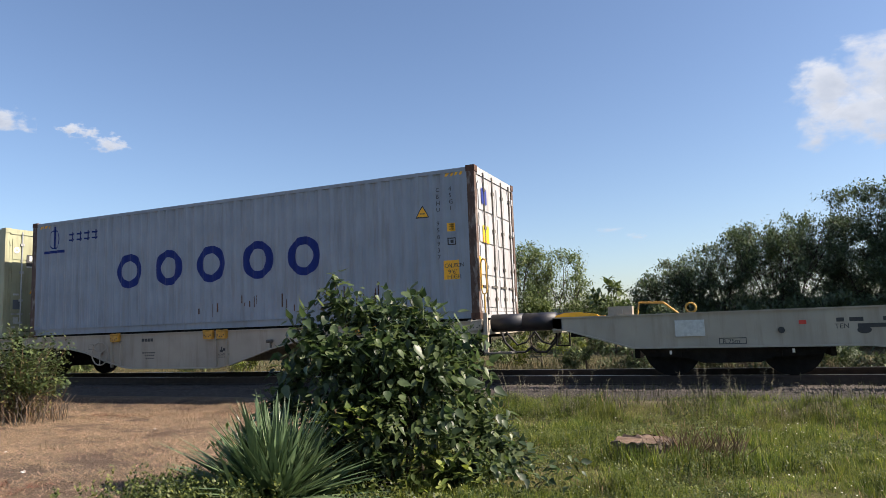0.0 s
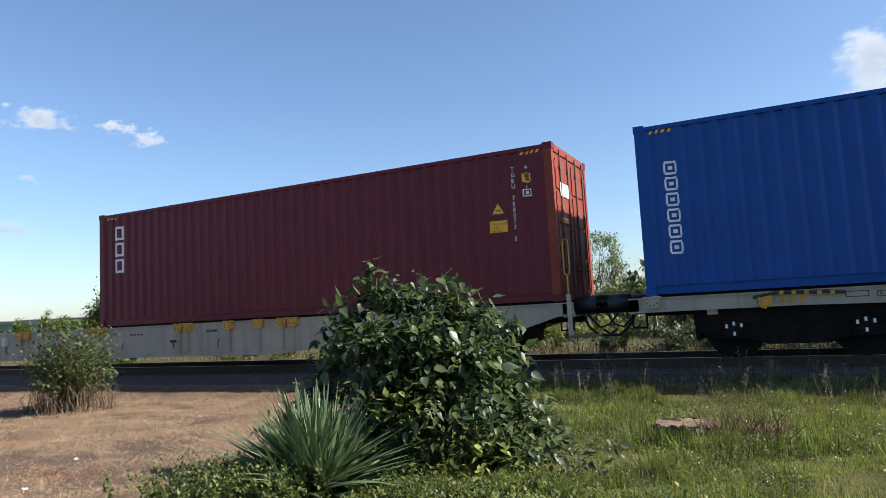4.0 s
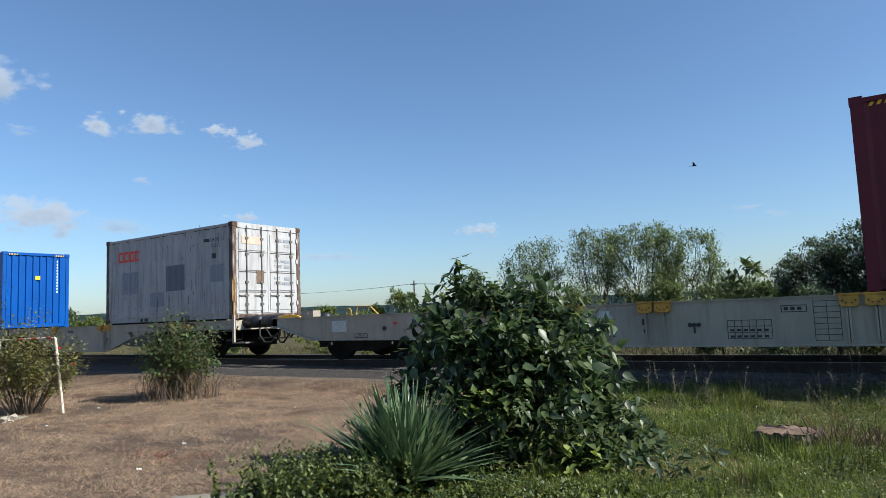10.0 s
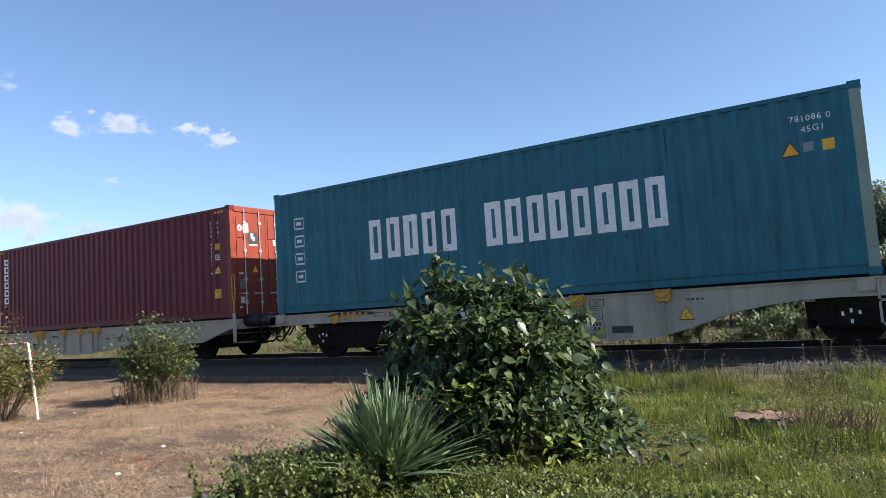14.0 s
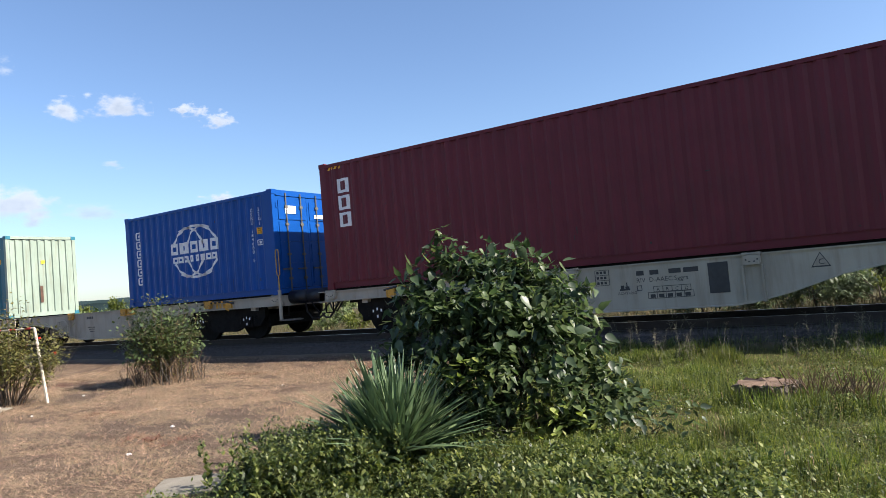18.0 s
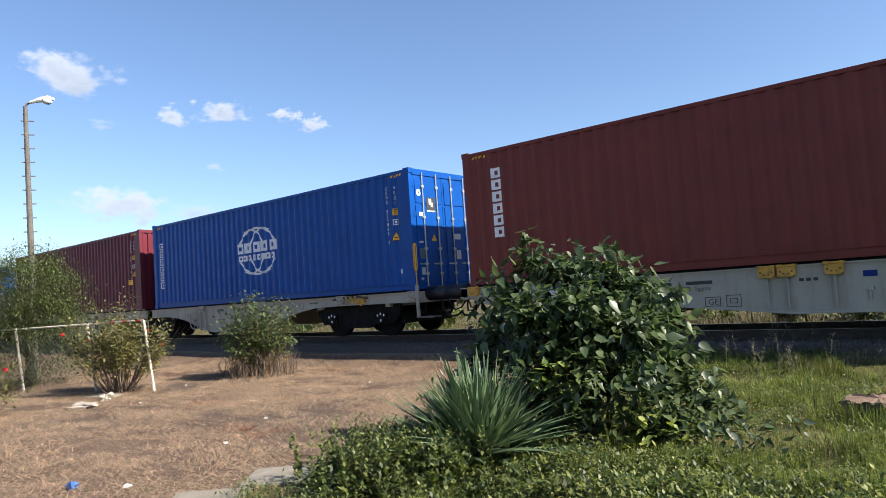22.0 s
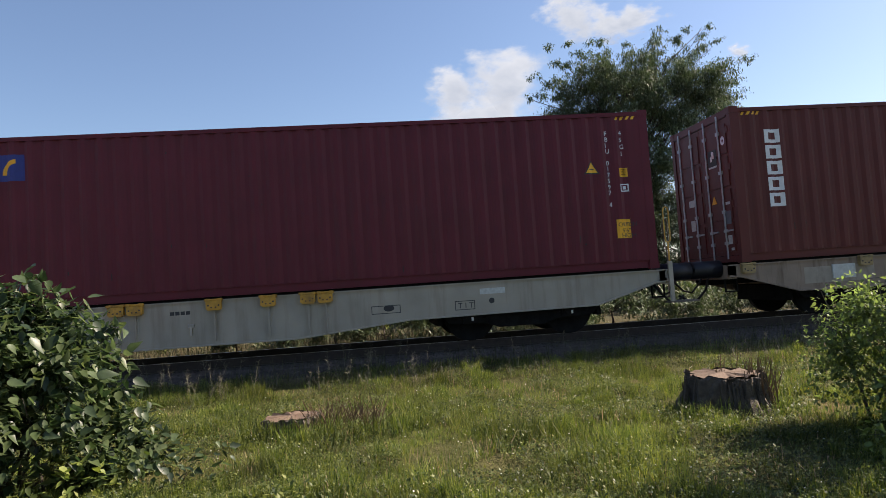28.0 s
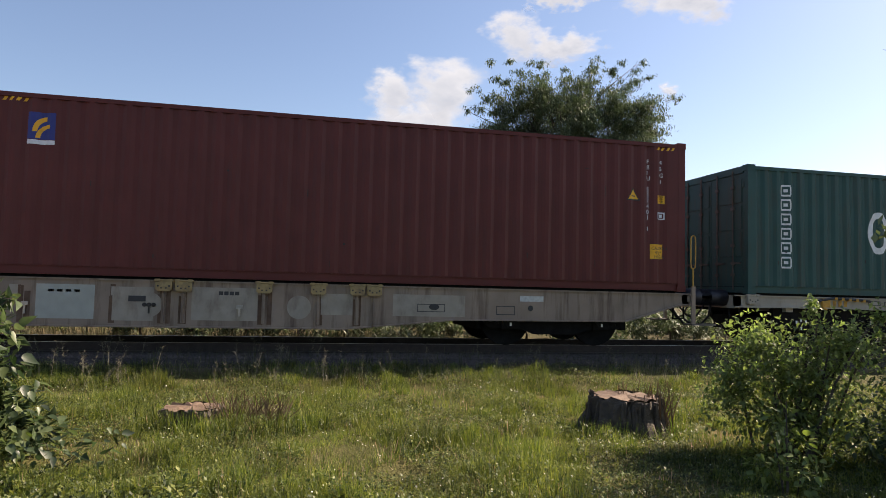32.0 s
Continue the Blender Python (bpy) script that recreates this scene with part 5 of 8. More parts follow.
    for q in (7.35, L - 8.2, L - 11.4):
        part("lashing_ring", boxes((q - 0.05, q + 0.05, y - 0.03, y, T - 0.42, T - 0.36), (q - 0.015, q + 0.015, y - 0.03, y, T - 0.55, T - 0.42)), M_STEEL, top)
    for q in (12.06, 12.47):
        rib(top, q, T - 0.68, T - 0.02)
    if grimy:
        for q0, q1, z0, z1 in ((1.2, 2.6, 0.12, 0.42), (3.85, 5.5, 0.06, 0.60), (7.93, 8.96, 0.07, 0.66), (9.17, 9.30, 0.30, 0.60), (10.13, 11.10, 0.05, 0.30), (11.62, 12.02, 0.08, 0.66), (12.9, 13.05, 0.1, 0.3), (14.36, 15.0, 0.10, 0.64), (15.58, 16.62, 0.08, 0.62), (17.66, 18.2, 0.14, 0.5), (18.9, 20.2, 0.12, 0.5)):
            part("clean_panel", boxes((q0, q1, y - 0.002, y, T - z1, T - z0)), M_CLEAN, top, "cleaner rectangle of paint")
        for q, r in ((9.87, 0.21), (6.55, 0.24), (L - 9.6, 0.2), (17.3, 0.2)):
            bm = bmesh.new()
            tube(bm, [(q, y - 0.0025, T - 0.38), (q, y, T - 0.38)], r, 20)
            part("clean_patch", bm, M_CLEAN, top, "round cleaner patch of paint")
        part("white_panel", boxes((10.50, 11.10, y - 0.005, y, T - 0.29, T - 0.06)), M_PALEG, top)
        part("white_panel", boxes((11.13, 11.60, y - 0.005, y, T - 0.67, T - 0.04)), M_PALEG, top)
        part("pale_panel", boxes((13.28, 14.12, y - 0.004, y, T - 0.62, T - 0.08)), M_PALEG, top, "pale greenish repainted panel")
        extra = bmesh.new()
        grid(extra, 11.15, T - 0.65, 0.42, 0.60, 2, 6, y - 0.004), dashes(extra, 10.6, T - 0.13, 5, 0.4, 0.025, y - 0.004), dashes(extra, 10.62, T - 0.19, 4, 0.36, 0.025, y - 0.004)
        grid(extra, 7.98, T - 0.62, 0.56, 0.24, 5, 2, y - 0.002), framed(extra, 8.44, T - 0.25, 0.24, 0.17, y - 0.002), framed(extra, 8.51, T - 0.20, 0.1, 0.08, y - 0.002)
        part("stencil", extra, M_INKK, top)["kind"] = "stuff"
        part("sill_slot", boxes((14.62, 14.88, y - 0.008, y, T - 0.33, T - 0.24)), M_INKK, top)
        rng = random.Random(17)
        for q in (5.97, 6.26, 6.92, 7.81, 9.08, 9.38, 10.1, 12.06, 12.47, 13.1, 14.3, L - 9.38, L - 9.08, L - 7.81, L - 6.92, L - 6.26):
            for k in range(3):
                x0, w = q + rng.uniform(-0.10, 0.06), rng.uniform(0.03, 0.09)
                part("rust_run", boxes((x0, x0 + w, y - 0.0015 - 0.0003 * k, y, T - 0.68, T - rng.uniform(0.05, 0.3))), M_RUNS, top, "brown rust run")
    part("red_plate", boxes((3.55, 3.65, y - 0.006, y, T - 0.22, T - 0.16)), M_REDTAIL, top)
    part("white_panel", boxes((L - 3.3, L - 2.85, y - 0.004, y, T - 0.2, T - 0.1)), M_PLATE, top)
    if "grimy" in label:
        for ob in top.children_recursive:
            if ob.data.materials[0] == M_GREY:
                ob.data.materials[0] = M_GREYB
            elif ob.data.materials[0] == M_YELLOW:
                ob.data.materials[0] = M_GRIMEY
    MOVING.append((top, u0, MID, RAIL))
    return top


def twin_wagon(u0, gap, label, style="yellow"):
    """An articulated 80-foot wagon: two sections on three bogies; u0 is where its first place begins."""
    top = new("articulated_wagon")
    tagged(top, label, "container wagon", "wagons of the train")
    T = DECK - RAIL - 0.05
    second = L40 + gap
    for k, x0 in enumerate((0.0, second)):
        a = x0 - 0.30
        b = x0 + L40 + (0.12 if k else 0.30)

        def rise(end, d, outer):
            if outer:
                way = ((0, 0.20), (2.6, 0.19), (3.7, 0.21), (4.3, 0.28), (4.85, 0.40), (5.4, 0.57), (5.9, 0.71), (6.3, 0.77))
            else:
                way = ((0, 0.24), (0.9, 0.23), (1.35, 0.24), (1.83, 0.29), (2.34, 0.38), (3.06, 0.61), (3.6, 0.74), (3.9, 0.77))
            return [(end + d * x, T - z) for x, z in way]
        outline = [(a, T)] + rise(a, 1, k == 0) + rise(b, -1, k == 1)[::-1] + [(b, T)]
        for y0, y1, s in ((-YS, -YS + 0.02, -1), (YS - 0.02, YS, 1)):
            part("side_sill", sill(outline, y0, y1), M_GREY, top, "grey arched side sill")
            if s < 0:
                part("lower_flange", lower_flange(outline[1:-1], y0), M_GREY, top)
            part("sill_flange", boxes((a, b, y0 - 0.03, y1 + 0.03, T, T + 0.022)), M_GREY, top)
        part("centre_beam", boxes((a + 0.1, b - 0.1, -0.25, 0.25, T - 0.3, T - 0.02)), M_BLACK, top)
        for i in range(5):
            x = x0 + 1.0 + i * 2.55
            part("cross_beam", boxes((x - 0.08, x + 0.08, -YS + 0.03, YS - 0.03, T - 0.3, T - 0.05)), M_GREY, top)
        pin = None if style == "yellow" else M_GREY
        if k == 0:
            spots = (0.09, 5.82, 6.14, 7.53, 9.05) if style == "yellow" else (0.09, 5.55, 5.9, 8.93)
            ribs = (5.86, 6.16, 7.54, 9.04) if style == "yellow" else (5.62, 6.0, 8.78, 9.06)
        else:
            spots, ribs = (3.02, 5.84, 6.21, L40 - 2.6, L40 - 0.09), (2.9, 3.19, 6.04, 6.32)
        for q in spots:
            spigot(top, x0 + q, -YS, M_GREY if q in (0.09, L40 - 0.09) else pin)
        for q in ribs:
            rib(top, x0 + q, T - 0.74)
        # chequered pull lever under the edge over the bogie
        xs, d = (x0 + 1.62, 1) if k == 0 else (x0 + L40 - 1.62, -1)
        bm = bmesh.new()
        tube(bm, [(xs, -YS - 0.05, T - 0.06), (xs + d * 0.35, -YS - 0.05, T + 0.0), (xs + d * 1.0, -YS - 0.05, T - 0.02), (xs + d * 1.25, -YS - 0.05, T - 0.05)], 0.026, 8)
        lever = part("pull_lever", bm, M_INKK, top, "black and yellow striped pull lever")
        for i in range(5):
            q = xs + d * (0.40 + 0.17 * i)
            part("yellow_band", boxes((q - 0.03, q + 0.03, -YS - 0.079, -YS - 0.02, T - 0.035 - 0.008 * i, T + 0.02 - 0.008 * i)), M_YELLOW, lever)
        bm = boxes((xs + d * 0.18 - 0.09, xs + d * 0.18 + 0.09, -YS - 0.06, -YS, T - 0.19, T - 0.01))
        tube(bm, [(xs + d * 0.18 - 0.10, -YS - 0.06, T - 0.06), (xs + d * 0.18 - 0.10, -YS - 0.06, T - 0.20), (xs + d * 0.18, -YS - 0.06, T - 0.23)], 0.022, 6)
        part("lever_hook", bm, M_YELLOW, lever, "yellow hook bracket")
        for i in range(3):
            q = xs + d * (0.42 + 0.13 * i)
            part("striped_plate", boxes((q - 0.035, q + 0.035, -YS - 0.012, -YS, T - 0.17, T - 0.055)), M_YELLOW, lever)
        y = -YS
        bars, words = bmesh.new(), []
        if k == 0:
            framed(bars, x0 + 2.87, T - 0.13, 0.30, 0.09, y), framed(bars, x0 + 3.27, T - 0.14, 0.29, 0.09, y)
            words += [("R 75m", x0 + 3.30, T - 0.12, 0.055), ("26.39m", x0 + 3.66, T - 0.12, 0.055)]
            plate_x = x0 + (4.12 if style == "grey" else 4.84)
            part("data_plate", boxes((plate_x, plate_x + 0.33, y - 0.03, y, T - 0.28, T - 0.02)), M_PLATE, top, "pale framed data plate")
            framed(bars, plate_x - 0.012, T - 0.292, 0.354, 0.284, y - 0.028)
        if k == 0 and style == "yellow":
            part("red_plate", boxes((x0 + 5.29, x0 + 5.38, y - 0.006, y, T - 0.15, T - 0.09)), M_REDTAIL, top)
            for a, b in ((6.40, 6.50), (6.60, 6.73), (7.02, 7.22), (7.27, 7.44)):
                box(bars, x0 + a, x0 + b, y - 0.004, y, T - 0.20, T - 0.12)
            words += [("TEN", x0 + 6.41, T - 0.33, 0.075), ("D-", x0 + 6.62, T - 0.33, 0.075), ("Sggrss", x0 + 7.02, T - 0.33, 0.07)]
            dashes(bars, x0 + 6.72, T - 0.325, 5, 0.24, 0.07, y), framed(bars, x0 + 6.28, T - 0.34, 0.09, 0.08, y), dashes(bars, x0 + 6.27, T - 0.22, 2, 0.1, 0.03, y)
            grid(bars, x0 + 6.55, T - 0.53, 0.56, 0.08, 4, 1, y), grid(bars, x0 + 6.46, T - 0.70, 0.65, 0.17, 5, 2, y)
            dashes(bars, x0 + 6.49, T - 0.60, 5, 0.62, 0.05, y, 0.5), dashes(bars, x0 + 6.49, T - 0.685, 5, 0.62, 0.05, y, 0.5)
            words += [(ch, x0 + 6.60 + 0.14 * i, T - 0.515, 0.05) for i, ch in enumerate("ABCD")]
            framed(bars, x0 + 7.75, T - 0.19, 0.26, 0.13, y), framed(bars, x0 + 7.74, T - 0.42, 0.23, 0.21, y), framed(bars, x0 + 7.79, T - 0.38, 0.12, 0.13, y, 0.008)
            framed(bars, x0 + 7.73, T - 0.62, 0.26, 0.16, y), framed(bars, x0 + 7.73, T - 0.74, 0.26, 0.09, y)
            dashes(bars, x0 + 7.77, T - 0.53, 3, 0.18, 0.05, y), dashes(bars, x0 + 7.79, T - 0.60, 2, 0.14, 0.05, y), dashes(bars, x0 + 7.77, T - 0.72, 3, 0.18, 0.05, y)
            words += [("GE", x0 + 7.80, T - 0.165, 0.085), ("G1", x0 + 7.81, T - 0.345, 0.05)]
            part("recess", boxes((x0 + 8.12, x0 + 8.49, y - 0.006, y, T - 0.67, T - 0.55)), M_INKK, top)
            dashes(bars, x0 + 9.42, T - 0.17, 4, 0.3, 0.03, y)
        elif k == 0:
            grid(bars, x0 + 6.33, T - 0.32, 0.26, 0.28, 1, 3, y)
            for j in range(3):
                dashes(bars, x0 + 6.36, T - 0.295 + j * 0.093, 3, 0.2, 0.045, y)
            for a, b in ((7.07, 7.20), (7.30, 7.45), (7.62, 7.82), (7.86, 8.10)):
                box(bars, x0 + a, x0 + b, y - 0.004, y, T - 0.19, T - 0.11)
            words += [("RIV", x0 + 7.06, T - 0.31, 0.08), ("D-AAEC", x0 + 7.28, T - 0.31, 0.08), ("Sggrs", x0 + 7.70, T - 0.31, 0.08), ("ACHTUNG!", x0 + 6.72, T - 0.50, 0.05)]
            grid(bars, x0 + 7.34, T - 0.49, 0.62, 0.10, 4, 1, y), grid(bars, x0 + 7.24, T - 0.60, 0.76, 0.11, 5, 1, y)
            dashes(bars, x0 + 7.28, T - 0.585, 5, 0.72, 0.06, y, 0.4)
            words += [(ch, x0 + 7.39 + 0.155 * i, T - 0.475, 0.06) for i, ch in enumerate("ABCD")]
            for a, b, z0, z1 in ((6.76, 6.94, 0.43, 0.40), (6.78, 6.84, 0.40, 0.34), (6.86, 6.93, 0.40, 0.36), (6.88, 6.90, 0.36, 0.29)):
                box(bars, x0 + a, x0 + b, y - 0.004, y, T - z0, T - z1)
            framed(bars, x0 + 7.06, T - 0.45, 0.09, 0.09, y)
            part("black_panel", boxes((x0 + 8.25, x0 + 8.56, y - 0.008, y, T - 0.57, T - 0.07)), M_INKK, top, "black data panel")
        else:
            for a, b, z0, z1 in ((6.12, 6.20, 0.45, 0.40), (6.20, 6.27, 0.42, 0.36), (6.15, 6.18, 0.40, 0.33)):
                box(bars, x0 + a, x0 + b, y - 0.004, y, T - z0, T - z1)
            words += [("ACHTUNG!", x0 + 6.07, T - 0.52, 0.045)]
            dashes(bars, x0 + 6.08, T - 0.56, 4, 0.2, 0.015, y)
            framed(bars, x0 + 7.87, T - 0.26, 0.17, 0.19, y, 0.007), dashes(bars, x0 + 8.30, T - 0.12, 5, 0.36, 0.04, y)
            framed(bars, x0 + 2.1, T - 0.32, 0.16, 0.12, y, 0.007), dashes(bars, x0 + 3.85, T - 0.44, 6, 0.40, 0.03, y), dashes(bars, x0 + 3.92, T - 0.50, 5, 0.30, 0.03, y), dashes(bars, x0 + 3.95, T - 0.57, 4, 0.26, 0.03, y)
            dashes(bars, x0 + 3.82, T - 0.17, 4, 0.36, 0.07, y, 0.2)
            bm = boxes((x0 + 7.465, x0 + 7.495, y - 0.03, y, T - 0.38, T - 0.25))
            tube(bm, [(x0 + 7.41, y - 0.05, T - 0.24), (x0 + 7.55, y - 0.05, T - 0.24)], 0.035, 10)
            part("drain_cock", bm, M_STEPS, top)
        part("stencil", bars, M_INKK, top)["kind"] = "stuff"
        on_sill(top, lambda bm: [letters(bm, *w) for w in words], M_INKK, y)
        if k == 0:
            tx, tz = (x0 + 9.40, T - 0.38) if style == "yellow" else (x0 + 9.87, T - 0.16)
            for size, mat, lift, name in ((0.23, M_INKK, 0.003, "sign_edge"), (0.19, M_DECALY if style == "yellow" else M_CLEAN, 0.005, "triangle_sign")):
                bm = bmesh.new()
                triangle(bm, tx, tz, size)
                for v in bm.verts:
                    v.co.y = y - lift
                part(name, bm, mat, top, "warning triangle with a letter" if name == "triangle_sign" else "")
            on_sill(top, lambda bm: letters(bm, "C", tx - 0.035, tz - 0.075, 0.09), M_INKK, y - 0.004)
        for q in ((11.85, 12.08) if k == 0 else (0.30, 0.53),):
            part("bolster_block", boxes((x0 + q[0], x0 + q[1], y - 0.06, y, T - 0.18, T + 0.015)), M_GREY, top)
        if k == 1:
            wx, wz = x0 + 2.55, T - 0.42
            bm = bmesh.new()
            tube(bm, [(wx + 0.27 * math.cos(q), y - 0.06, wz + 0.27 * math.sin(q)) for q in (2 * math.pi * i / 20 for i in range(21))], 0.014, 6)
            for q in (0.5, 2.6, 4.7):
                tube(bm, [(wx, y - 0.06, wz), (wx + 0.27 * math.cos(q), y - 0.06, wz + 0.27 * math.sin(q))], 0.012, 6)
            tube(bm, [(wx, y - 0.07, wz), (wx, y, wz)], 0.04, 8)
            part("brake_wheel", bm, M_GREY, top, "spoked hand brake wheel")
    # stepped ladder at the joint
    xj = L40 - 0.1
    part("step", boxes((xj, xj + 0.035, -YS - 0.03, -YS, 0.33, T - 0.05), (xj, xj + 0.5, -YS - 0.03, -YS, 0.33, 0.37), (xj, xj + 0.5, -YS - 0.03, -YS, 0.68, 0.715), (xj + 0.465, xj + 0.5, -YS - 0.03, -YS, 0.33, 0.715)), M_GREY, top)
    end_gear(top, -0.30, -1), end_gear(top, second + L40 + 0.12, 1)
    hand_post(top, second + L40 + 0.13), hand_post(top, -0.28, 1.29)
    for x in (2.2, L40 + gap / 2, second + L40 - 2.2):
        bogie(top, x)
    MOVING.append((top, u0, MID, RAIL))
    return top


twin_wagon(-29.65, 1.05, "pale grey articulated wagon carrying two tall containers")
long_wagon(-2.61, "pale grey skeleton wagon, front half empty", "front, rail folded")
twin_wagon(23.37, 0.86, "pale grey articulated wagon with a blue and a white container")
long_wagon(50.34, "pale grey skeleton wagon, front half empty", "front, rail folded")
twin_wagon(76.47, 0.89, "pale grey articulated wagon with teal and blue containers")
twin_wagon(103.33, 0.97, "pale grey articulated wagon with maroon and blue containers", "grey")
long_wagon(130.28, "pale grey skeleton wagon, rear half empty", "rear")
long_wagon(156.51, "pale grey skeleton wagon, front half empty", "front")
long_wagon(182.62, "grimy brown-grey skeleton wagon with two maroon containers")
twin_wagon(208.58, 0.9, "pale grey wagon under a green container")

# ---- sky: clouds far off ----
def cloud_material(name, dense):
    m = bpy.data.materials.new(name)
    m.use_nodes = True
    N, L = m.node_tree.nodes, m.node_tree.links
    N.remove(N["Principled BSDF"])
    tc, info = N.new("ShaderNodeTexCoord"), N.new("ShaderNodeObjectInfo")
    sep = N.new("ShaderNodeSeparateXYZ")
    L.new(tc.outputs["Generated"], sep.inputs[0])

    def mt(op, a, b=0.0, c=0.0):
        n = N.new("ShaderNodeMath")
        n.operation = op
        for i, v in enumerate((a, b, c)):
            if isinstance(v, (int, float)):
                n.inputs[i].default_value = v
            else:
                L.new(v, n.inputs[i])
        return n.outputs[0]

    def noise(scale, detail, rough):
        n = N.new("ShaderNodeTexNoise")
        n.inputs["Scale"].default_value, n.inputs["Detail"].default_value, n.inputs["Roughness"].default_value = scale, detail, rough
        L.new(add.outputs[0], n.inputs["Vector"])
        return n.outputs["Fac"]
    x = mt("MULTIPLY", mt("SUBTRACT", sep.outputs["X"], 0.5), 2.0)
    z = mt("MULTIPLY", mt("SUBTRACT", sep.outputs["Z"], 0.45), 2.0)
    r = mt("SQRT", mt("ADD", mt("MULTIPLY", x, x), mt("MULTIPLY", z, z)))
    off = mt("MULTIPLY", info.outputs["Random"], 90.0)
    comb = N.new("ShaderNodeCombineXYZ")
    L.new(off, comb.inputs[0]), L.new(off, comb.inputs[1])
    add = N.new("ShaderNodeVectorMath")
    sc = N.new("ShaderNodeVectorMath")
    sc.operation, sc.inputs[1].default_value = "MULTIPLY", (1.0, 1.0, 1.7) if dense else (0.55, 0.55, 1.6)
    L.new(tc.outputs["Object"], sc.inputs[0])
    L.new(sc.outputs[0], add.inputs[0]), L.new(comb.outputs[0], add.inputs[1])
    lumps = mt("ADD", mt("MULTIPLY", noise(0.75, 2, 0.5), 1.7), mt("MULTIPLY", noise(2.3, 8, 0.62), 0.95))
    d = mt("SUBTRACT", mt("SUBTRACT", lumps, 0.58), mt("MULTIPLY", r, 0.95))
    mp = N.new("ShaderNodeMapRange")
    mp.interpolation_type = "SMOOTHSTEP"
    mp.inputs["From Min"].default_value, mp.inputs["From Max"].default_value = 0.0, 0.58 if dense else 0.9
    mp.inputs["To Max"].default_value = 0.92 if dense else 0.6
    L.new(d, mp.inputs["Value"])
    shade = N.new("ShaderNodeMapRange")
    shade.inputs["From Min"].default_value, shade.inputs["From Max"].default_value = -0.55, 0.40
    soft = mt("MULTIPLY", mt("SUBTRACT", noise(1.3, 5, 0.6), 0.5), 0.9)
    L.new(mt("ADD", mt("ADD", mt("ADD", mt("MULTIPLY", z, 0.42), 0.22), soft), mt("MULTIPLY", d, -0.62)), shade.inputs["Value"])
    mix = N.new("ShaderNodeMix")
    mix.data_type = "RGBA"
    mix.inputs["A"].default_value, mix.inputs["B"].default_value = (*CLOUD_LOW, 1), (*CLOUD_HIGH, 1)
    L.new(shade.outputs["Result"], mix.inputs["Factor"])
    em, tr, ms = N.new("ShaderNodeEmission"), N.new("ShaderNodeBsdfTransparent"), N.new("ShaderNodeMixShader")
    L.new(mix.outputs["Result"], em.inputs["Color"])
    L.new(mp.outputs["Result"], ms.inputs["Fac"]), L.new(tr.outputs[0], ms.inputs[1]), L.new(em.outputs[0], ms.inputs[2])
    L.new(ms.outputs[0], N["Material Output"].inputs["Surface"])
    return m


CLOUD_LOW, CLOUD_HIGH = (0.235, 0.275, 0.335), (0.375, 0.41, 0.455)
M_CLOUD, M_WISP = cloud_material("white cumulus", True), cloud_material("thin white haze cloud", False)


def cloud(az, el, w, h, dense=True):
    """A far cloud, by its direction and its width and height in degrees."""
    d = 3000.0
    a, e = radians(az), radians(el)
    place = Vector((-math.sin(a) * math.cos(e), math.cos(a) * math.cos(e), math.sin(e))) * d
    bm = bmesh.new()
    hh, asp = d * radians(h) * 0.62, w * 0.58 / (h * 0.62)
    rows = [[bm.verts.new((asp * (2 * i / 8 - 1), 0.06 * asp * ((2 * i / 8 - 1) ** 2), 2 * j / 4 - 1)) for i in range(9)] for j in range(5)]
    for j in range(4):
        for i in range(8):
            bm.faces.new((rows[j][i], rows[j][i + 1], rows[j + 1][i + 1], rows[j + 1][i]))
    ob = put("cloud", bm, M_CLOUD if dense else M_WISP)
    ob.matrix_basis = Matrix.Translation(place) @ Matrix.Rotation(a, 4, "Z") @ Matrix.Rotation(e, 4, "X") @ Matrix.Scale(hh, 4)
    tagged(ob, "small white fair-weather cloud in a blue sky" if dense else "thin faint white cloud near the horizon", "cloud", "clouds")


CLOUDS = ((61.0, 15.2, 3.5, 1.9), (57.4, 15.9, 4.4, 2.2), (52.4, 15.5, 3.2, 1.2), (50.0, 14.75, 3.2, 1.5), (65.6, 8.5, 10.0, 2.9), (59.5, 7.9, 6.0, 1.8, False), (58.0, 11.3, 1.6, 0.8, False),
          (68.4, 18.1, 7.6, 3.4), (66.4, 14.3, 2.2, 1.2, False), (-11.8, 17.2, 8.8, 6.0), (-8.6, 16.6, 6.0, 4.2), (-9.8, 14.2, 10.0, 4.6), (-18.2, 21.3, 6.4, 4.4), (-22.6, 20.5, 7.4, 3.0),
          (-22.6, 24.1, 5.6, 2.0), (-19.5, 23.4, 1.2, 0.6, False), (-29.8, 24.3, 5.6, 3.8), (-33.0, 23.2, 8.2, 3.6), (-31.5, 16.4, 2.4, 1.5), (30.3, 7.0, 5.8, 1.3),
          (43.4, 5.2, 9.0, 1.1, False), (50.1, 8.5, 3.8, 1.3), (51.5, 7.0, 1.7, 0.7, False), (9.0, 7.3, 2.4, 0.8, False), (6.5, 6.6, 3.0, 0.7, False))
for q in CLOUDS:
    cloud(*q)


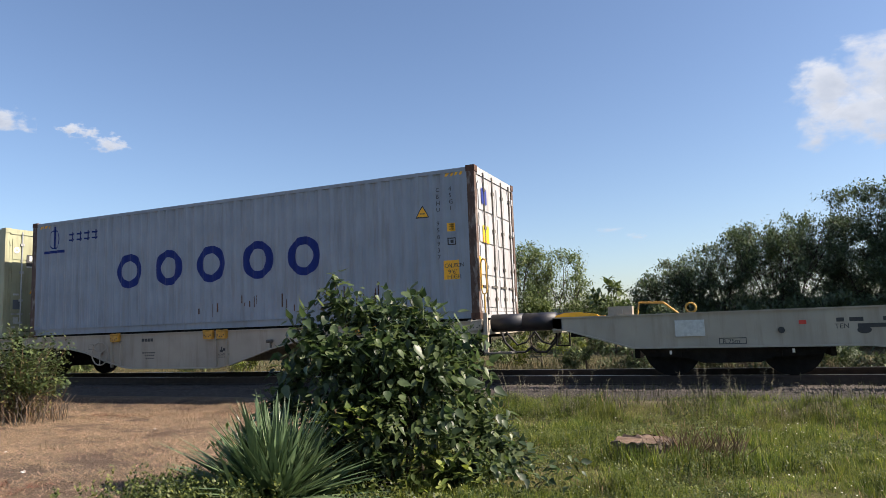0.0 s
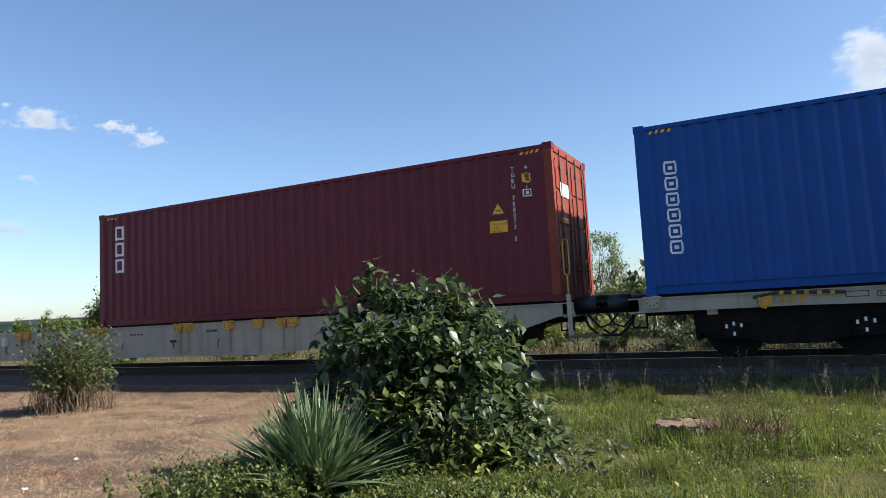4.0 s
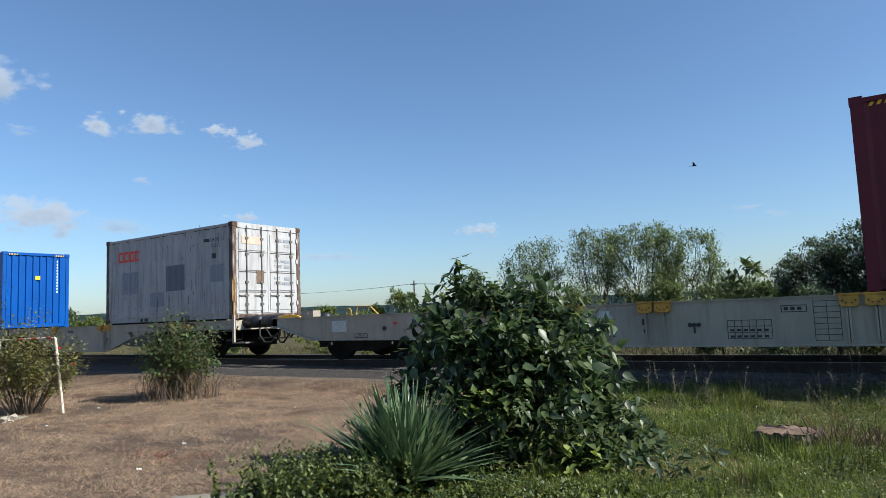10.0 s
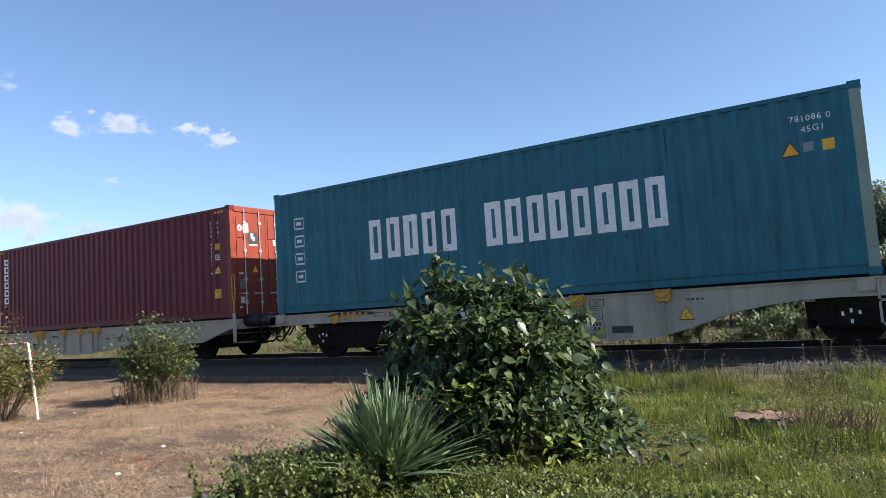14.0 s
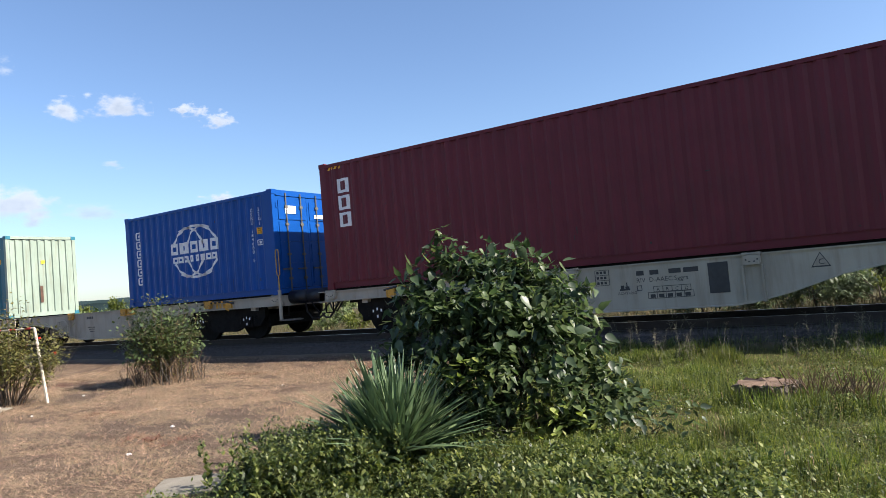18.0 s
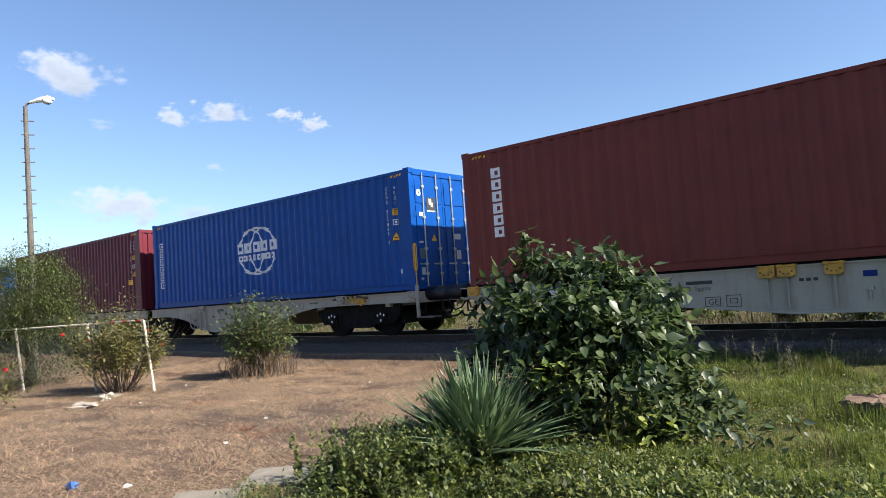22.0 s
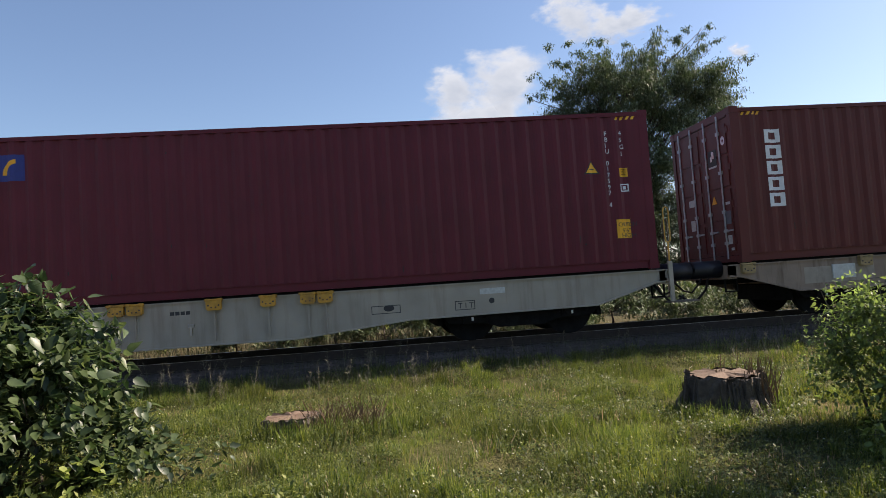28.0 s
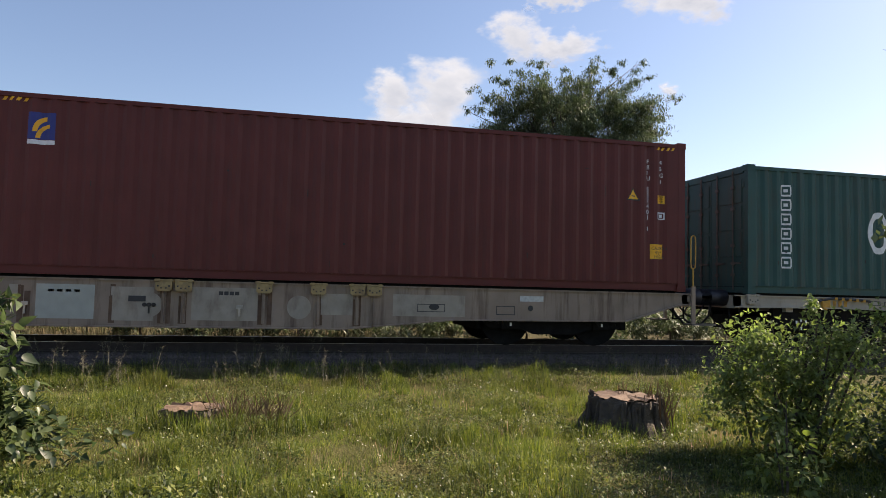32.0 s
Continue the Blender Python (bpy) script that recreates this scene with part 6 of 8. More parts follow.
# ---- distance ----
def build_hills():
    rng = np.random.default_rng(3)
    for name, d, base, amp, seed in (("hill_far", 1500.0, 27.0, 6.0, 2.0), ("hill_near", 900.0, 13.5, 2.5, 7.0)):
        bm = bmesh.new()
        prev = None
        for i in range(241):
            a = radians(80 - i * 0.62)
            h = base + amp * noise.noise((i * 0.035, seed, 0)) + 1.8 * noise.noise((i * 0.6, seed, 3)) + 1.6 * noise.noise((i * 1.7, seed, 5))
            c, s = -math.sin(a), math.cos(a)
            cur = [bm.verts.new((c * (d + k), s * (d + k), z)) for k, z in ((-120, -1), (-40, h * 0.55), (0, h), (60, h * 0.8))]
            if prev:
                for k in range(3):
                    bm.faces.new((prev[k], cur[k], cur[k + 1], prev[k + 1]))
            prev = cur
        ob = put(name, bm, M_HILL, smooth=True)
        tagged(ob, "low blue-green wooded hills on the horizon", "hill", kind="structure")


build_hills()


# ---- trees ----
def crown_points(rng, blobs, n, shell=0.55):
    """Leaf places in a set of ellipsoids (x, y, z, rx, ry, rz), gathered in clumps."""
    vol = np.array([b[3] * b[4] * b[5] for b in blobs]) ** 0.8
    out = []
    for b, cnt in zip(blobs, (vol / vol.sum() * n).astype(int)):
        m = max(6, int(cnt / 55))
        dirs = rng.normal(size=(m, 3))
        dirs /= np.linalg.norm(dirs, axis=1)[:, None]
        rad = rng.uniform(shell, 1.0, m)[:, None]
        centres = dirs * rad * np.array(b[3:6]) + np.array(b[:3])
        pick = rng.integers(0, m, cnt)
        spread = 0.20 * (b[3] * b[4] * b[5]) ** (1 / 3)
        out.append(centres[pick] + rng.normal(size=(cnt, 3)) * spread * np.array([1, 1, 0.8]))
    return np.concatenate(out)


def foliage(name, rng, pts, size, mat, parent, tilt=(25, 150), narrow=1.0):
    tv = [(x * narrow, y, z) for x, y, z in LEAFLET_V]
    v, f = scatter(tv, LEAFLET_F, pts, euler_mats(rng, len(pts), *tilt), rng.uniform(size * 0.6, size * 1.3, len(pts)))
    ob = new(name, fast_mesh(name, v, f, mat))
    ob.parent = parent
    ob["kind"] = "stuff"
    return ob


def tree(name, label, x, y, blobs, trunk_r, leaves, size, mat, seed, bare=6, narrow=1.0, category="tree", shell=0.55, group="trees behind the track", tilt=(25, 150)):
    """A tree or shrub: tapered trunk, limbs to the crown's lobes, and clumps of leaves. Blobs are relative to its foot."""
    rng = np.random.default_rng(seed)
    top = new(name)
    top.matrix_basis = pose(x, y, ground_z(x, y) - 0.02)
    tagged(top, label, category, group)
    low = min(b[2] - 0.6 * b[5] for b in blobs)
    fork = max(0.15, min(low, 1.6))
    crest = max(fork, 0.62 * max(b[2] for b in blobs))
    bm = bmesh.new()
    tube(bm, [(0, 0, 0), (trunk_r * 0.6, 0, fork * 0.5), (0, trunk_r * 0.4, fork), (-trunk_r * 0.5, 0, crest)], [trunk_r * 1.25, trunk_r, trunk_r * 0.8, trunk_r * 0.35], 8)
    part("trunk", bm, M_BARK, top, smooth=True)
    for b in blobs if len(blobs) < 40 else blobs[::5]:
        for k in range(2 if len(blobs) < 40 else 1):
            tip = Vector(b[:3]) + Vector(rng.normal(size=3) * np.array(b[3:6]) * 0.45)
            start = Vector((0, 0, min(crest, max(fork * 0.75, b[2] * rng.uniform(0.45, 0.7)))))
            mid = start.lerp(tip, 0.5) + Vector((0, 0, 0.12 * (tip - start).length))
            bm = bmesh.new()
            tube(bm, [start, mid, tip], [trunk_r * 0.26, trunk_r * 0.15, trunk_r * 0.05], 6)
            for j in range(bare):
                a = start.lerp(tip, rng.uniform(0.5, 1.0))
                e = tip + Vector(rng.normal(size=3) * np.array(b[3:6]) * 0.6)
                tube(bm, [a, a.lerp(e, 0.5) + Vector((0, 0, 0.05)), e], [trunk_r * 0.06, trunk_r * 0.04, trunk_r * 0.015], 4)
            part("limb", bm, M_BARK, top, smooth=True)
    foliage("crown", rng, crown_points(rng, blobs, leaves, shell), size, mat, top, tilt, narrow)
    return top


def grow(rng, start, way, length, depth, segs, tips, lift):
    """One branch and its forks, down to the leafy twigs."""
    end = start + way * length
    bend = start.lerp(end, 0.5) + Vector(rng.normal(size=3) * 0.06 * length)
    segs.append((start, bend, end, depth))
    if depth <= 1:
        tips.append((bend if depth else start, end))
    if depth == 0:
        return
    for i in range(4 if depth > 1 else 3):
        k = rng.uniform(0.45, 1.0) if i else 1.0
        turn = (way + Vector(rng.normal(size=3) * 0.66) + Vector((0, 0, lift))).normalized()
        grow(rng, start.lerp(end, k), turn, length * rng.uniform(0.58, 0.82), depth - 1, segs, tips, lift)


def branchy_tree(name, label, x, y, h, w, leaves, size, mat, seed, stems=6, depth=3, foot=0.0, trunk_r=0.07, narrow=0.8, open_out=0.55, group="trees behind the track"):
    """A tree with forking limbs and its leaves gathered along the twigs, h high and 2 w wide."""
    rng = np.random.default_rng(seed)
    top = new(name)
    top.matrix_basis = pose(x, y, ground_z(x, y) - 0.02)
    tagged(top, label, "tree", group)
    limbs, tips = [], []
    for i in range(stems):
        a = 2 * math.pi * (i + rng.uniform(-0.3, 0.3)) / stems
        lean = open_out * rng.uniform(0.35, 1.25)
        segs = []
        grow(rng, Vector((0, 0, foot * rng.uniform(0.8, 1.0))), Vector((lean * math.cos(a), lean * math.sin(a), 1)).normalized(), rng.uniform(0.8, 1.15) * (h - foot) * 0.36, depth, segs, tips, 0.06)
        limbs.append(segs)
    ends = np.array([tuple(e) for _, e in tips])
    kz = (h - foot) / (np.percentile(ends[:, 2], 97) - foot)
    kx, ky = w / np.percentile(abs(ends[:, 0]), 96), w / np.percentile(abs(ends[:, 1]), 96)

    def fit(v):
        """To the tree's size, under a rounded crown line."""
        x, y, z = v.x * kx, v.y * ky, foot + (v.z - foot) * kz * 1.12 if v.z > foot else v.z
        cap = h * (0.50 + 0.50 * math.sqrt(max(0.0, 1 - min(1.0, (x * x + y * y) / (1.35 * w) ** 2))))
        return Vector((x, y, z if z < cap else cap + 0.18 * (z - cap)))
    if foot > 0:
        bm = bmesh.new()
        tube(bm, [(0, 0, 0), (trunk_r * 0.7, 0, foot * 0.5), (0, 0, foot)], [trunk_r * 1.3, trunk_r, trunk_r * 0.85], 8)
        part("trunk", bm, M_BARK, top, smooth=True)
    for segs in limbs:
        bm = bmesh.new()
        for a, b, c, d in segs:
            if d == 0 and depth > 3:
                continue
            r = trunk_r * (0.08, 0.14, 0.28, 0.5, 0.7)[d]
            tube(bm, [fit(a), fit(b), fit(c)], [r, r * 0.85, r * 0.55], 4 if d < 2 else 5, False)
        part("limb", bm, M_BARK, top, smooth=True)
    pick = rng.integers(0, len(tips), leaves)
    a = np.array([tuple(fit(q[0])) for q in tips])[pick]
    b = np.array([tuple(fit(q[1])) for q in tips])[pick]
    k = rng.uniform(0.05, 1.08, leaves)[:, None]
    pts = a + (b - a) * k + rng.normal(size=(leaves, 3)) * np.array([0.11, 0.11, 0.09]) * (h / 5.0) ** 0.5
    pts[:, 2] = np.maximum(pts[:, 2], 0.05)
    foliage("crown", rng, pts, size, mat, top, narrow=narrow)
    return top


def bushy(rng, n, w, h0, h1, r):
    return [(rng.uniform(-w, w), rng.uniform(-w * 0.6, w * 0.6), rng.uniform(h0, h1), r * rng.uniform(0.7, 1.2), r * rng.uniform(0.7, 1.1), r * rng.uniform(0.6, 0.9)) for _ in range(n)]


def build_trees():
    rng = np.random.default_rng(11)
    shrub = "grey-green feathery shrub behind the railway track"
    for i, (x, y, h, w, n) in enumerate(((-16.6, 27.5, 3.3, 0.6, 3500), (-13.1, 27.5, 4.5, 0.95, 6500), (-10.6, 28.0, 4.9, 0.95, 7000), (-8.3, 27.2, 4.6, 1.1, 12000), (-6.7, 28.0, 4.4, 1.0, 10000), (-5.0, 27.5, 2.1, 0.9, 7000), (-3.7, 27.8, 1.8, 0.9, 6000))):
        branchy_tree("shrub_tree", shrub, x, y, h * 0.96, w * 1.6, n, 0.12, M_SILVER, 20 + i, 6, 3, 0.0, 0.06, 0.8, 1.0)
    tree("sapling", "slender young tree with large pale leaves", -3.75, 23.7, [(-0.5, 0, 1.9, 0.45, 0.4, 0.4), (0.1, 0, 2.3, 0.4, 0.4, 0.5), (0.55, 0, 1.7, 0.4, 0.4, 0.4), (0.2, 0, 1.2, 0.7, 0.5, 0.4)], 0.04, 520, 0.24, M_TREE, 31, 3, shell=0.2)
    dark = "dense dark green tree beyond the railway track"
    for i, (x, y, h, w, n) in enumerate(((-1.9, 27.6, 3.3, 0.9, 4500), (-0.2, 28.2, 4.3, 1.2, 6500), (2.0, 27.8, 5.2, 1.3, 8500), (4.3, 28.4, 6.1, 1.5, 11000), (6.7, 27.6, 6.6, 1.6, 12000), (9.6, 27.0, 7.0, 1.8, 12000), (13.0, 25.6, 6.8, 1.9, 10000), (16.8, 23.5, 6.2, 2.0, 9000), (20.5, 20.5, 5.6, 2.0, 8000))):
        branchy_tree("leafy_tree", dark, x, y, h * 0.90, w * 1.8, int(n * (3.0 if i < 4 else 4.2)), 0.12, M_TREED, 40 + i, 7, 3, 0.0, 0.09, 0.85, 1.0)
    # tall open-crowned tree
    lobes = [(0.4 + 3.7 * math.cos(2.4 * i) * math.sqrt(i / 60), rng.uniform(-1.6, 1.6), 8.25 + 1.5 * math.sin(2.4 * i) * math.sqrt(i / 60), rng.uniform(0.75, 1.05), 0.8, rng.uniform(0.45, 0.65)) for i in range(60)]
    for tx, tz in ((-4.3, 8.5), (-3.8, 9.6), (-3.5, 10.2), (-2.4, 10.7), (-1.9, 10.5), (-0.9, 10.4), (0.3, 11.0), (1.1, 11.1), (1.9, 11.5), (2.8, 11.35), (3.7, 11.3), (3.4, 10.4), (4.4, 10.0), (5.3, 10.1), (4.6, 8.9), (4.2, 8.2)):
        ty = rng.uniform(-1.6, 1.6)
        for k in range(6):
            q = 0.42 + 0.58 * k / 5
            droop = 0.5 * math.sin(math.pi * q)
            lobes.append((0.4 + (tx - 0.4) * q + rng.normal() * 0.12, ty * q, 6.6 + (tz - 6.6) * q + droop + rng.normal() * 0.10, 0.62 - 0.36 * (q - 0.42) / 0.58, 0.5, 0.42 - 0.22 * (q - 0.42) / 0.58))
    lobes += [(3.3 * math.cos(2.4 * i) * math.sqrt((i % 9 + 1) / 9) - 0.4, rng.uniform(-1.5, 1.5), 4.0 + 0.085 * i, rng.uniform(0.8, 1.15), 0.9, rng.uniform(0.35, 0.5)) for i in range(46)]
    lobes += [(-3.0 + 0.5 * math.sin(2.1 * i), rng.uniform(-1, 1), 3.6 + 0.5 * i, 0.9, 0.8, 0.5) for i in range(7)]
    tree("tall_tree", "tall tree with a broad airy crown of small leaves", 10.9, 25.6, lobes, 0.17, 130000, 0.14, M_TREED, 60, 2, 0.45, shell=0.0, tilt=(95, 175))
    tree("round_tree", "round bright green tree standing in the meadow", -26.3, 21.6,
         [(1.17 * x, y, z, 1.17 * a, b, c) for x, y, z, a, b, c in ((0, 0, 2.6, 1.5, 1.4, 1.2), (-1.4, 0, 2.0, 1.2, 1.2, 0.9), (1.4, 0, 1.9, 1.2, 1.2, 0.9), (0.4, 0, 3.5, 0.9, 0.9, 0.7), (-0.2, -0.5, 1.4, 1.9, 1.2, 0.8))], 0.16, 20000, 0.15, M_TREEY, 71, 3)
    for i in range(21):
        a = radians(34 + i * 1.5)
        d = 55 + 9 * math.sin(i * 2.1)
        h = (3.2, 2.2, 2.8, 3.8, 2.0, 1.7)[i % 6] * (0.75 if i > 7 else 1)
        tree("meadow_shrub", "small green shrub in the far meadow", -math.sin(a) * d, math.cos(a) * d, bushy(rng, 5, 1.7, h * 0.3, h * 0.8, 0.75), 0.06, 1700, 0.30, M_TREEY if i % 3 == 0 else M_TREE, 80 + i, 2, 0.6)
    for i in range(13):
        tree("undergrowth_shrub", "dense dark shrub under the trees beyond the track", -14.5 + i * 2.4, 25.2 + 0.8 * math.sin(i * 2.3), bushy(rng, 7, 1.1, 0.4, 1.7, 0.75), 0.04, 4200, 0.16, M_TREED if i > 4 else M_TREE, 150 + i, 2, 0.6)
    # low scrub right behind the track
    for i in range(26):
        x = -25 + i * 1.55
        tree("low_shrub", "low scrubby bush on the far side of the track", x, 18.2 + 1.9 * math.sin(i * 1.7), bushy(rng, 4, 0.9, 0.25, 0.75, 0.42), 0.03, 1300, 0.13, (M_TREE, M_TREEY, M_SILVER)[i % 3], 100 + i, 2, 0.6)
    for i in range(17):
        tree("dark_scrub", "dark scrub close behind the track", -2.2 + i * 1.2, 16.4 + 0.7 * math.sin(i * 2.9), bushy(rng, 5, 0.8, 0.2, 0.8, 0.5), 0.03, 2200, 0.13, M_TREED, 170 + i, 2, 0.6)
    # near tree at the yard's edge, only its outer twigs in view
    tree("walnut_tree", "broad-leaved tree with drooping leafy twigs", 7.05, 5.05,
         [(-0.9, 0.3, 3.2, 0.55, 0.6, 0.45), (-0.75, 0.2, 2.3, 0.5, 0.6, 0.5), (-0.6, 0, 1.5, 0.6, 0.6, 0.45), (0.5, 0, 3.4, 1.2, 1.0, 0.9), (0.4, 0, 2.2, 1.1, 1.0, 0.8), (-0.3, 0, 3.9, 0.9, 0.8, 0.45)],
         0.10, 2400, 0.14, M_TREED, 130, 4, 0.8, group="trees by the yard")


build_trees()


# ---- near shrubs ----
def broad_leaf(fold, curl):
    """A broad pointed leaf with a folded midrib, one unit long."""
    bm = bmesh.new()
    mid = [bm.verts.new((0, curl * t * t, t)) for t in (0.0, 0.3, 0.65, 1.0)]
    for s in (1, -1):
        rim = [bm.verts.new((s * w, curl * t * t + fold * w, t)) for w, t in ((0.21, 0.09), (0.285, 0.30), (0.135, 0.68))]
        if s > 0:
            q = ((mid[0], rim[0], mid[1]), (mid[1], rim[0], rim[1]), (mid[1], rim[1], mid[2]), (mid[2], rim[1], rim[2]), (mid[2], rim[2], mid[3]))
        else:
            q = ((mid[0], mid[1], rim[0]), (mid[1], rim[1], rim[0]), (mid[1], mid[2], rim[1]), (mid[2], rim[2], rim[1]), (mid[2], mid[3], rim[2]))
        for f in q:
            bm.faces.new(f)
    return bm


def mesh_arrays(bm):
    bm.verts.index_update()
    v = [tuple(q.co) for q in bm.verts]
    f = [tuple(q.index for q in face.verts) for face in bm.faces]
    bm.free()
    return v, f


def leafy_shrub(name, label, x, y, turn, blobs, n_parts, n_joined, size, mat_p, mat_j, seed, stems=14, yellow=0):
    """A shrub of broad leaves: stems, the outer leaves one by one, the inner ones joined. Blobs relative to its foot, turned by turn."""
    rng = np.random.default_rng(seed)
    top = new(name)
    top.matrix_basis = pose(x, y, ground_z(x, y) - 0.01, 0, 0, turn)
    tagged(top, label, "shrub", "shrubs in the yard")
    for i in range(stems):
        b = blobs[i % len(blobs)]
        tip = Vector(b[:3]) + Vector(rng.normal(size=3) * np.array(b[3:6]) * 0.5)
        k = min(1.0, max(tip.z, 0.15) / 1.1)
        foot = Vector((rng.normal() * 0.16 * k, rng.normal() * 0.12 * k, 0))
        bm = bmesh.new()
        tube(bm, [foot, foot.lerp(tip, 0.5) + Vector((0, 0, 0.12)), tip], [k * 0.016, k * 0.011, k * 0.004], 5)
        part("stem", bm, M_BARK, top)
    templates = [broad_leaf(f, c) for f, c in ((0.30, 0.22), (0.45, -0.15), (0.18, 0.40))]
    meshes = []
    for bm in templates:
        me = bpy.data.meshes.new("leaf")
        bm.to_mesh(me)
        me.materials.append(mat_p)
        for p in me.polygons:
            p.use_smooth = True
        meshes.append(me)
    share_of = np.array([b[3] * b[5] for b in blobs])
    share_of = share_of / share_of.sum()
    outer = []
    k = 0
    while len(outer) < n_parts and k < 40000:
        k += 1
        b = blobs[rng.choice(len(blobs), p=share_of)]
        d = rng.normal(size=3)
        d /= np.linalg.norm(d)
        p = np.array(b[:3]) + d * np.array(b[3:6]) * rng.uniform(0.93, 1.05)
        if p[2] < 0.06 or d[1] > 0.35:
            continue
        if any(sum(((p[i] - c[i]) / c[3 + i]) ** 2 for i in range(3)) < 0.72 for c in blobs):
            continue
        outer.append((p, d))
    for p, d in outer:
        o = new("leaf", meshes[rng.integers(3)])
        o.parent = top
        heading = math.degrees(math.atan2(d[0], -d[1])) + rng.normal() * 60
        droop = 120 + rng.normal() * 34
        s = size * rng.uniform(0.6, 1.4)
        o.matrix_basis = Matrix.Translation(p) @ Euler((radians(droop), 0, radians(heading + 0))).to_matrix().to_4x4() @ Matrix.Rotation(rng.normal() * 0.8, 4, "Z") @ Matrix.Diagonal((s, s, s, 1))
    tv, tf = mesh_arrays(broad_leaf(0.32, 0.28))
    pts, ways = [], []
    while len(pts) < n_joined:
        b = blobs[rng.choice(len(blobs), p=share_of)]
        d = rng.normal(size=3)
        d /= np.linalg.norm(d)
        p = np.array(b[:3]) + d * np.array(b[3:6]) * (rng.uniform(0.15, 0.80) if len(pts) > n_joined * 0.13 else rng.uniform(0.92, 1.06))
        if p[2] > 0.05:
            pts.append(p)
            ways.append(math.atan2(d[0], -d[1]))
    pts = np.array(pts)
    # leaves face outward and droop
    h, t = np.array(ways) + rng.normal(size=len(pts)) * 1.0, np.radians(rng.normal(122, 40, len(pts)))
    ch, sh, ct, st, zero = np.cos(h), np.sin(h), np.cos(t), np.sin(t), np.zeros(len(pts))
    mats = np.stack([np.stack([ch, -sh * ct, sh * st], 1), np.stack([sh, ch * ct, -ch * st], 1), np.stack([zero, st, ct], 1)], 1)
    v, f = scatter(tv, tf, pts, mats, rng.uniform(size * 0.5, size * 1.15, len(pts)))
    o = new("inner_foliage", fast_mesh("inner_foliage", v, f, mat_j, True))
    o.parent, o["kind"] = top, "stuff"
    if yellow:
        half = yellow // 2
        pts = np.concatenate([np.stack([rng.normal(0.62, 0.16, half), rng.uniform(-0.75, -0.55, half), rng.uniform(0.05, 0.36, half)], 1),
                              np.stack([rng.normal(-0.34, 0.16, yellow - half), rng.uniform(-0.86, -0.72, yellow - half), rng.normal(0.72, 0.08, yellow - half)], 1)])
        v, f = scatter(tv, tf, pts, euler_mats(rng, yellow, 60, 150), rng.uniform(size * 0.5, size, yellow))
        o = new("yellow_foliage", fast_mesh("yellow_foliage", v, f, M_LEAFY, True))
        o.parent, o["kind"] = top, "stuff"
    return top


# the big shrub; its local x runs across the view, y away
SHRUB_LOBES = [(0.05, 0.1, 0.92, 0.88, 0.6, 0.70), (0.1, 0.0, 1.05, 0.75, 0.62, 0.62), (-0.42, 0, 1.66, 0.20, 0.22, 0.22), (-0.12, 0, 1.58, 0.28, 0.3, 0.25), (0.2, 0, 1.52, 0.3, 0.3, 0.26), (0.5, 0, 1.36, 0.3, 0.3, 0.27),
               (0.72, 0, 1.08, 0.27, 0.3, 0.27), (0.80, 0, 0.78, 0.26, 0.3, 0.27), (0.72, 0, 0.48, 0.26, 0.3, 0.22), (-0.66, 0, 1.38, 0.24, 0.3, 0.24), (-0.80, 0, 1.08, 0.25, 0.3, 0.26), (-0.86, 0, 0.78, 0.26, 0.3, 0.24),
               (-1.10, 0.2, 0.66, 0.16, 0.2, 0.14), (-1.0, 0.15, 0.48, 0.22, 0.25, 0.18), (-0.42, -0.42, 1.18, 0.34, 0.3, 0.30), (0.02, -0.52, 1.22, 0.34, 0.28, 0.30), (0.42, -0.46, 1.02, 0.33, 0.3, 0.30),
               (-0.48, -0.48, 0.74, 0.30, 0.3, 0.26), (-0.02, -0.62, 0.78, 0.32, 0.28, 0.28), (0.46, -0.52, 0.58, 0.28, 0.28, 0.24), (-0.05, -0.5, 0.36, 0.34, 0.3, 0.22), (-0.5, 0, 0.36, 0.3, 0.3, 0.22),
               (-0.46, 0, 1.90, 0.05, 0.05, 0.12), (0.35, 0, 1.76, 0.05, 0.05, 0.08), (0.92, 0, 1.30, 0.06, 0.06, 0.10), (-0.86, 0, 1.52, 0.10, 0.06, 0.06), (0.98, 0.0, 0.40, 0.26, 0.3, 0.30), (1.16, 0.0, 0.22, 0.26, 0.3, 0.20), (0.70, -0.35, 0.24, 0.3, 0.3, 0.22)]
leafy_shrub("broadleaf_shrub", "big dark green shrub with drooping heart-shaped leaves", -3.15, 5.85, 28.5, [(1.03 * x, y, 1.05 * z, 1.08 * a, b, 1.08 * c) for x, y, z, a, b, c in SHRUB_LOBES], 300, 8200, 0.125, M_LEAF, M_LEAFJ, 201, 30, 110)


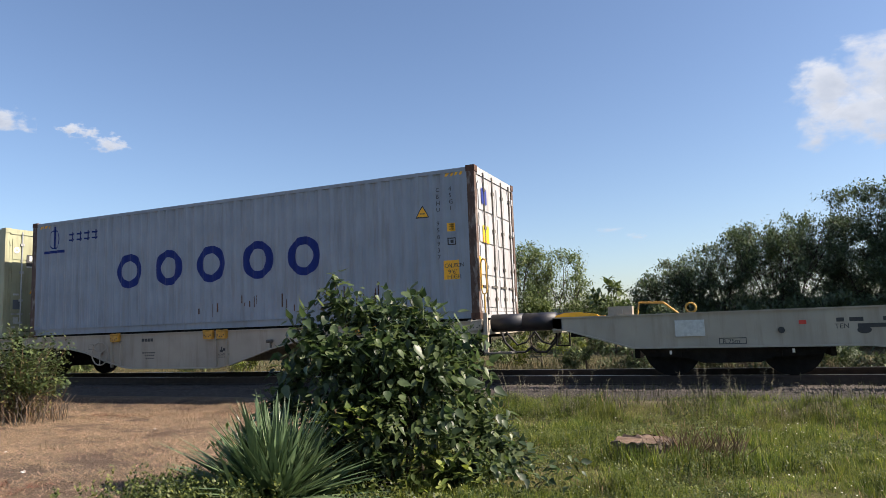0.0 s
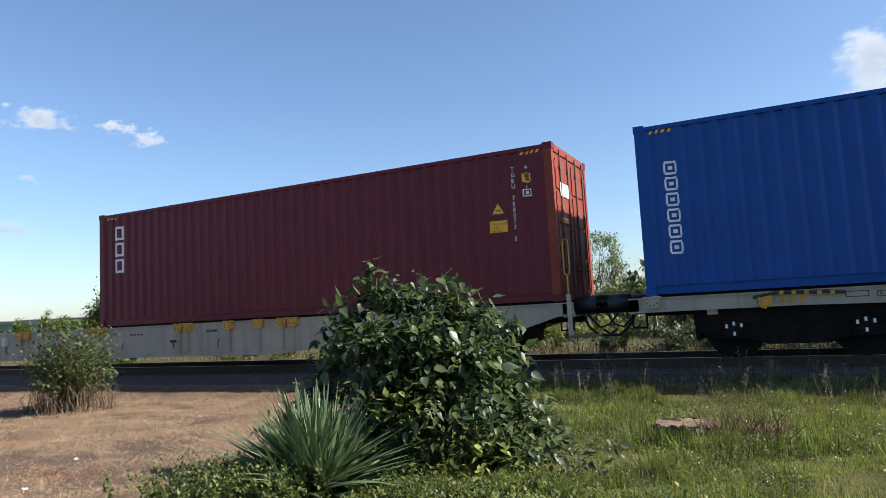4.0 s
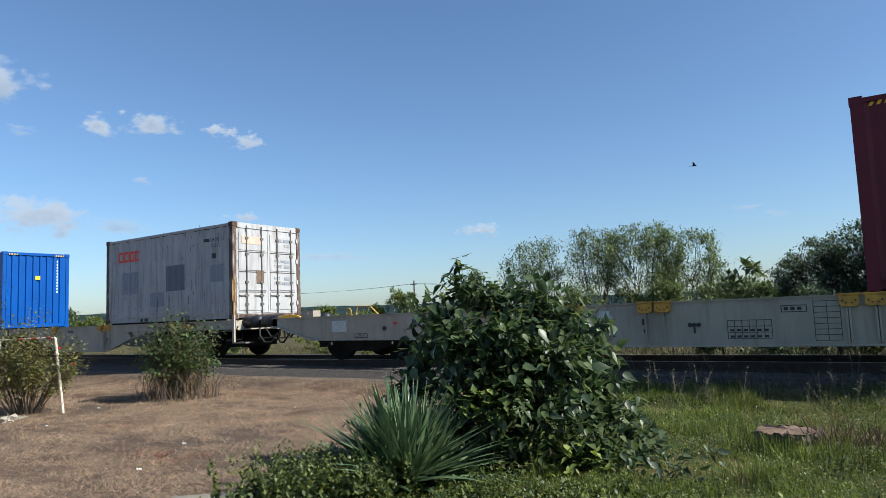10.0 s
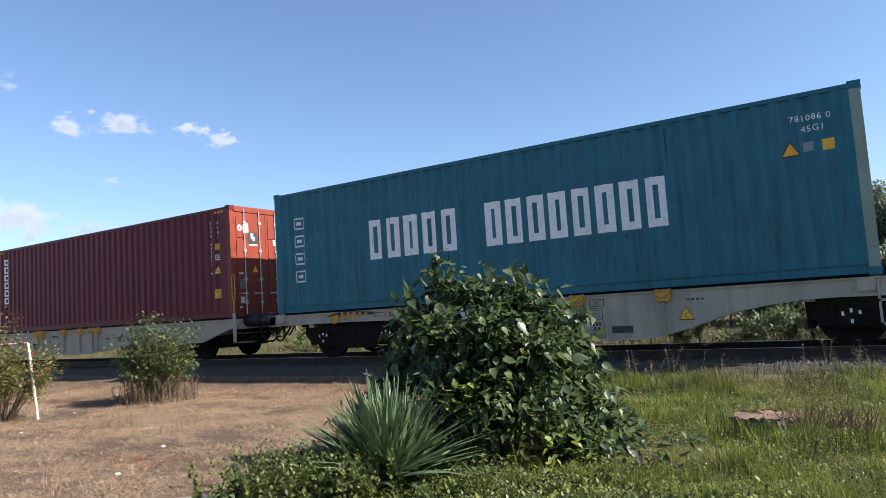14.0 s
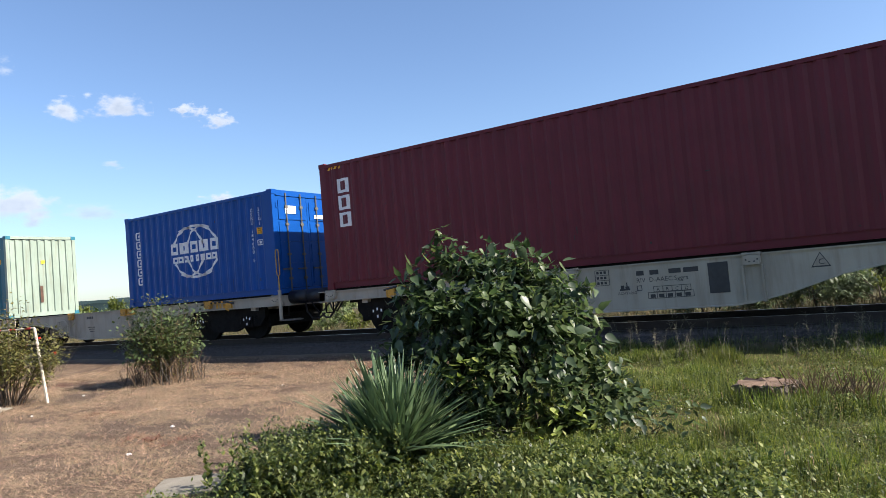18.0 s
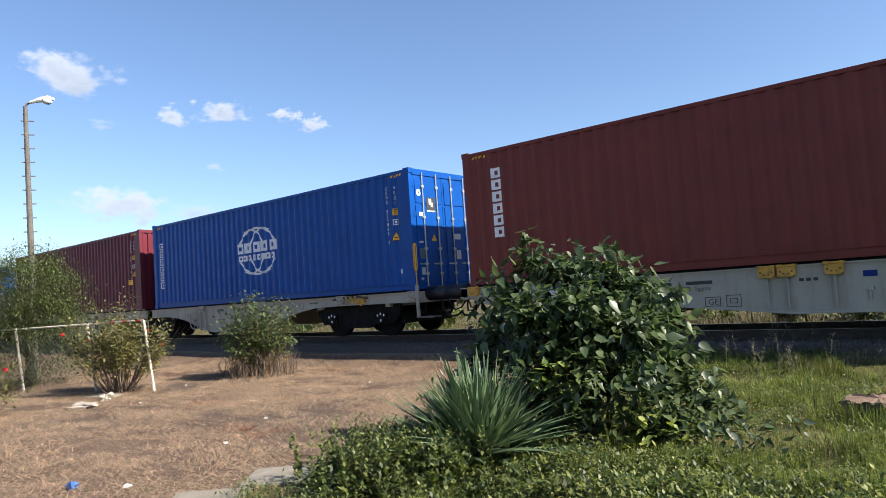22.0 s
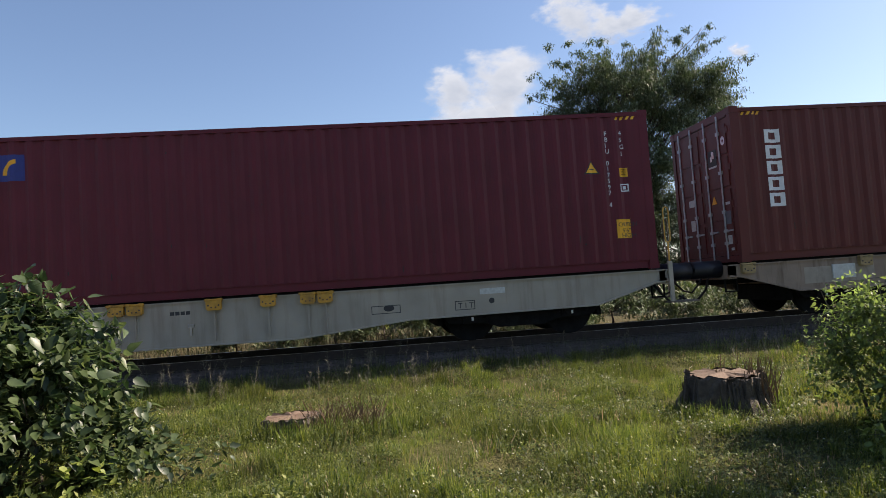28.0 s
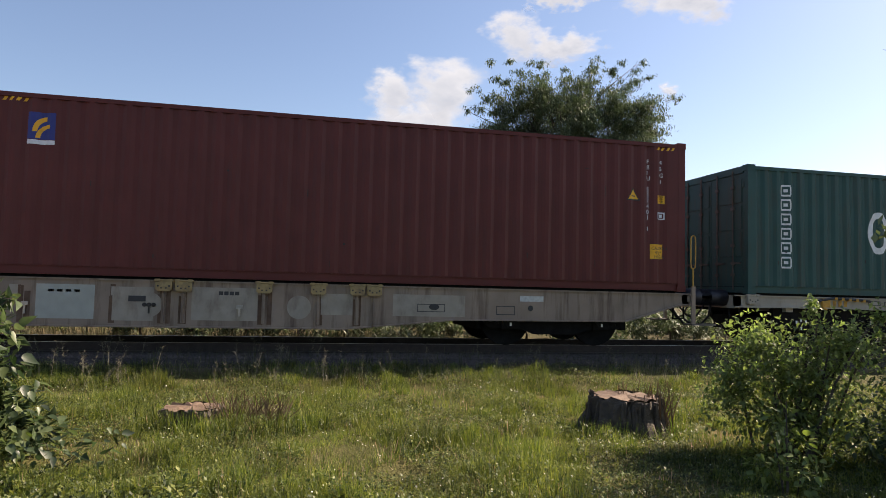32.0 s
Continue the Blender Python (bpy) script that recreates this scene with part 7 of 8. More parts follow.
def build_yucca():
    rng = np.random.default_rng(8)
    top = new("yucca")
    top.matrix_basis = pose(-3.52, 4.60, 0.0)
    tagged(top, "spiky yucca with stiff blue-green sword leaves", "yucca", "plants in the yard")
    meshes = []
    for k in range(4):
        bm = bmesh.new()
        rows = []
        bend = (0.02, 0.08, 0.16, 0.3)[k]
        for t in (0.0, 0.25, 0.5, 0.75, 0.93, 1.0):
            w = 0.032 * (0.6 + 1.1 * t if t < 0.4 else 1.05 * (1 - t) / 0.6 + 0.02)
            y = bend * t * t
            rows.append((bm.verts.new((-w, y + w * 0.5, t)), bm.verts.new((0, y, t)), bm.verts.new((w, y + w * 0.5, t))))
        for a, b in zip(rows, rows[1:]):
            bm.faces.new((a[0], a[1], b[1], b[0])), bm.faces.new((a[1], a[2], b[2], b[1]))
        me = bpy.data.meshes.new("sword_leaf")
        bm.to_mesh(me)
        bm.free()
        me.materials.append(M_YUCCA)
        meshes.append(me)
    for i in range(300):
        el = 87 - 80 * (i / 299) ** 0.78 + rng.normal() * 5
        h = rng.uniform(0, 360)
        o = new("sword_leaf", meshes[min(3, int(rng.uniform(0, 1.4) + (i / 299) * 2.2))])
        o.parent = top
        s = rng.uniform(0.70, 1.0) * (1.04 if el < 50 else 0.92)
        base = 0.05 + 0.12 * max(el, 0) / 90
        o.matrix_basis = Matrix.Translation((rng.normal() * 0.05, rng.normal() * 0.05, base)) @ Matrix.Rotation(radians(h), 4, "Z") @ Matrix.Rotation(radians(-(90 - max(el, 4))), 4, "X") @ Matrix.Diagonal((1, 1, s, 1))
    n = 420
    el = np.radians(rng.uniform(15, 85, n))
    rows = [(-0.02, 0, 0), (0.02, 0, 0), (0.026, 0.02, 0.45), (-0.026, 0.02, 0.45), (0.0, 0.06, 0.85)]
    mats = euler_mats(rng, n, 8, 74)
    v, f = scatter(rows, [(0, 1, 2), (0, 2, 3), (3, 2, 4)], np.column_stack([rng.normal(size=(n, 2)) * 0.07, np.full(n, 0.08)]), mats, rng.uniform(0.6, 0.95, n))
    o = new("inner_leaves", fast_mesh("inner_leaves", v, f, M_YUCCA))
    o.parent, o["kind"] = top, "stuff"
    bm = bmesh.new()
    tube(bm, [(0, 0, 0), (0, 0, 0.15), (0, 0, 0.3)], [0.10, 0.11, 0.05], 8)
    part("trunk", bm, M_BARK, top)


build_yucca()


M_DEADWOOD = material("dry brown twigs", srgb(104, 84, 64), 0.9, 0, 0.25, 8, 0)


def thin_shrub(name, label, x, y, h, w, leaves, size, mat, seed, flowers=0, low=0.4, stems=26, foot_w=0.35, dry=0):
    """A shrub of many thin upright stems, leafy above and bare below."""
    rng = np.random.default_rng(seed)
    top = new(name)
    top.matrix_basis = pose(x, y, ground_z(x, y))
    tagged(top, label, "rose bush" if flowers or "rose" in label else "shrub", "shrubs in the yard")
    tips = []
    for i in range(stems):
        a, r = rng.uniform(0, 2 * math.pi), w * math.sqrt(rng.uniform(0, 1))
        short = foot_w > 0.5 and i % 3 != 0
        tip = Vector((r * math.cos(a), r * math.sin(a), h * rng.uniform(0.45, 1.0) * (1 - 0.30 * r / w)))
        k = 0.25 if foot_w > 0.5 else foot_w
        foot = Vector((k * r * math.cos(a) + rng.normal() * 0.04, k * r * math.sin(a) + rng.normal() * 0.04, 0))
        if short:
            foot = Vector((r * math.cos(a), r * math.sin(a), 0))
            tip = foot + Vector((rng.normal() * 0.07, rng.normal() * 0.07, h * rng.uniform(0.10, 0.30)))
        bm = bmesh.new()
        tube(bm, [foot, foot.lerp(tip, 0.5) + Vector((rng.normal() * 0.06, rng.normal() * 0.06, 0.04)), tip + (Vector((rng.normal() * 0.12, rng.normal() * 0.12, 0)) if short else Vector())], [0.007, 0.005, 0.0025], 4)
        part("stem", bm, M_BARK if i % 2 else M_DEADWOOD, top)
        if not short:
            tips.append((foot, tip))
    pts = []
    while len(pts) < leaves:
        f, t = tips[rng.integers(len(tips))]
        p = f.lerp(t, rng.uniform(low, 1.03))
        pts.append((p.x + rng.normal() * 0.09, p.y + rng.normal() * 0.09, max(0.03, p.z + rng.normal() * 0.06)))
    foliage("foliage", rng, np.array(pts), size, mat, top, (40, 140), 1.0)
    if dry:
        pts = []
        while len(pts) < dry:
            f, t = tips[rng.integers(len(tips))]
            p = f.lerp(t, rng.uniform(0.15, 0.8))
            pts.append((p.x + rng.normal() * 0.12, p.y + rng.normal() * 0.12, max(0.03, p.z + rng.normal() * 0.08)))
        foliage("withered_foliage", rng, np.array(pts), size * 0.65, M_ROSELEAF, top, (40, 140), 1.0)
    for i in range(flowers):
        f, t = tips[rng.integers(len(tips))]
        bm = bmesh.new()
        bmesh.ops.create_icosphere(bm, subdivisions=1, radius=0.035)
        for v in bm.verts:
            v.co *= rng.uniform(0.7, 1.2)
        o = part("bloom", bm, M_ROSE, top, "small red rose")
        o.matrix_basis = pose(t.x, t.y - 0.05, t.z + 0.02)
    return top


thin_shrub("rose_bush", "half-bare rose bush with green leaves above dry stems", -12.15, 8.42, 2.0, 0.78, 3800, 0.088, M_ROSETOP, 301, 0, 0.66, 300, 0.75, 1700)
thin_shrub("rose_bush", "leafy rose bush with a few red blooms", -13.05, 5.92, 2.05, 0.92, 6200, 0.074, M_ROSELEAF, 302, 5, 0.42, 70, 0.2)
thin_shrub("rose_bush", "small rose bush with red blooms beside the fence", -12.2, 3.4, 1.1, 0.6, 900, 0.08, M_ROSELEAF, 303, 2, 0.3, 20)


def conifer_hedge():
    rng = np.random.default_rng(41)
    blobs = [(0, 0, 0.85, 1.15, 1.1, 0.8), (0.1, 0, 1.55, 1.0, 0.95, 0.7), (0.3, 0, 2.05, 0.6, 0.6, 0.48), (-0.8, 0.1, 1.75, 0.7, 0.7, 0.7), (0.75, 0, 1.2, 0.5, 0.6, 0.5)]
    blobs = [tuple(1.22 * q for q in b) for b in blobs]
    tree("evergreen_bush", "big rounded yellow-green evergreen bush behind the fence", -16.8, 5.6, blobs, 0.09, 48000, 0.06, M_CYPRESS, 42, 3, 0.6, "bush", 0.75, "shrubs in the yard")


conifer_hedge()
leafy_shrub("lilac_shrub", "small-leaved shrub half in shade at the lawn's edge", 4.62, 5.35, -41,
            [(0, 0, 0.75, 0.72, 0.6, 0.55), (-0.35, 0, 1.05, 0.4, 0.4, 0.32), (0.35, 0, 1.10, 0.42, 0.4, 0.32), (0.0, 0, 0.35, 0.85, 0.6, 0.35), (-0.55, 0, 0.65, 0.35, 0.4, 0.4), (0.1, 0, 1.40, 0.07, 0.07, 0.17), (0.62, 0, 1.36, 0.07, 0.07, 0.17)],
            220, 11500, 0.055, M_LILAC, M_LILAC, 211, 24)
leafy_shrub("lilac_shrub", "dark shrub in the shade of the yard tree", 5.45, 4.55, -49, [(0, 0, 0.65, 0.8, 0.6, 0.6), (0.5, 0, 0.9, 0.6, 0.5, 0.5), (-0.3, -0.2, 0.3, 0.7, 0.5, 0.3)], 120, 5200, 0.075, M_LEAF, M_LEAFJ, 212, 16)
leafy_shrub("nettle_plant", "bright young leafy plant in the lawn", 3.74, 4.52, -40, [(0, 0, 0.56, 0.10, 0.10, 0.14), (0.04, 0, 0.40, 0.16, 0.14, 0.14), (0.10, 0, 0.22, 0.2, 0.16, 0.16), (-0.12, 0, 0.2, 0.16, 0.14, 0.16)], 70, 160, 0.075, M_LEAFY, M_LEAFY, 213, 6)
leafy_shrub("leafy_seedling", "low row of broad-leaved seedlings in the grass", -1.72, 5.82, 14, [(-0.35, 0, 0.16, 0.2, 0.14, 0.14), (0.0, 0, 0.2, 0.2, 0.14, 0.16), (0.32, 0, 0.18, 0.16, 0.12, 0.15)], 60, 60, 0.085, M_LEAF, M_LEAFJ, 214, 6)


leafy_shrub("leafy_seedling", "pale green broad-leaved seedlings at the shrub's foot", -2.42, 5.95, 22, [(-0.2, 0, 0.2, 0.3, 0.2, 0.2), (0.15, -0.1, 0.17, 0.3, 0.2, 0.17), (0.0, 0.3, 0.35, 0.25, 0.2, 0.25)], 60, 260, 0.095, M_HERB, M_HERB, 215, 8)
leafy_shrub("leafy_seedling", "pale green broad-leaved seedlings at the shrub's foot", -3.0, 5.0, 25, [(-0.3, 0, 0.12, 0.3, 0.2, 0.12), (0.25, 0.1, 0.14, 0.3, 0.2, 0.14)], 50, 160, 0.085, M_HERB, M_HERB, 216, 8)
leafy_shrub("nettle_plant", "bright yellow-green young plant behind the yucca", -4.25, 5.15, 36, [(0, 0, 0.55, 0.2, 0.15, 0.22), (0.2, 0, 0.4, 0.2, 0.15, 0.2), (-0.2, 0, 0.35, 0.18, 0.14, 0.2)], 60, 160, 0.065, M_LEAFY, M_LEAFY, 217, 6)


# ---- stumps ----
def stump(x, y, r, h, seed, twigs, twig_span, label):
    rng = np.random.default_rng(seed)
    top = new("tree_stump")
    top.matrix_basis = pose(x, y, 0.0)
    tagged(top, label, "tree stump", "stumps in the lawn")
    bm = bmesh.new()
    rings = []
    n = 40
    for z, k in ((-0.02, 1.35), (0.08, 1.18), (h * 0.5, 1.04), (h * 0.92, 1.0), (h, 0.96)):
        ring = []
        for i in range(n):
            a = 2 * math.pi * i / n
            q = r * k * (1 + 0.10 * math.sin(5 * a + seed) + 0.05 * math.sin(11 * a) + (0.05 if i % 2 else -0.03) + 0.04 * rng.normal())
            ring.append(bm.verts.new((q * math.cos(a), q * math.sin(a), z + (0.012 * rng.normal() if z > h * 0.6 else 0))))
        rings.append(ring)
    for a, b in zip(rings, rings[1:]):
        for i in range(n):
            bm.faces.new((a[i], a[(i + 1) % n], b[(i + 1) % n], b[i]))
    part("bark", bm, M_BARK, top)
    for i in range(int(60 * h / 0.42)):
        a = rng.uniform(0, 2 * math.pi)
        q = r * rng.uniform(1.0, 1.14)
        c, sn = math.cos(a), math.sin(a)
        z1 = h * rng.uniform(0.65, 1.0)
        bm = bmesh.new()
        tube(bm, [(q * 1.12 * c, q * 1.12 * sn, 0.0), (q * 1.02 * c, q * 1.02 * sn, h * 0.5), (q * c + 0.01 * rng.normal(), q * sn, z1)], [0.028, 0.02, 0.006], 4)
        part("bark_ridge", bm, M_BARK, top)
    bm = bmesh.new()
    vs = [bm.verts.new((v[0] * 0.965, v[1] * 0.965, h + 0.012 * rng.normal())) for v in ((0.97 * r * math.cos(2 * math.pi * i / n), 0.97 * r * math.sin(2 * math.pi * i / n)) for i in range(n))]
    c = bm.verts.new((0, 0, h + 0.01))
    for i in range(n):
        bm.faces.new((vs[i], vs[(i + 1) % n], c))
    part("cut_face", bm, M_CUTWOOD, top, "pale sawn wood")
    bm = bmesh.new()
    for i in range(twigs):
        px, py = rng.uniform(*twig_span), rng.uniform(-r, r * 0.7)
        t = Vector((px + rng.normal() * 0.10, py + rng.normal() * 0.07, h * rng.uniform(0.6, 1.9 if h < 0.3 else 1.5)))
        tube(bm, [(px, py, 0), (0.6 * px + 0.4 * t.x, 0.6 * py + 0.4 * t.y, t.z * 0.5), t], [0.008, 0.006, 0.003], 4, False)
    o = part("dead_shoot_tangle", bm, M_DEADWOOD, top, "dead brown shoots")
    o["kind"] = "stuff"


stump(-0.98, 7.62, 0.30, 0.19, 1, 130, (0.12, 0.98), "low sawn tree stump among dead brown shoots")
stump(3.66, 6.85, 0.37, 0.38, 2, 90, (0.0, 0.45), "thick ragged tree stump with rough grey bark")


# ---- lawn and yard cover ----
def lawn_mask(x, y):
    return x + 0.12 * y + 4.15 + 1.1 * noise.noise((x * 1.1, y * 1.1, 9.0)) * 0.6


def build_grass():
    rng = np.random.default_rng(77)

    def places(n, lo, hi, a0, a1, accept):
        out = []
        while len(out) < n:
            m = n
            d = np.sqrt(rng.uniform(lo * lo, hi * hi, m))
            a = np.radians(rng.uniform(a0, a1, m))
            for x, y in zip(-np.sin(a) * d, np.cos(a) * d):
                if y < 11.0 and math.hypot(x + 4.93, y - 3.60) > 0.36 and accept(x, y):
                    out.append((x, y))
                    if len(out) == n:
                        break
        return np.array(out)

    def heights(p):
        return np.array([ground_z(x, y) for x, y in p])

    def tuft(x, y):
        return max(0.25, 0.38 + 1.5 * (noise.noise((x * 1.3, y * 1.3, 2.0)) * 0.5 + 0.5) ** 1.7 + 0.55 * noise.noise((x * 4.2, y * 4.2, 6.0)))
    on_lawn = lambda x, y: lawn_mask(x, y) > 0 and not (noise.noise((x * 0.8, y * 0.8, 14.0)) > 0.42 and rng.uniform() < 0.75)
    for name, n, mat, lo, hi, w, sizes, tilt, label in (
            ("lawn_grass", 230000, M_GRASS, 3.2, 14.0, 0.04, (0.03, 0.10), (-65, 65), "uneven green lawn grass mixed with clover"),
            ("lawn_straw", 15000, M_DRY, 3.2, 13.0, 0.03, (0.05, 0.15), (-75, 75), "dry straw among the lawn grass")):
        p = places(n, lo, hi, -56, 62, on_lawn)
        s = rng.uniform(*sizes, n) * np.array([tuft(x, y) for x, y in p])
        tv = [(v[0] * w * 1.6, v[1], v[2]) for v in BLADE_V]
        v, f = scatter(tv, BLADE_F, np.column_stack([p, heights(p)]), euler_mats(rng, n, *tilt), s)
        tagged(new(name, fast_mesh(name, v, f, mat)), label, "grass", kind="stuff")
    # thinner turf close to and behind the viewer
    n = 190000
    d, a = 11.0 * np.sqrt(rng.uniform(0, 1, n)), rng.uniform(0, 2 * np.pi, n)
    p = np.column_stack([-np.sin(a) * d, np.cos(a) * d])
    ahead = (np.degrees(np.arctan2(-p[:, 0], p[:, 1])) < 62) & (np.degrees(np.arctan2(-p[:, 0], p[:, 1])) > -57) & (d > 3.1)
    p = np.array([q for q, k in zip(p, ahead) if not k and q[1] < 9.5 and lawn_mask(*q) > 0])
    tv = [(v[0] * 0.11, v[1], v[2]) for v in BLADE_V]
    v, f = scatter(tv, BLADE_F, np.column_stack([p, heights(p)]), euler_mats(rng, len(p), -55, 55), rng.uniform(0.05, 0.12, len(p)))
    tagged(new("lawn_turf", fast_mesh("lawn_turf", v, f, M_GRASS)), "short lawn grass close to the viewer", "grass", kind="stuff")
    centres = places(9000, 3.4, 12.5, -56, 44, lambda x, y: lawn_mask(x, y) > -0.1 and noise.noise((x * 0.7, y * 0.7, 23.0)) + 0.5 * noise.noise((x * 2.3, y * 2.3, 25.0)) > 0.02)
    n = 9000 * 28
    pick = np.repeat(np.arange(9000), 28)
    off = rng.normal(size=(n, 2)) * 0.03
    p = centres[pick] + off
    big = np.array([max(0.35, tuft(x, y)) for x, y in centres])[pick]
    mats = euler_mats(rng, n, -50, 50)
    tv = [(v[0] * 0.05, v[1], v[2]) for v in BLADE_V]
    v, f = scatter(tv, BLADE_F, np.column_stack([p, heights(p)]), mats, rng.uniform(0.05, 0.16, n) * big)
    tagged(new("grass_tufts", fast_mesh("grass_tufts", v, f, M_GRASS)), "uneven tufts of longer grass in the lawn", "grass", kind="stuff")
    n = 200000
    p = places(n, 3.2, 12.0, -56, 62, lambda x, y: lawn_mask(x, y) > -0.15 and noise.noise((x * 0.9, y * 0.9, 21.0)) + (0.5 if y < 5.2 + 0.1 * x else 0) > -0.05)
    z = heights(p) + rng.uniform(0.0, 0.11, n) * np.array([tuft(x, y) for x, y in p])
    v, f = scatter(LEAFLET_V, LEAFLET_F, np.column_stack([p, z]), euler_mats(rng, n, 30, 110), rng.uniform(0.014, 0.036, n))
    tagged(new("lawn_herbs", fast_mesh("lawn_herbs", v, f, M_HERB)), "low broad-leaved herbs and clover in the lawn", "herbs", kind="stuff")
    # lush herbs along the yard's edge by the yucca
    n = 15000
    p = np.column_stack([rng.normal(-3.98, 0.24, n), rng.normal(4.05, 0.26, n)])
    p2 = np.column_stack([rng.uniform(-3.95, -0.5, n), rng.normal(4.15, 0.35, n)])
    p = np.concatenate([p, p2])
    p = p[np.hypot(p[:, 0] + 4.93, p[:, 1] - 3.60) > 0.40]
    z = rng.uniform(0, 1, len(p)) ** 0.7 * np.array([0.10 + 0.26 * max(0.0, noise.noise((x * 2.4, y * 2.4, 31.0)) + 0.25) for x, y in p])
    v, f = scatter(LEAFLET_V, LEAFLET_F, np.column_stack([p, z]), euler_mats(rng, len(p), 20, 110), rng.uniform(0.025, 0.055, len(p)))
    tagged(new("yard_edge_herbs", fast_mesh("yard_edge_herbs", v, f, M_HERB)), "lush green herbs at the foot of the yucca", "herbs", kind="stuff")
    k, m = 1500, 24
    c = np.concatenate([np.column_stack([rng.normal(-3.92, 0.32, 600), rng.normal(4.05, 0.28, 600)]), np.column_stack([rng.uniform(-3.9, -0.8, 900), rng.normal(4.25, 0.45, 900)])])
    h = np.concatenate([rng.uniform(0.15, 0.48, 600), rng.uniform(0.05, 0.20, 900)])
    t = rng.uniform(0.1, 1.0, (k, m))
    p = np.repeat(c, m, 0) + rng.normal(size=(k * m, 2)) * 0.012
    z = (t * h[:, None]).ravel()
    v, f = scatter(LEAFLET_V, LEAFLET_F, np.column_stack([p, z]), euler_mats(rng, k * m, 25, 75), (0.065 * (1.15 - t)).ravel() + 0.015)
    tagged(new("upright_weeds", fast_mesh("upright_weeds", v, f, M_HERB)), "upright leafy weeds at the yard's edge", "weeds", kind="stuff")
    # longer grass left standing round the stumps
    for cx, cy, r, k in ((-0.98, 7.62, 0.40, 900), (-0.4, 7.5, 0.6, 1000), (3.66, 6.85, 0.50, 600)):
        a = rng.uniform(math.pi * 0.9, math.pi * 2.1, k)
        d = r * rng.uniform(0.8, 1.5, k)
        p = np.column_stack([cx + d * np.cos(a), cy + d * np.sin(a) * 0.8])
        v, f = scatter([(q[0] * 0.06, q[1], q[2]) for q in BLADE_V], BLADE_F, np.column_stack([p, heights(p)]), euler_mats(rng, k, -42, 42), rng.uniform(0.09, 0.25, k))
        tagged(new("stump_grass", fast_mesh("stump_grass", v, f, M_GRASS)), "longer grass round a tree stump", "grass", kind="stuff")
    # flowers
    for name, n, mat, area, label in (("clover_flowers", 1000, M_FLOWER, (-56, 20), "tiny white flowers scattered in the lawn"), ("yellow_flowers", 70, M_BLOOMY, (-48, -28), "tiny yellow flowers near the stump")):
        p = places(n, 4.5, 11.0, *area, lambda x, y: lawn_mask(x, y) > 0.6 and noise.noise((x * 0.7, y * 0.7, 40.0)) > -0.1)
        v, f = scatter([(-0.5, -0.5, 0), (0.5, -0.5, 0.1), (0.5, 0.5, 0), (-0.5, 0.5, 0.1)], [(0, 1, 2, 3)], np.column_stack([p, heights(p) + rng.uniform(0.06, 0.14, n)]), euler_mats(rng, n, -50, 50), rng.uniform(0.005, 0.012, n))
        tagged(new(name, fast_mesh(name, v, f, mat)), label, "flowers", kind="stuff")
    # yard: straw, stubble and leaf litter
    n = 240000
    p = places(n, 4.2, 20.0, 28, 78, lambda x, y: lawn_mask(x, y) < 0.3 and y < 10.7 and noise.noise((x * 0.6, y * 1.3, 50.0)) + 0.6 * noise.noise((x * 2.2, y * 4.0, 52.0)) > rng.uniform(-0.5, 0.1))
    tv = [(v[0] * 0.045, v[1], v[2]) for v in BLADE_V]
    v, f = scatter(tv, BLADE_F, np.column_stack([p, heights(p) + 0.006]), euler_mats(rng, n, 70, 96), rng.uniform(0.02, 0.11, n))
    tagged(new("yard_straw", fast_mesh("yard_straw", v, f, M_DRY)), "dry straw strewn over the brown yard", "straw", kind="stuff")
    k, m = 120, 30
    c = places(k, 4.6, 15.0, 28, 74, lambda x, y: lawn_mask(x, y) < -0.1 and y < 10.4 and noise.noise((x * 0.5, y * 0.8, 54.0)) > 0.0)
    p = np.repeat(c, m, 0) + rng.normal(size=(k * m, 2)) * 0.05
    v, f = scatter([(q[0] * 0.03, q[1], q[2]) for q in BLADE_V], BLADE_F, np.column_stack([p, heights(p)]), euler_mats(rng, k * m, -60, 60), rng.uniform(0.03, 0.13, k * m))
    tagged(new("yard_stubble", fast_mesh("yard_stubble", v, f, M_DRY)), "small dry grass tufts standing on the brown yard", "dry grass", kind="stuff")
    n = 2200
    p = places(n, 4.5, 18.0, 28, 78, lambda x, y: lawn_mask(x, y) < 0.3 and y < 10.7)
    v, f = scatter(LEAFLET_V, LEAFLET_F, np.column_stack([p, heights(p) + 0.01]), euler_mats(rng, n, 60, 110), rng.uniform(0.012, 0.035, n))
    tagged(new("yard_leaf_litter", fast_mesh("yard_leaf_litter", v, f, material("brown leaf litter", srgb(104, 80, 56), 0.9, 0, 0.3, 2, 0, island=0.4))), "brown leaf litter on the yard", "leaf litter", kind="stuff")
    # clods and pebbles
    n = 26000
    p = places(n, 4.5, 17.0, 26, 78, lambda x, y: lawn_mask(x, y) < 0.4 and y < 10.7)
    cv = [(-0.5, -0.4, 0), (0.5, -0.5, 0.0), (0.45, 0.5, 0), (-0.4, 0.45, 0.0), (0.05, 0.0, 0.55)]
    cf = [(0, 1, 4), (1, 2, 4), (2, 3, 4), (3, 0, 4)]
    v, f = scatter(cv, cf, np.column_stack([p, heights(p) - 0.002]), euler_mats(rng, n, -15, 15), rng.uniform(0.006, 0.022, n))
    tagged(new("soil_clods", fast_mesh("soil_clods", v, f, material("crumbled soil", srgb(86, 74, 62), 0.95, 0, 0.2, 3, 0, island=0.55))), "small clods and pebbles on the dry yard", "soil", kind="stuff")
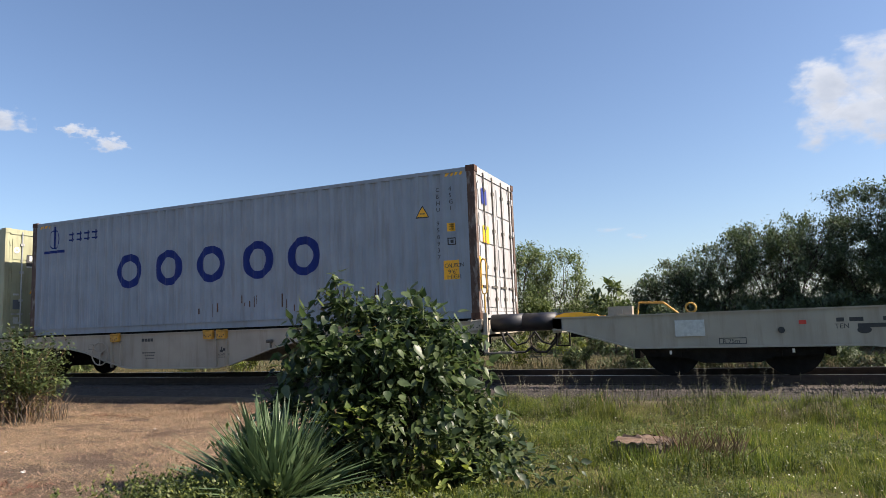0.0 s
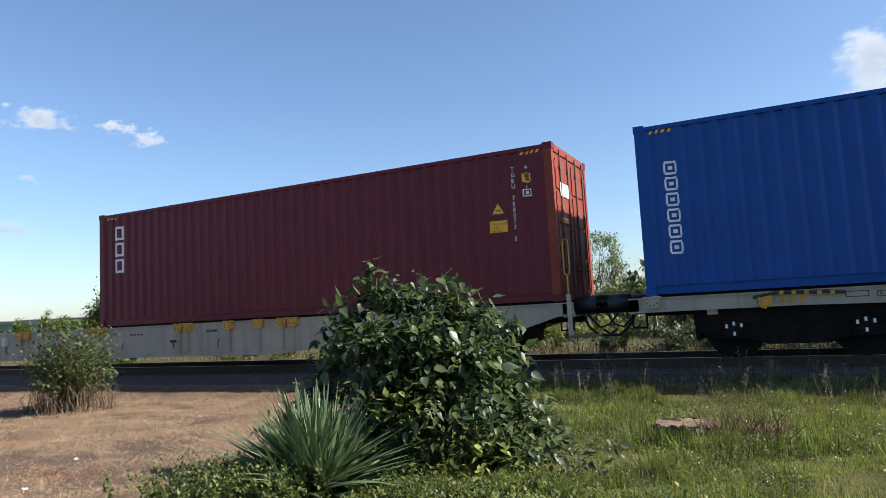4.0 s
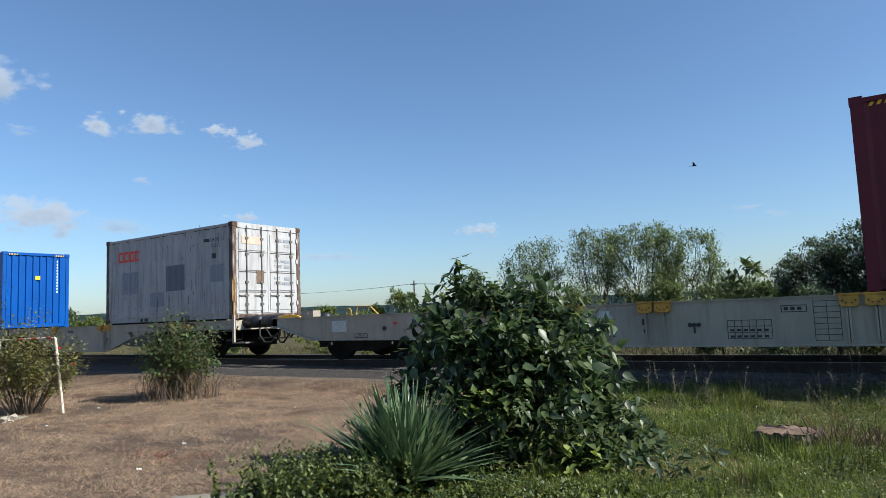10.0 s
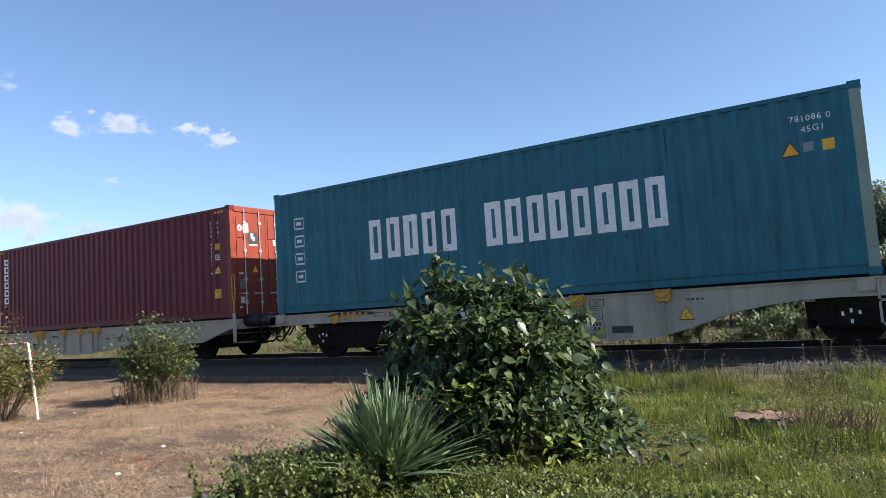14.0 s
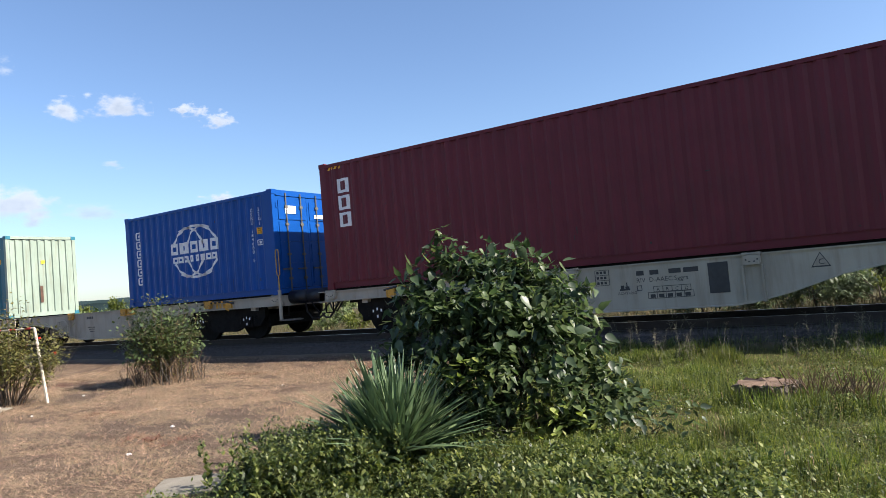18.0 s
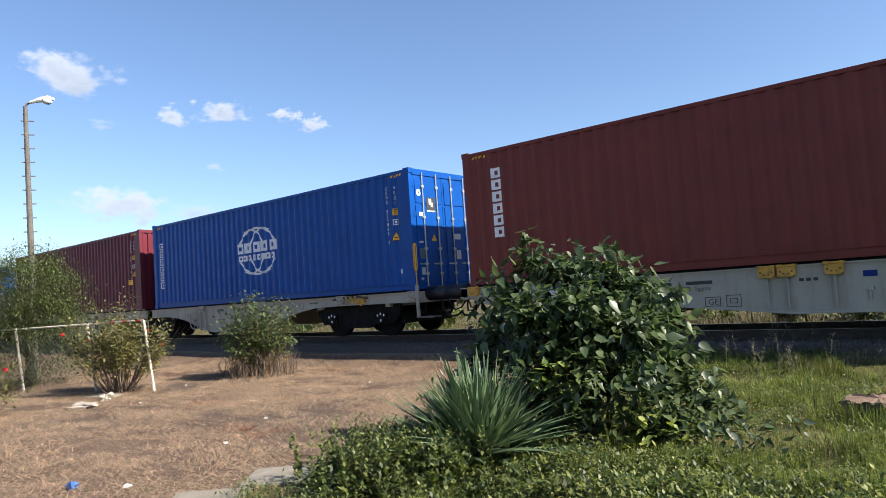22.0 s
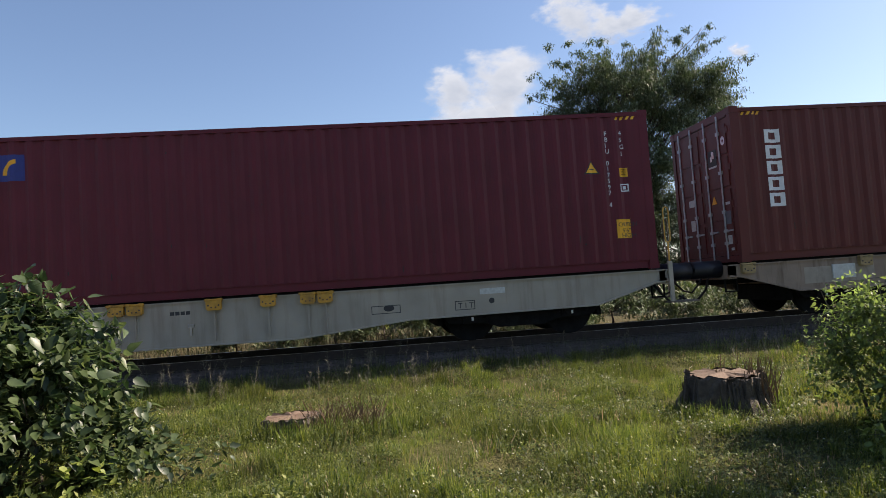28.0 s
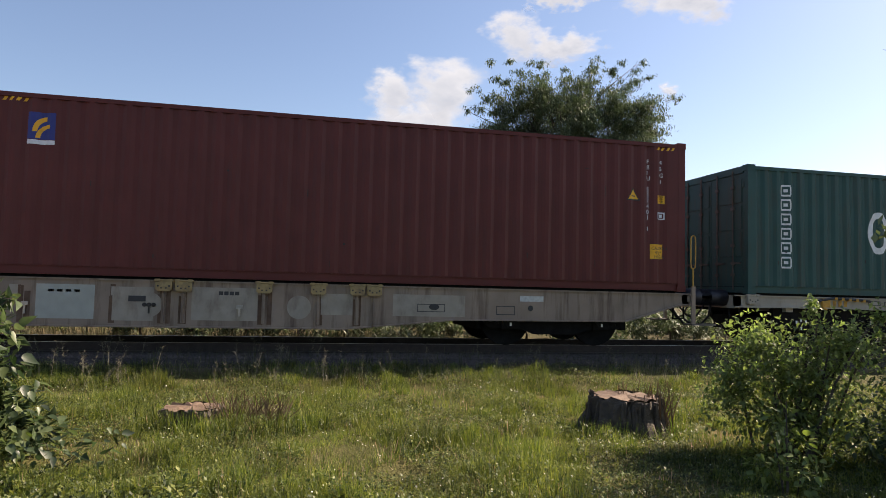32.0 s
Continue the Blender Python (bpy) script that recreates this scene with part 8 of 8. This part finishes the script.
    # dead red-brown creeping plants
    for cx, cy, rx, ry, k in ((-7.0, 4.7, 0.6, 0.25, 900), (-7.9, 9.9, 1.3, 0.35, 900), (-9.6, 5.6, 0.5, 0.3, 350), (-10.8, 9.3, 0.8, 0.2, 450)):
        k *= 2
        p = np.column_stack([rng.normal(cx, rx * 0.6, k), rng.normal(cy, ry * 0.6, k)])
        p = p[np.array([noise.noise((x * 3.1, y * 5.0, 80.0)) > -0.05 for x, y in p])]
        k = len(p)
        v, f = scatter([(q[0] * 0.07, q[1], q[2]) for q in BLADE_V], BLADE_F, np.column_stack([p, heights(p) + rng.uniform(0.005, 0.03, k)]), euler_mats(rng, k, 62, 100), rng.uniform(0.03, 0.10, k))
        tagged(new("dead_plants", fast_mesh("dead_plants", v, f, material("rust-red dead leaves", srgb(112, 74, 52), 0.9, 0, 0.3, 2, 0, island=0.4))), "rust-red dead creeping plants on the yard", "dead plants", kind="stuff")
    # weeds in the shade of the track
    n = 5200
    p = np.column_stack([rng.uniform(-6.5, 14, n), rng.uniform(10.5, 11.75, n)])
    keep = np.array([noise.noise((x * 0.8, y * 1.2, 60.0)) > -0.22 for x, y in p])
    p = p[keep]
    tv = [(v[0] * 0.055, v[1], v[2]) for v in BLADE_V]
    v, f = scatter(tv, BLADE_F, np.column_stack([p, heights(p)]), euler_mats(rng, len(p), -45, 45), rng.uniform(0.10, 0.28, len(p)))
    tagged(new("track_weeds", fast_mesh("track_weeds", v, f, M_TRACKWEED)), "rough weeds along the track in the train's shade", "weeds", kind="stuff")
    # uneven fringe where the lawn meets the track's shade
    n = 3600
    p = np.column_stack([rng.uniform(-4.2, 13, n), rng.normal(10.35, 0.22, n)])
    p = p[np.array([noise.noise((x * 1.7, y * 1.1, 70.0)) > -0.12 for x, y in p])]
    v, f = scatter([(q[0] * 0.03, q[1], q[2]) for q in BLADE_V], BLADE_F, np.column_stack([p, heights(p)]), euler_mats(rng, len(p), -40, 40), rng.uniform(0.06, 0.26, len(p)))
    tagged(new("grass_fringe", fast_mesh("grass_fringe", v, f, M_STALK)), "thin half-dry grass fringe along the lawn", "grass", kind="stuff")
    n = 30000
    p = np.column_stack([rng.uniform(-38, 2.5, n), rng.uniform(14.9, 19.5, n)])
    v, f = scatter(tv, BLADE_F, np.column_stack([p, heights(p)]), euler_mats(rng, n, -40, 40), rng.uniform(0.06, 0.22, n))
    tagged(new("far_bank_grass", fast_mesh("far_bank_grass", v, f, M_BANK)), "tall dry grass on the far side of the track", "grass", kind="stuff")
    n = 16000
    p = np.column_stack([rng.uniform(-38, 4, n), rng.uniform(15.3, 21, n)])
    v, f = scatter(tv, BLADE_F, np.column_stack([p, heights(p)]), euler_mats(rng, n, -40, 40), rng.uniform(0.10, 0.30, n))
    tagged(new("far_bank_weeds", fast_mesh("far_bank_weeds", v, f, M_TRACKWEED)), "green weeds on the far side of the track", "weeds", kind="stuff")


build_grass()


def build_weed_stalks():
    bm = bmesh.new()
    rng = np.random.default_rng(500)
    for i in range(85):
        x = float(rng.choice([rng.uniform(-4.5, 3.2), rng.normal(-0.3, 0.5), rng.normal(-2.6, 0.5), rng.uniform(2, 8)]))
        y, h = float(rng.uniform(9.9, 11.2)), float(rng.uniform(0.18, 0.55))
        foot = Vector((x, y, ground_z(x, y)))
        lean = Vector((rng.normal() * 0.10, rng.normal() * 0.06, h))
        tube(bm, [foot, foot + lean * 0.5 + Vector((0, 0.01, 0)), foot + lean], [0.0022, 0.0017, 0.0010], 3)
        for k in range(14):
            a = foot + lean * rng.uniform(0.45, 0.99)
            tube(bm, [a, a + Vector((rng.normal() * 0.03, rng.normal() * 0.03, 0.03))], [0.0010, 0.0022], 3)
    tagged(put("dry_weed_stalks", bm, M_STALK), "tall dry seeded weed stalks beside the track", "weeds", kind="stuff")


build_weed_stalks()


# ---- fence, lamp, litter ----
def build_fence():
    top = new("pipe_fence")
    tagged(top, "low white flaking pipe fence at the garden's edge", "fence")
    a, b = Vector((-12.50, 6.20, 0)), Vector((-13.93, 5.76, 0))
    d = (b - a)
    for i, q in enumerate((a, b, b + d * 1.4, b + d * 2.8)):
        bm = bmesh.new()
        lean = Vector((-0.02, -0.035, 0)) if i == 0 else Vector((-0.02, -0.03, 0))
        tube(bm, [q - lean * 2.4, q + lean + Vector((0, 0, 1.34))], 0.026, 8)
        part("post", bm, M_POSTW, top)
    bm = bmesh.new()
    p0, p1 = a + Vector((-0.06, -0.02, 1.34)), b + d * 2.8 + Vector((0, 0, 1.30))
    tube(bm, [p0, p1], 0.017, 8)
    part("top_rail", bm, M_POSTW, top)
    for k in range(3):
        bm = bmesh.new()
        s = p0.lerp(p1, 0.012 + k * 0.06)
        tube(bm, [s, p0.lerp(p1, 0.035 + k * 0.06)], 0.0185, 8)
        part("red_band", bm, M_REDTAIL, top, "red painted band")
    bm = bmesh.new()
    for i in range(46):
        t = i / 45
        q = a.lerp(b + d * 2.8, t)
        for s in (1, -1):
            tube(bm, [q + Vector((0, 0, 0.05)), q + d.normalized() * s * 1.1 + Vector((0, 0, 1.2))], 0.0016, 3, False)
    o = part("wire_mesh", bm, M_STEEL, top, "rusty wire netting")
    o["kind"] = "stuff"


build_fence()


def build_lamp():
    top = new("street_lamp")
    x, y = -18.87, 6.47
    top.matrix_basis = pose(x, y, 0, 0, 0, 62)
    tagged(top, "tall rust-streaked lamp post with a white lantern", "street lamp")
    bm = bmesh.new()
    tube(bm, [(0, 0, 0), (-0.02, 0, 3.5), (-0.06, 0, 7.0)], [0.085, 0.07, 0.05], 10)
    part("pole", bm, M_STEPS, top)
    for i in range(16):
        part("rung", boxes((-0.17, 0.13, -0.012, 0.012, 1.2 + i * 0.36, 1.225 + i * 0.36)), M_STEPS, top)
    bm = bmesh.new()
    tube(bm, [(-0.06, 0, 6.9), (-0.02, 0, 7.06), (0.12, -0.02, 7.12)], 0.026, 8)
    part("arm", bm, M_RUSTY, top)
    bm = bmesh.new()
    tube(bm, [(0.05, -0.01, 7.10), (0.22, -0.05, 7.15), (0.48, -0.1, 7.20), (0.62, -0.13, 7.19)], [0.035, 0.06, 0.085, 0.035], 10)
    part("housing", bm, M_LAMPW, top)
    bm = bmesh.new()
    bmesh.ops.create_uvsphere(bm, u_segments=12, v_segments=8, radius=0.10)
    for v in bm.verts:
        v.co = Vector((v.co.x * 1.2 + 0.46, v.co.y - 0.1, v.co.z * 0.8 + 7.12))
    part("glass_bowl", bm, M_GLASS, top, "milky glass bowl", True)


build_lamp()


def crumpled(name, label, x, y, r, h, mat, seed, category="litter"):
    rng = np.random.default_rng(seed)
    bm = bmesh.new()
    bmesh.ops.create_icosphere(bm, subdivisions=2, radius=1)
    for v in bm.verts:
        k = 1 + 0.35 * rng.normal()
        v.co = Vector((v.co.x * r * k, v.co.y * r * 0.7 * k, max(0, v.co.z * h * k + h * 0.4)))
    ob = put(name, bm, mat)
    ob.matrix_basis = pose(x, y, ground_z(x, y), 0, 0, rng.uniform(0, 360))
    tagged(ob, label, category, "litter on the yard")


for i, (x, y, r) in enumerate(((-7.55, 5.30, 0.045), (-6.0, 2.75, 0.06), (-6.75, 4.2, 0.04), (-9.2, 6.2, 0.03), (-11.2, 5.4, 0.035), (-8.6, 8.2, 0.03), (-12.4, 6.9, 0.04))):
    crumpled("paper_scrap", "small crumpled scrap of white paper on dry soil", x, y, r * 0.6, r * 0.35, M_LITTER, 700 + i)
crumpled("drink_can", "crushed blue and white drink can", -6.38, 2.46, 0.07, 0.045, M_CAN, 720)
crumpled("rag", "pale grey rag lying by the fence", -11.75, 4.75, 0.30, 0.05, M_RAG, 721)
crumpled("rag", "pale grey rag lying by the fence", -12.3, 5.35, 0.14, 0.09, M_RAG, 722)


def slab(x, y, w, d, turn, label):
    bm = boxes((-w / 2, w / 2, -d / 2, d / 2, -0.03, 0.03))
    bmesh.ops.bevel(bm, geom=bm.edges[:], offset=0.012, segments=1, affect="EDGES")
    ob = put("concrete_slab", bm, M_CONC)
    ob.matrix_basis = pose(x, y, -0.016, 0, 0, turn)
    tagged(ob, label, "slab")


slab(-4.93, 3.60, 0.62, 0.56, 38, "old grey concrete slab half sunk beside the grass")
slab(-4.92, 2.86, 0.62, 0.50, 41, "old grey concrete slab flush with the dry yard")
slab(-12.95, 5.55, 0.7, 0.4, 10, "broken concrete slab under the fence")


def utility_pole(x, y, h):
    top = new("utility_pole")
    top.matrix_basis = pose(x, y, 0)
    tagged(top, "distant wooden utility pole with a cross arm", "utility pole", "utility poles")
    bm = bmesh.new()
    tube(bm, [(0, 0, 0), (0, 0, h)], [0.14, 0.10], 8)
    part("pole", bm, M_BARK, top)
    part("cross_arm", boxes((-0.7, 0.7, -0.05, 0.05, h - 0.6, h - 0.48)), M_BARK, top)


POLES = ((-92.0, 68.0), (-60.0, 82.0), (-28.0, 96.0))
for px, py in POLES:
    utility_pole(px, py, 6.6)
for (xa, ya), (xb, yb) in zip(POLES, POLES[1:]):
    for k in (-0.6, 0.6):
        bm = bmesh.new()
        pts = [(xa + (xb - xa) * t + k, ya + (yb - ya) * t, 6.15 - 0.7 * 4 * t * (1 - t)) for t in (i / 10 for i in range(11))]
        tube(bm, pts, 0.018, 4)
        tagged(put("power_line", bm, M_RUBBER), "thin sagging power line far across the meadow", "cable", "power lines")


def build_bird():
    top = new("bird")
    tagged(top, "dark swallow-like bird in flight", "bird")
    k = 0.4
    bm = bmesh.new()
    tube(bm, [(0.17 * k, 0, 0), (0.12 * k, 0, 0.01 * k), (0, 0, 0), (-0.12 * k, 0, 0), (-0.2 * k, 0, 0)], [0.008 * k, 0.03 * k, 0.04 * k, 0.02 * k, 0.012 * k], 8)
    part("body", bm, M_BIRD, top, smooth=True)
    bm = bmesh.new()
    for s in (1, -1):
        prism(bm, [(-0.18, 0.0), (-0.32, s * 0.07), (-0.2, s * 0.02)][:: s], -0.004, 0.004)
    for v in bm.verts:
        v.co = Vector((v.co.x * k, v.co.z * k, v.co.y * k))
    part("tail", bm, M_BIRD, top)
    wings = []
    for s in (1, -1):
        bm = bmesh.new()
        out = [(0.08, 0.0), (0.09, 0.14), (-0.02, 0.36), (-0.06, 0.36), (-0.01, 0.16), (-0.08, 0.0)]
        prism(bm, [(x, z * s) for x, z in out][:: s], -0.004, 0.004)
        for v in bm.verts:
            v.co = Vector((v.co.x * k, v.co.z * k, v.co.y * k))
        wings.append((part("wing", bm, M_BIRD, top), s))
    return top, wings


BIRD, WINGS = build_bird()


# ---- motion ----
def motions():
    for thing, u, y, z in MOVING:
        walk(thing, train_rows(u, y, z))
    ts, ss = [r[0] for r in TRAIN], [r[1] for r in TRAIN]
    tenths = [i / 10 for i in range(321)]
    way = np.interp(tenths, ts, ss)
    spin = [(t, Euler((0, s / 0.46, 0)).to_matrix().to_4x4()) for t, s in zip(tenths, way)]
    for wheel in WHEELS:
        base = Matrix.Translation(wheel.matrix_basis.translation)
        walk(wheel, [(t, base @ m) for t, m in spin])
    rows = ((0.0, -112.0, 1.0, 9.0), (7.5, -32.0, 12.8, 8.1), (8.0, -26.7, 13.7, 8.05), (8.5, -21.5, 14.6, 8.05), (9.0, -15.6, 15.5, 7.8), (9.5, -9.2, 16.6, 6.75),
            (10.0, -3.85, 17.4, 4.95), (10.5, 0.8, 18.6, 4.6), (12.0, 17.0, 23.0, 6.0), (32.0, 235.0, 82.0, 26.0))
    walk(BIRD, [(t, pose(x, y, z, 0, 0, 10)) for t, x, y, z in rows])
    for wing, s in WINGS:
        walk(wing, [(t, pose(0, 0, 0, s * 32 * math.sin(t * 19.0), 0, 0)) for t in tenths])


motions()
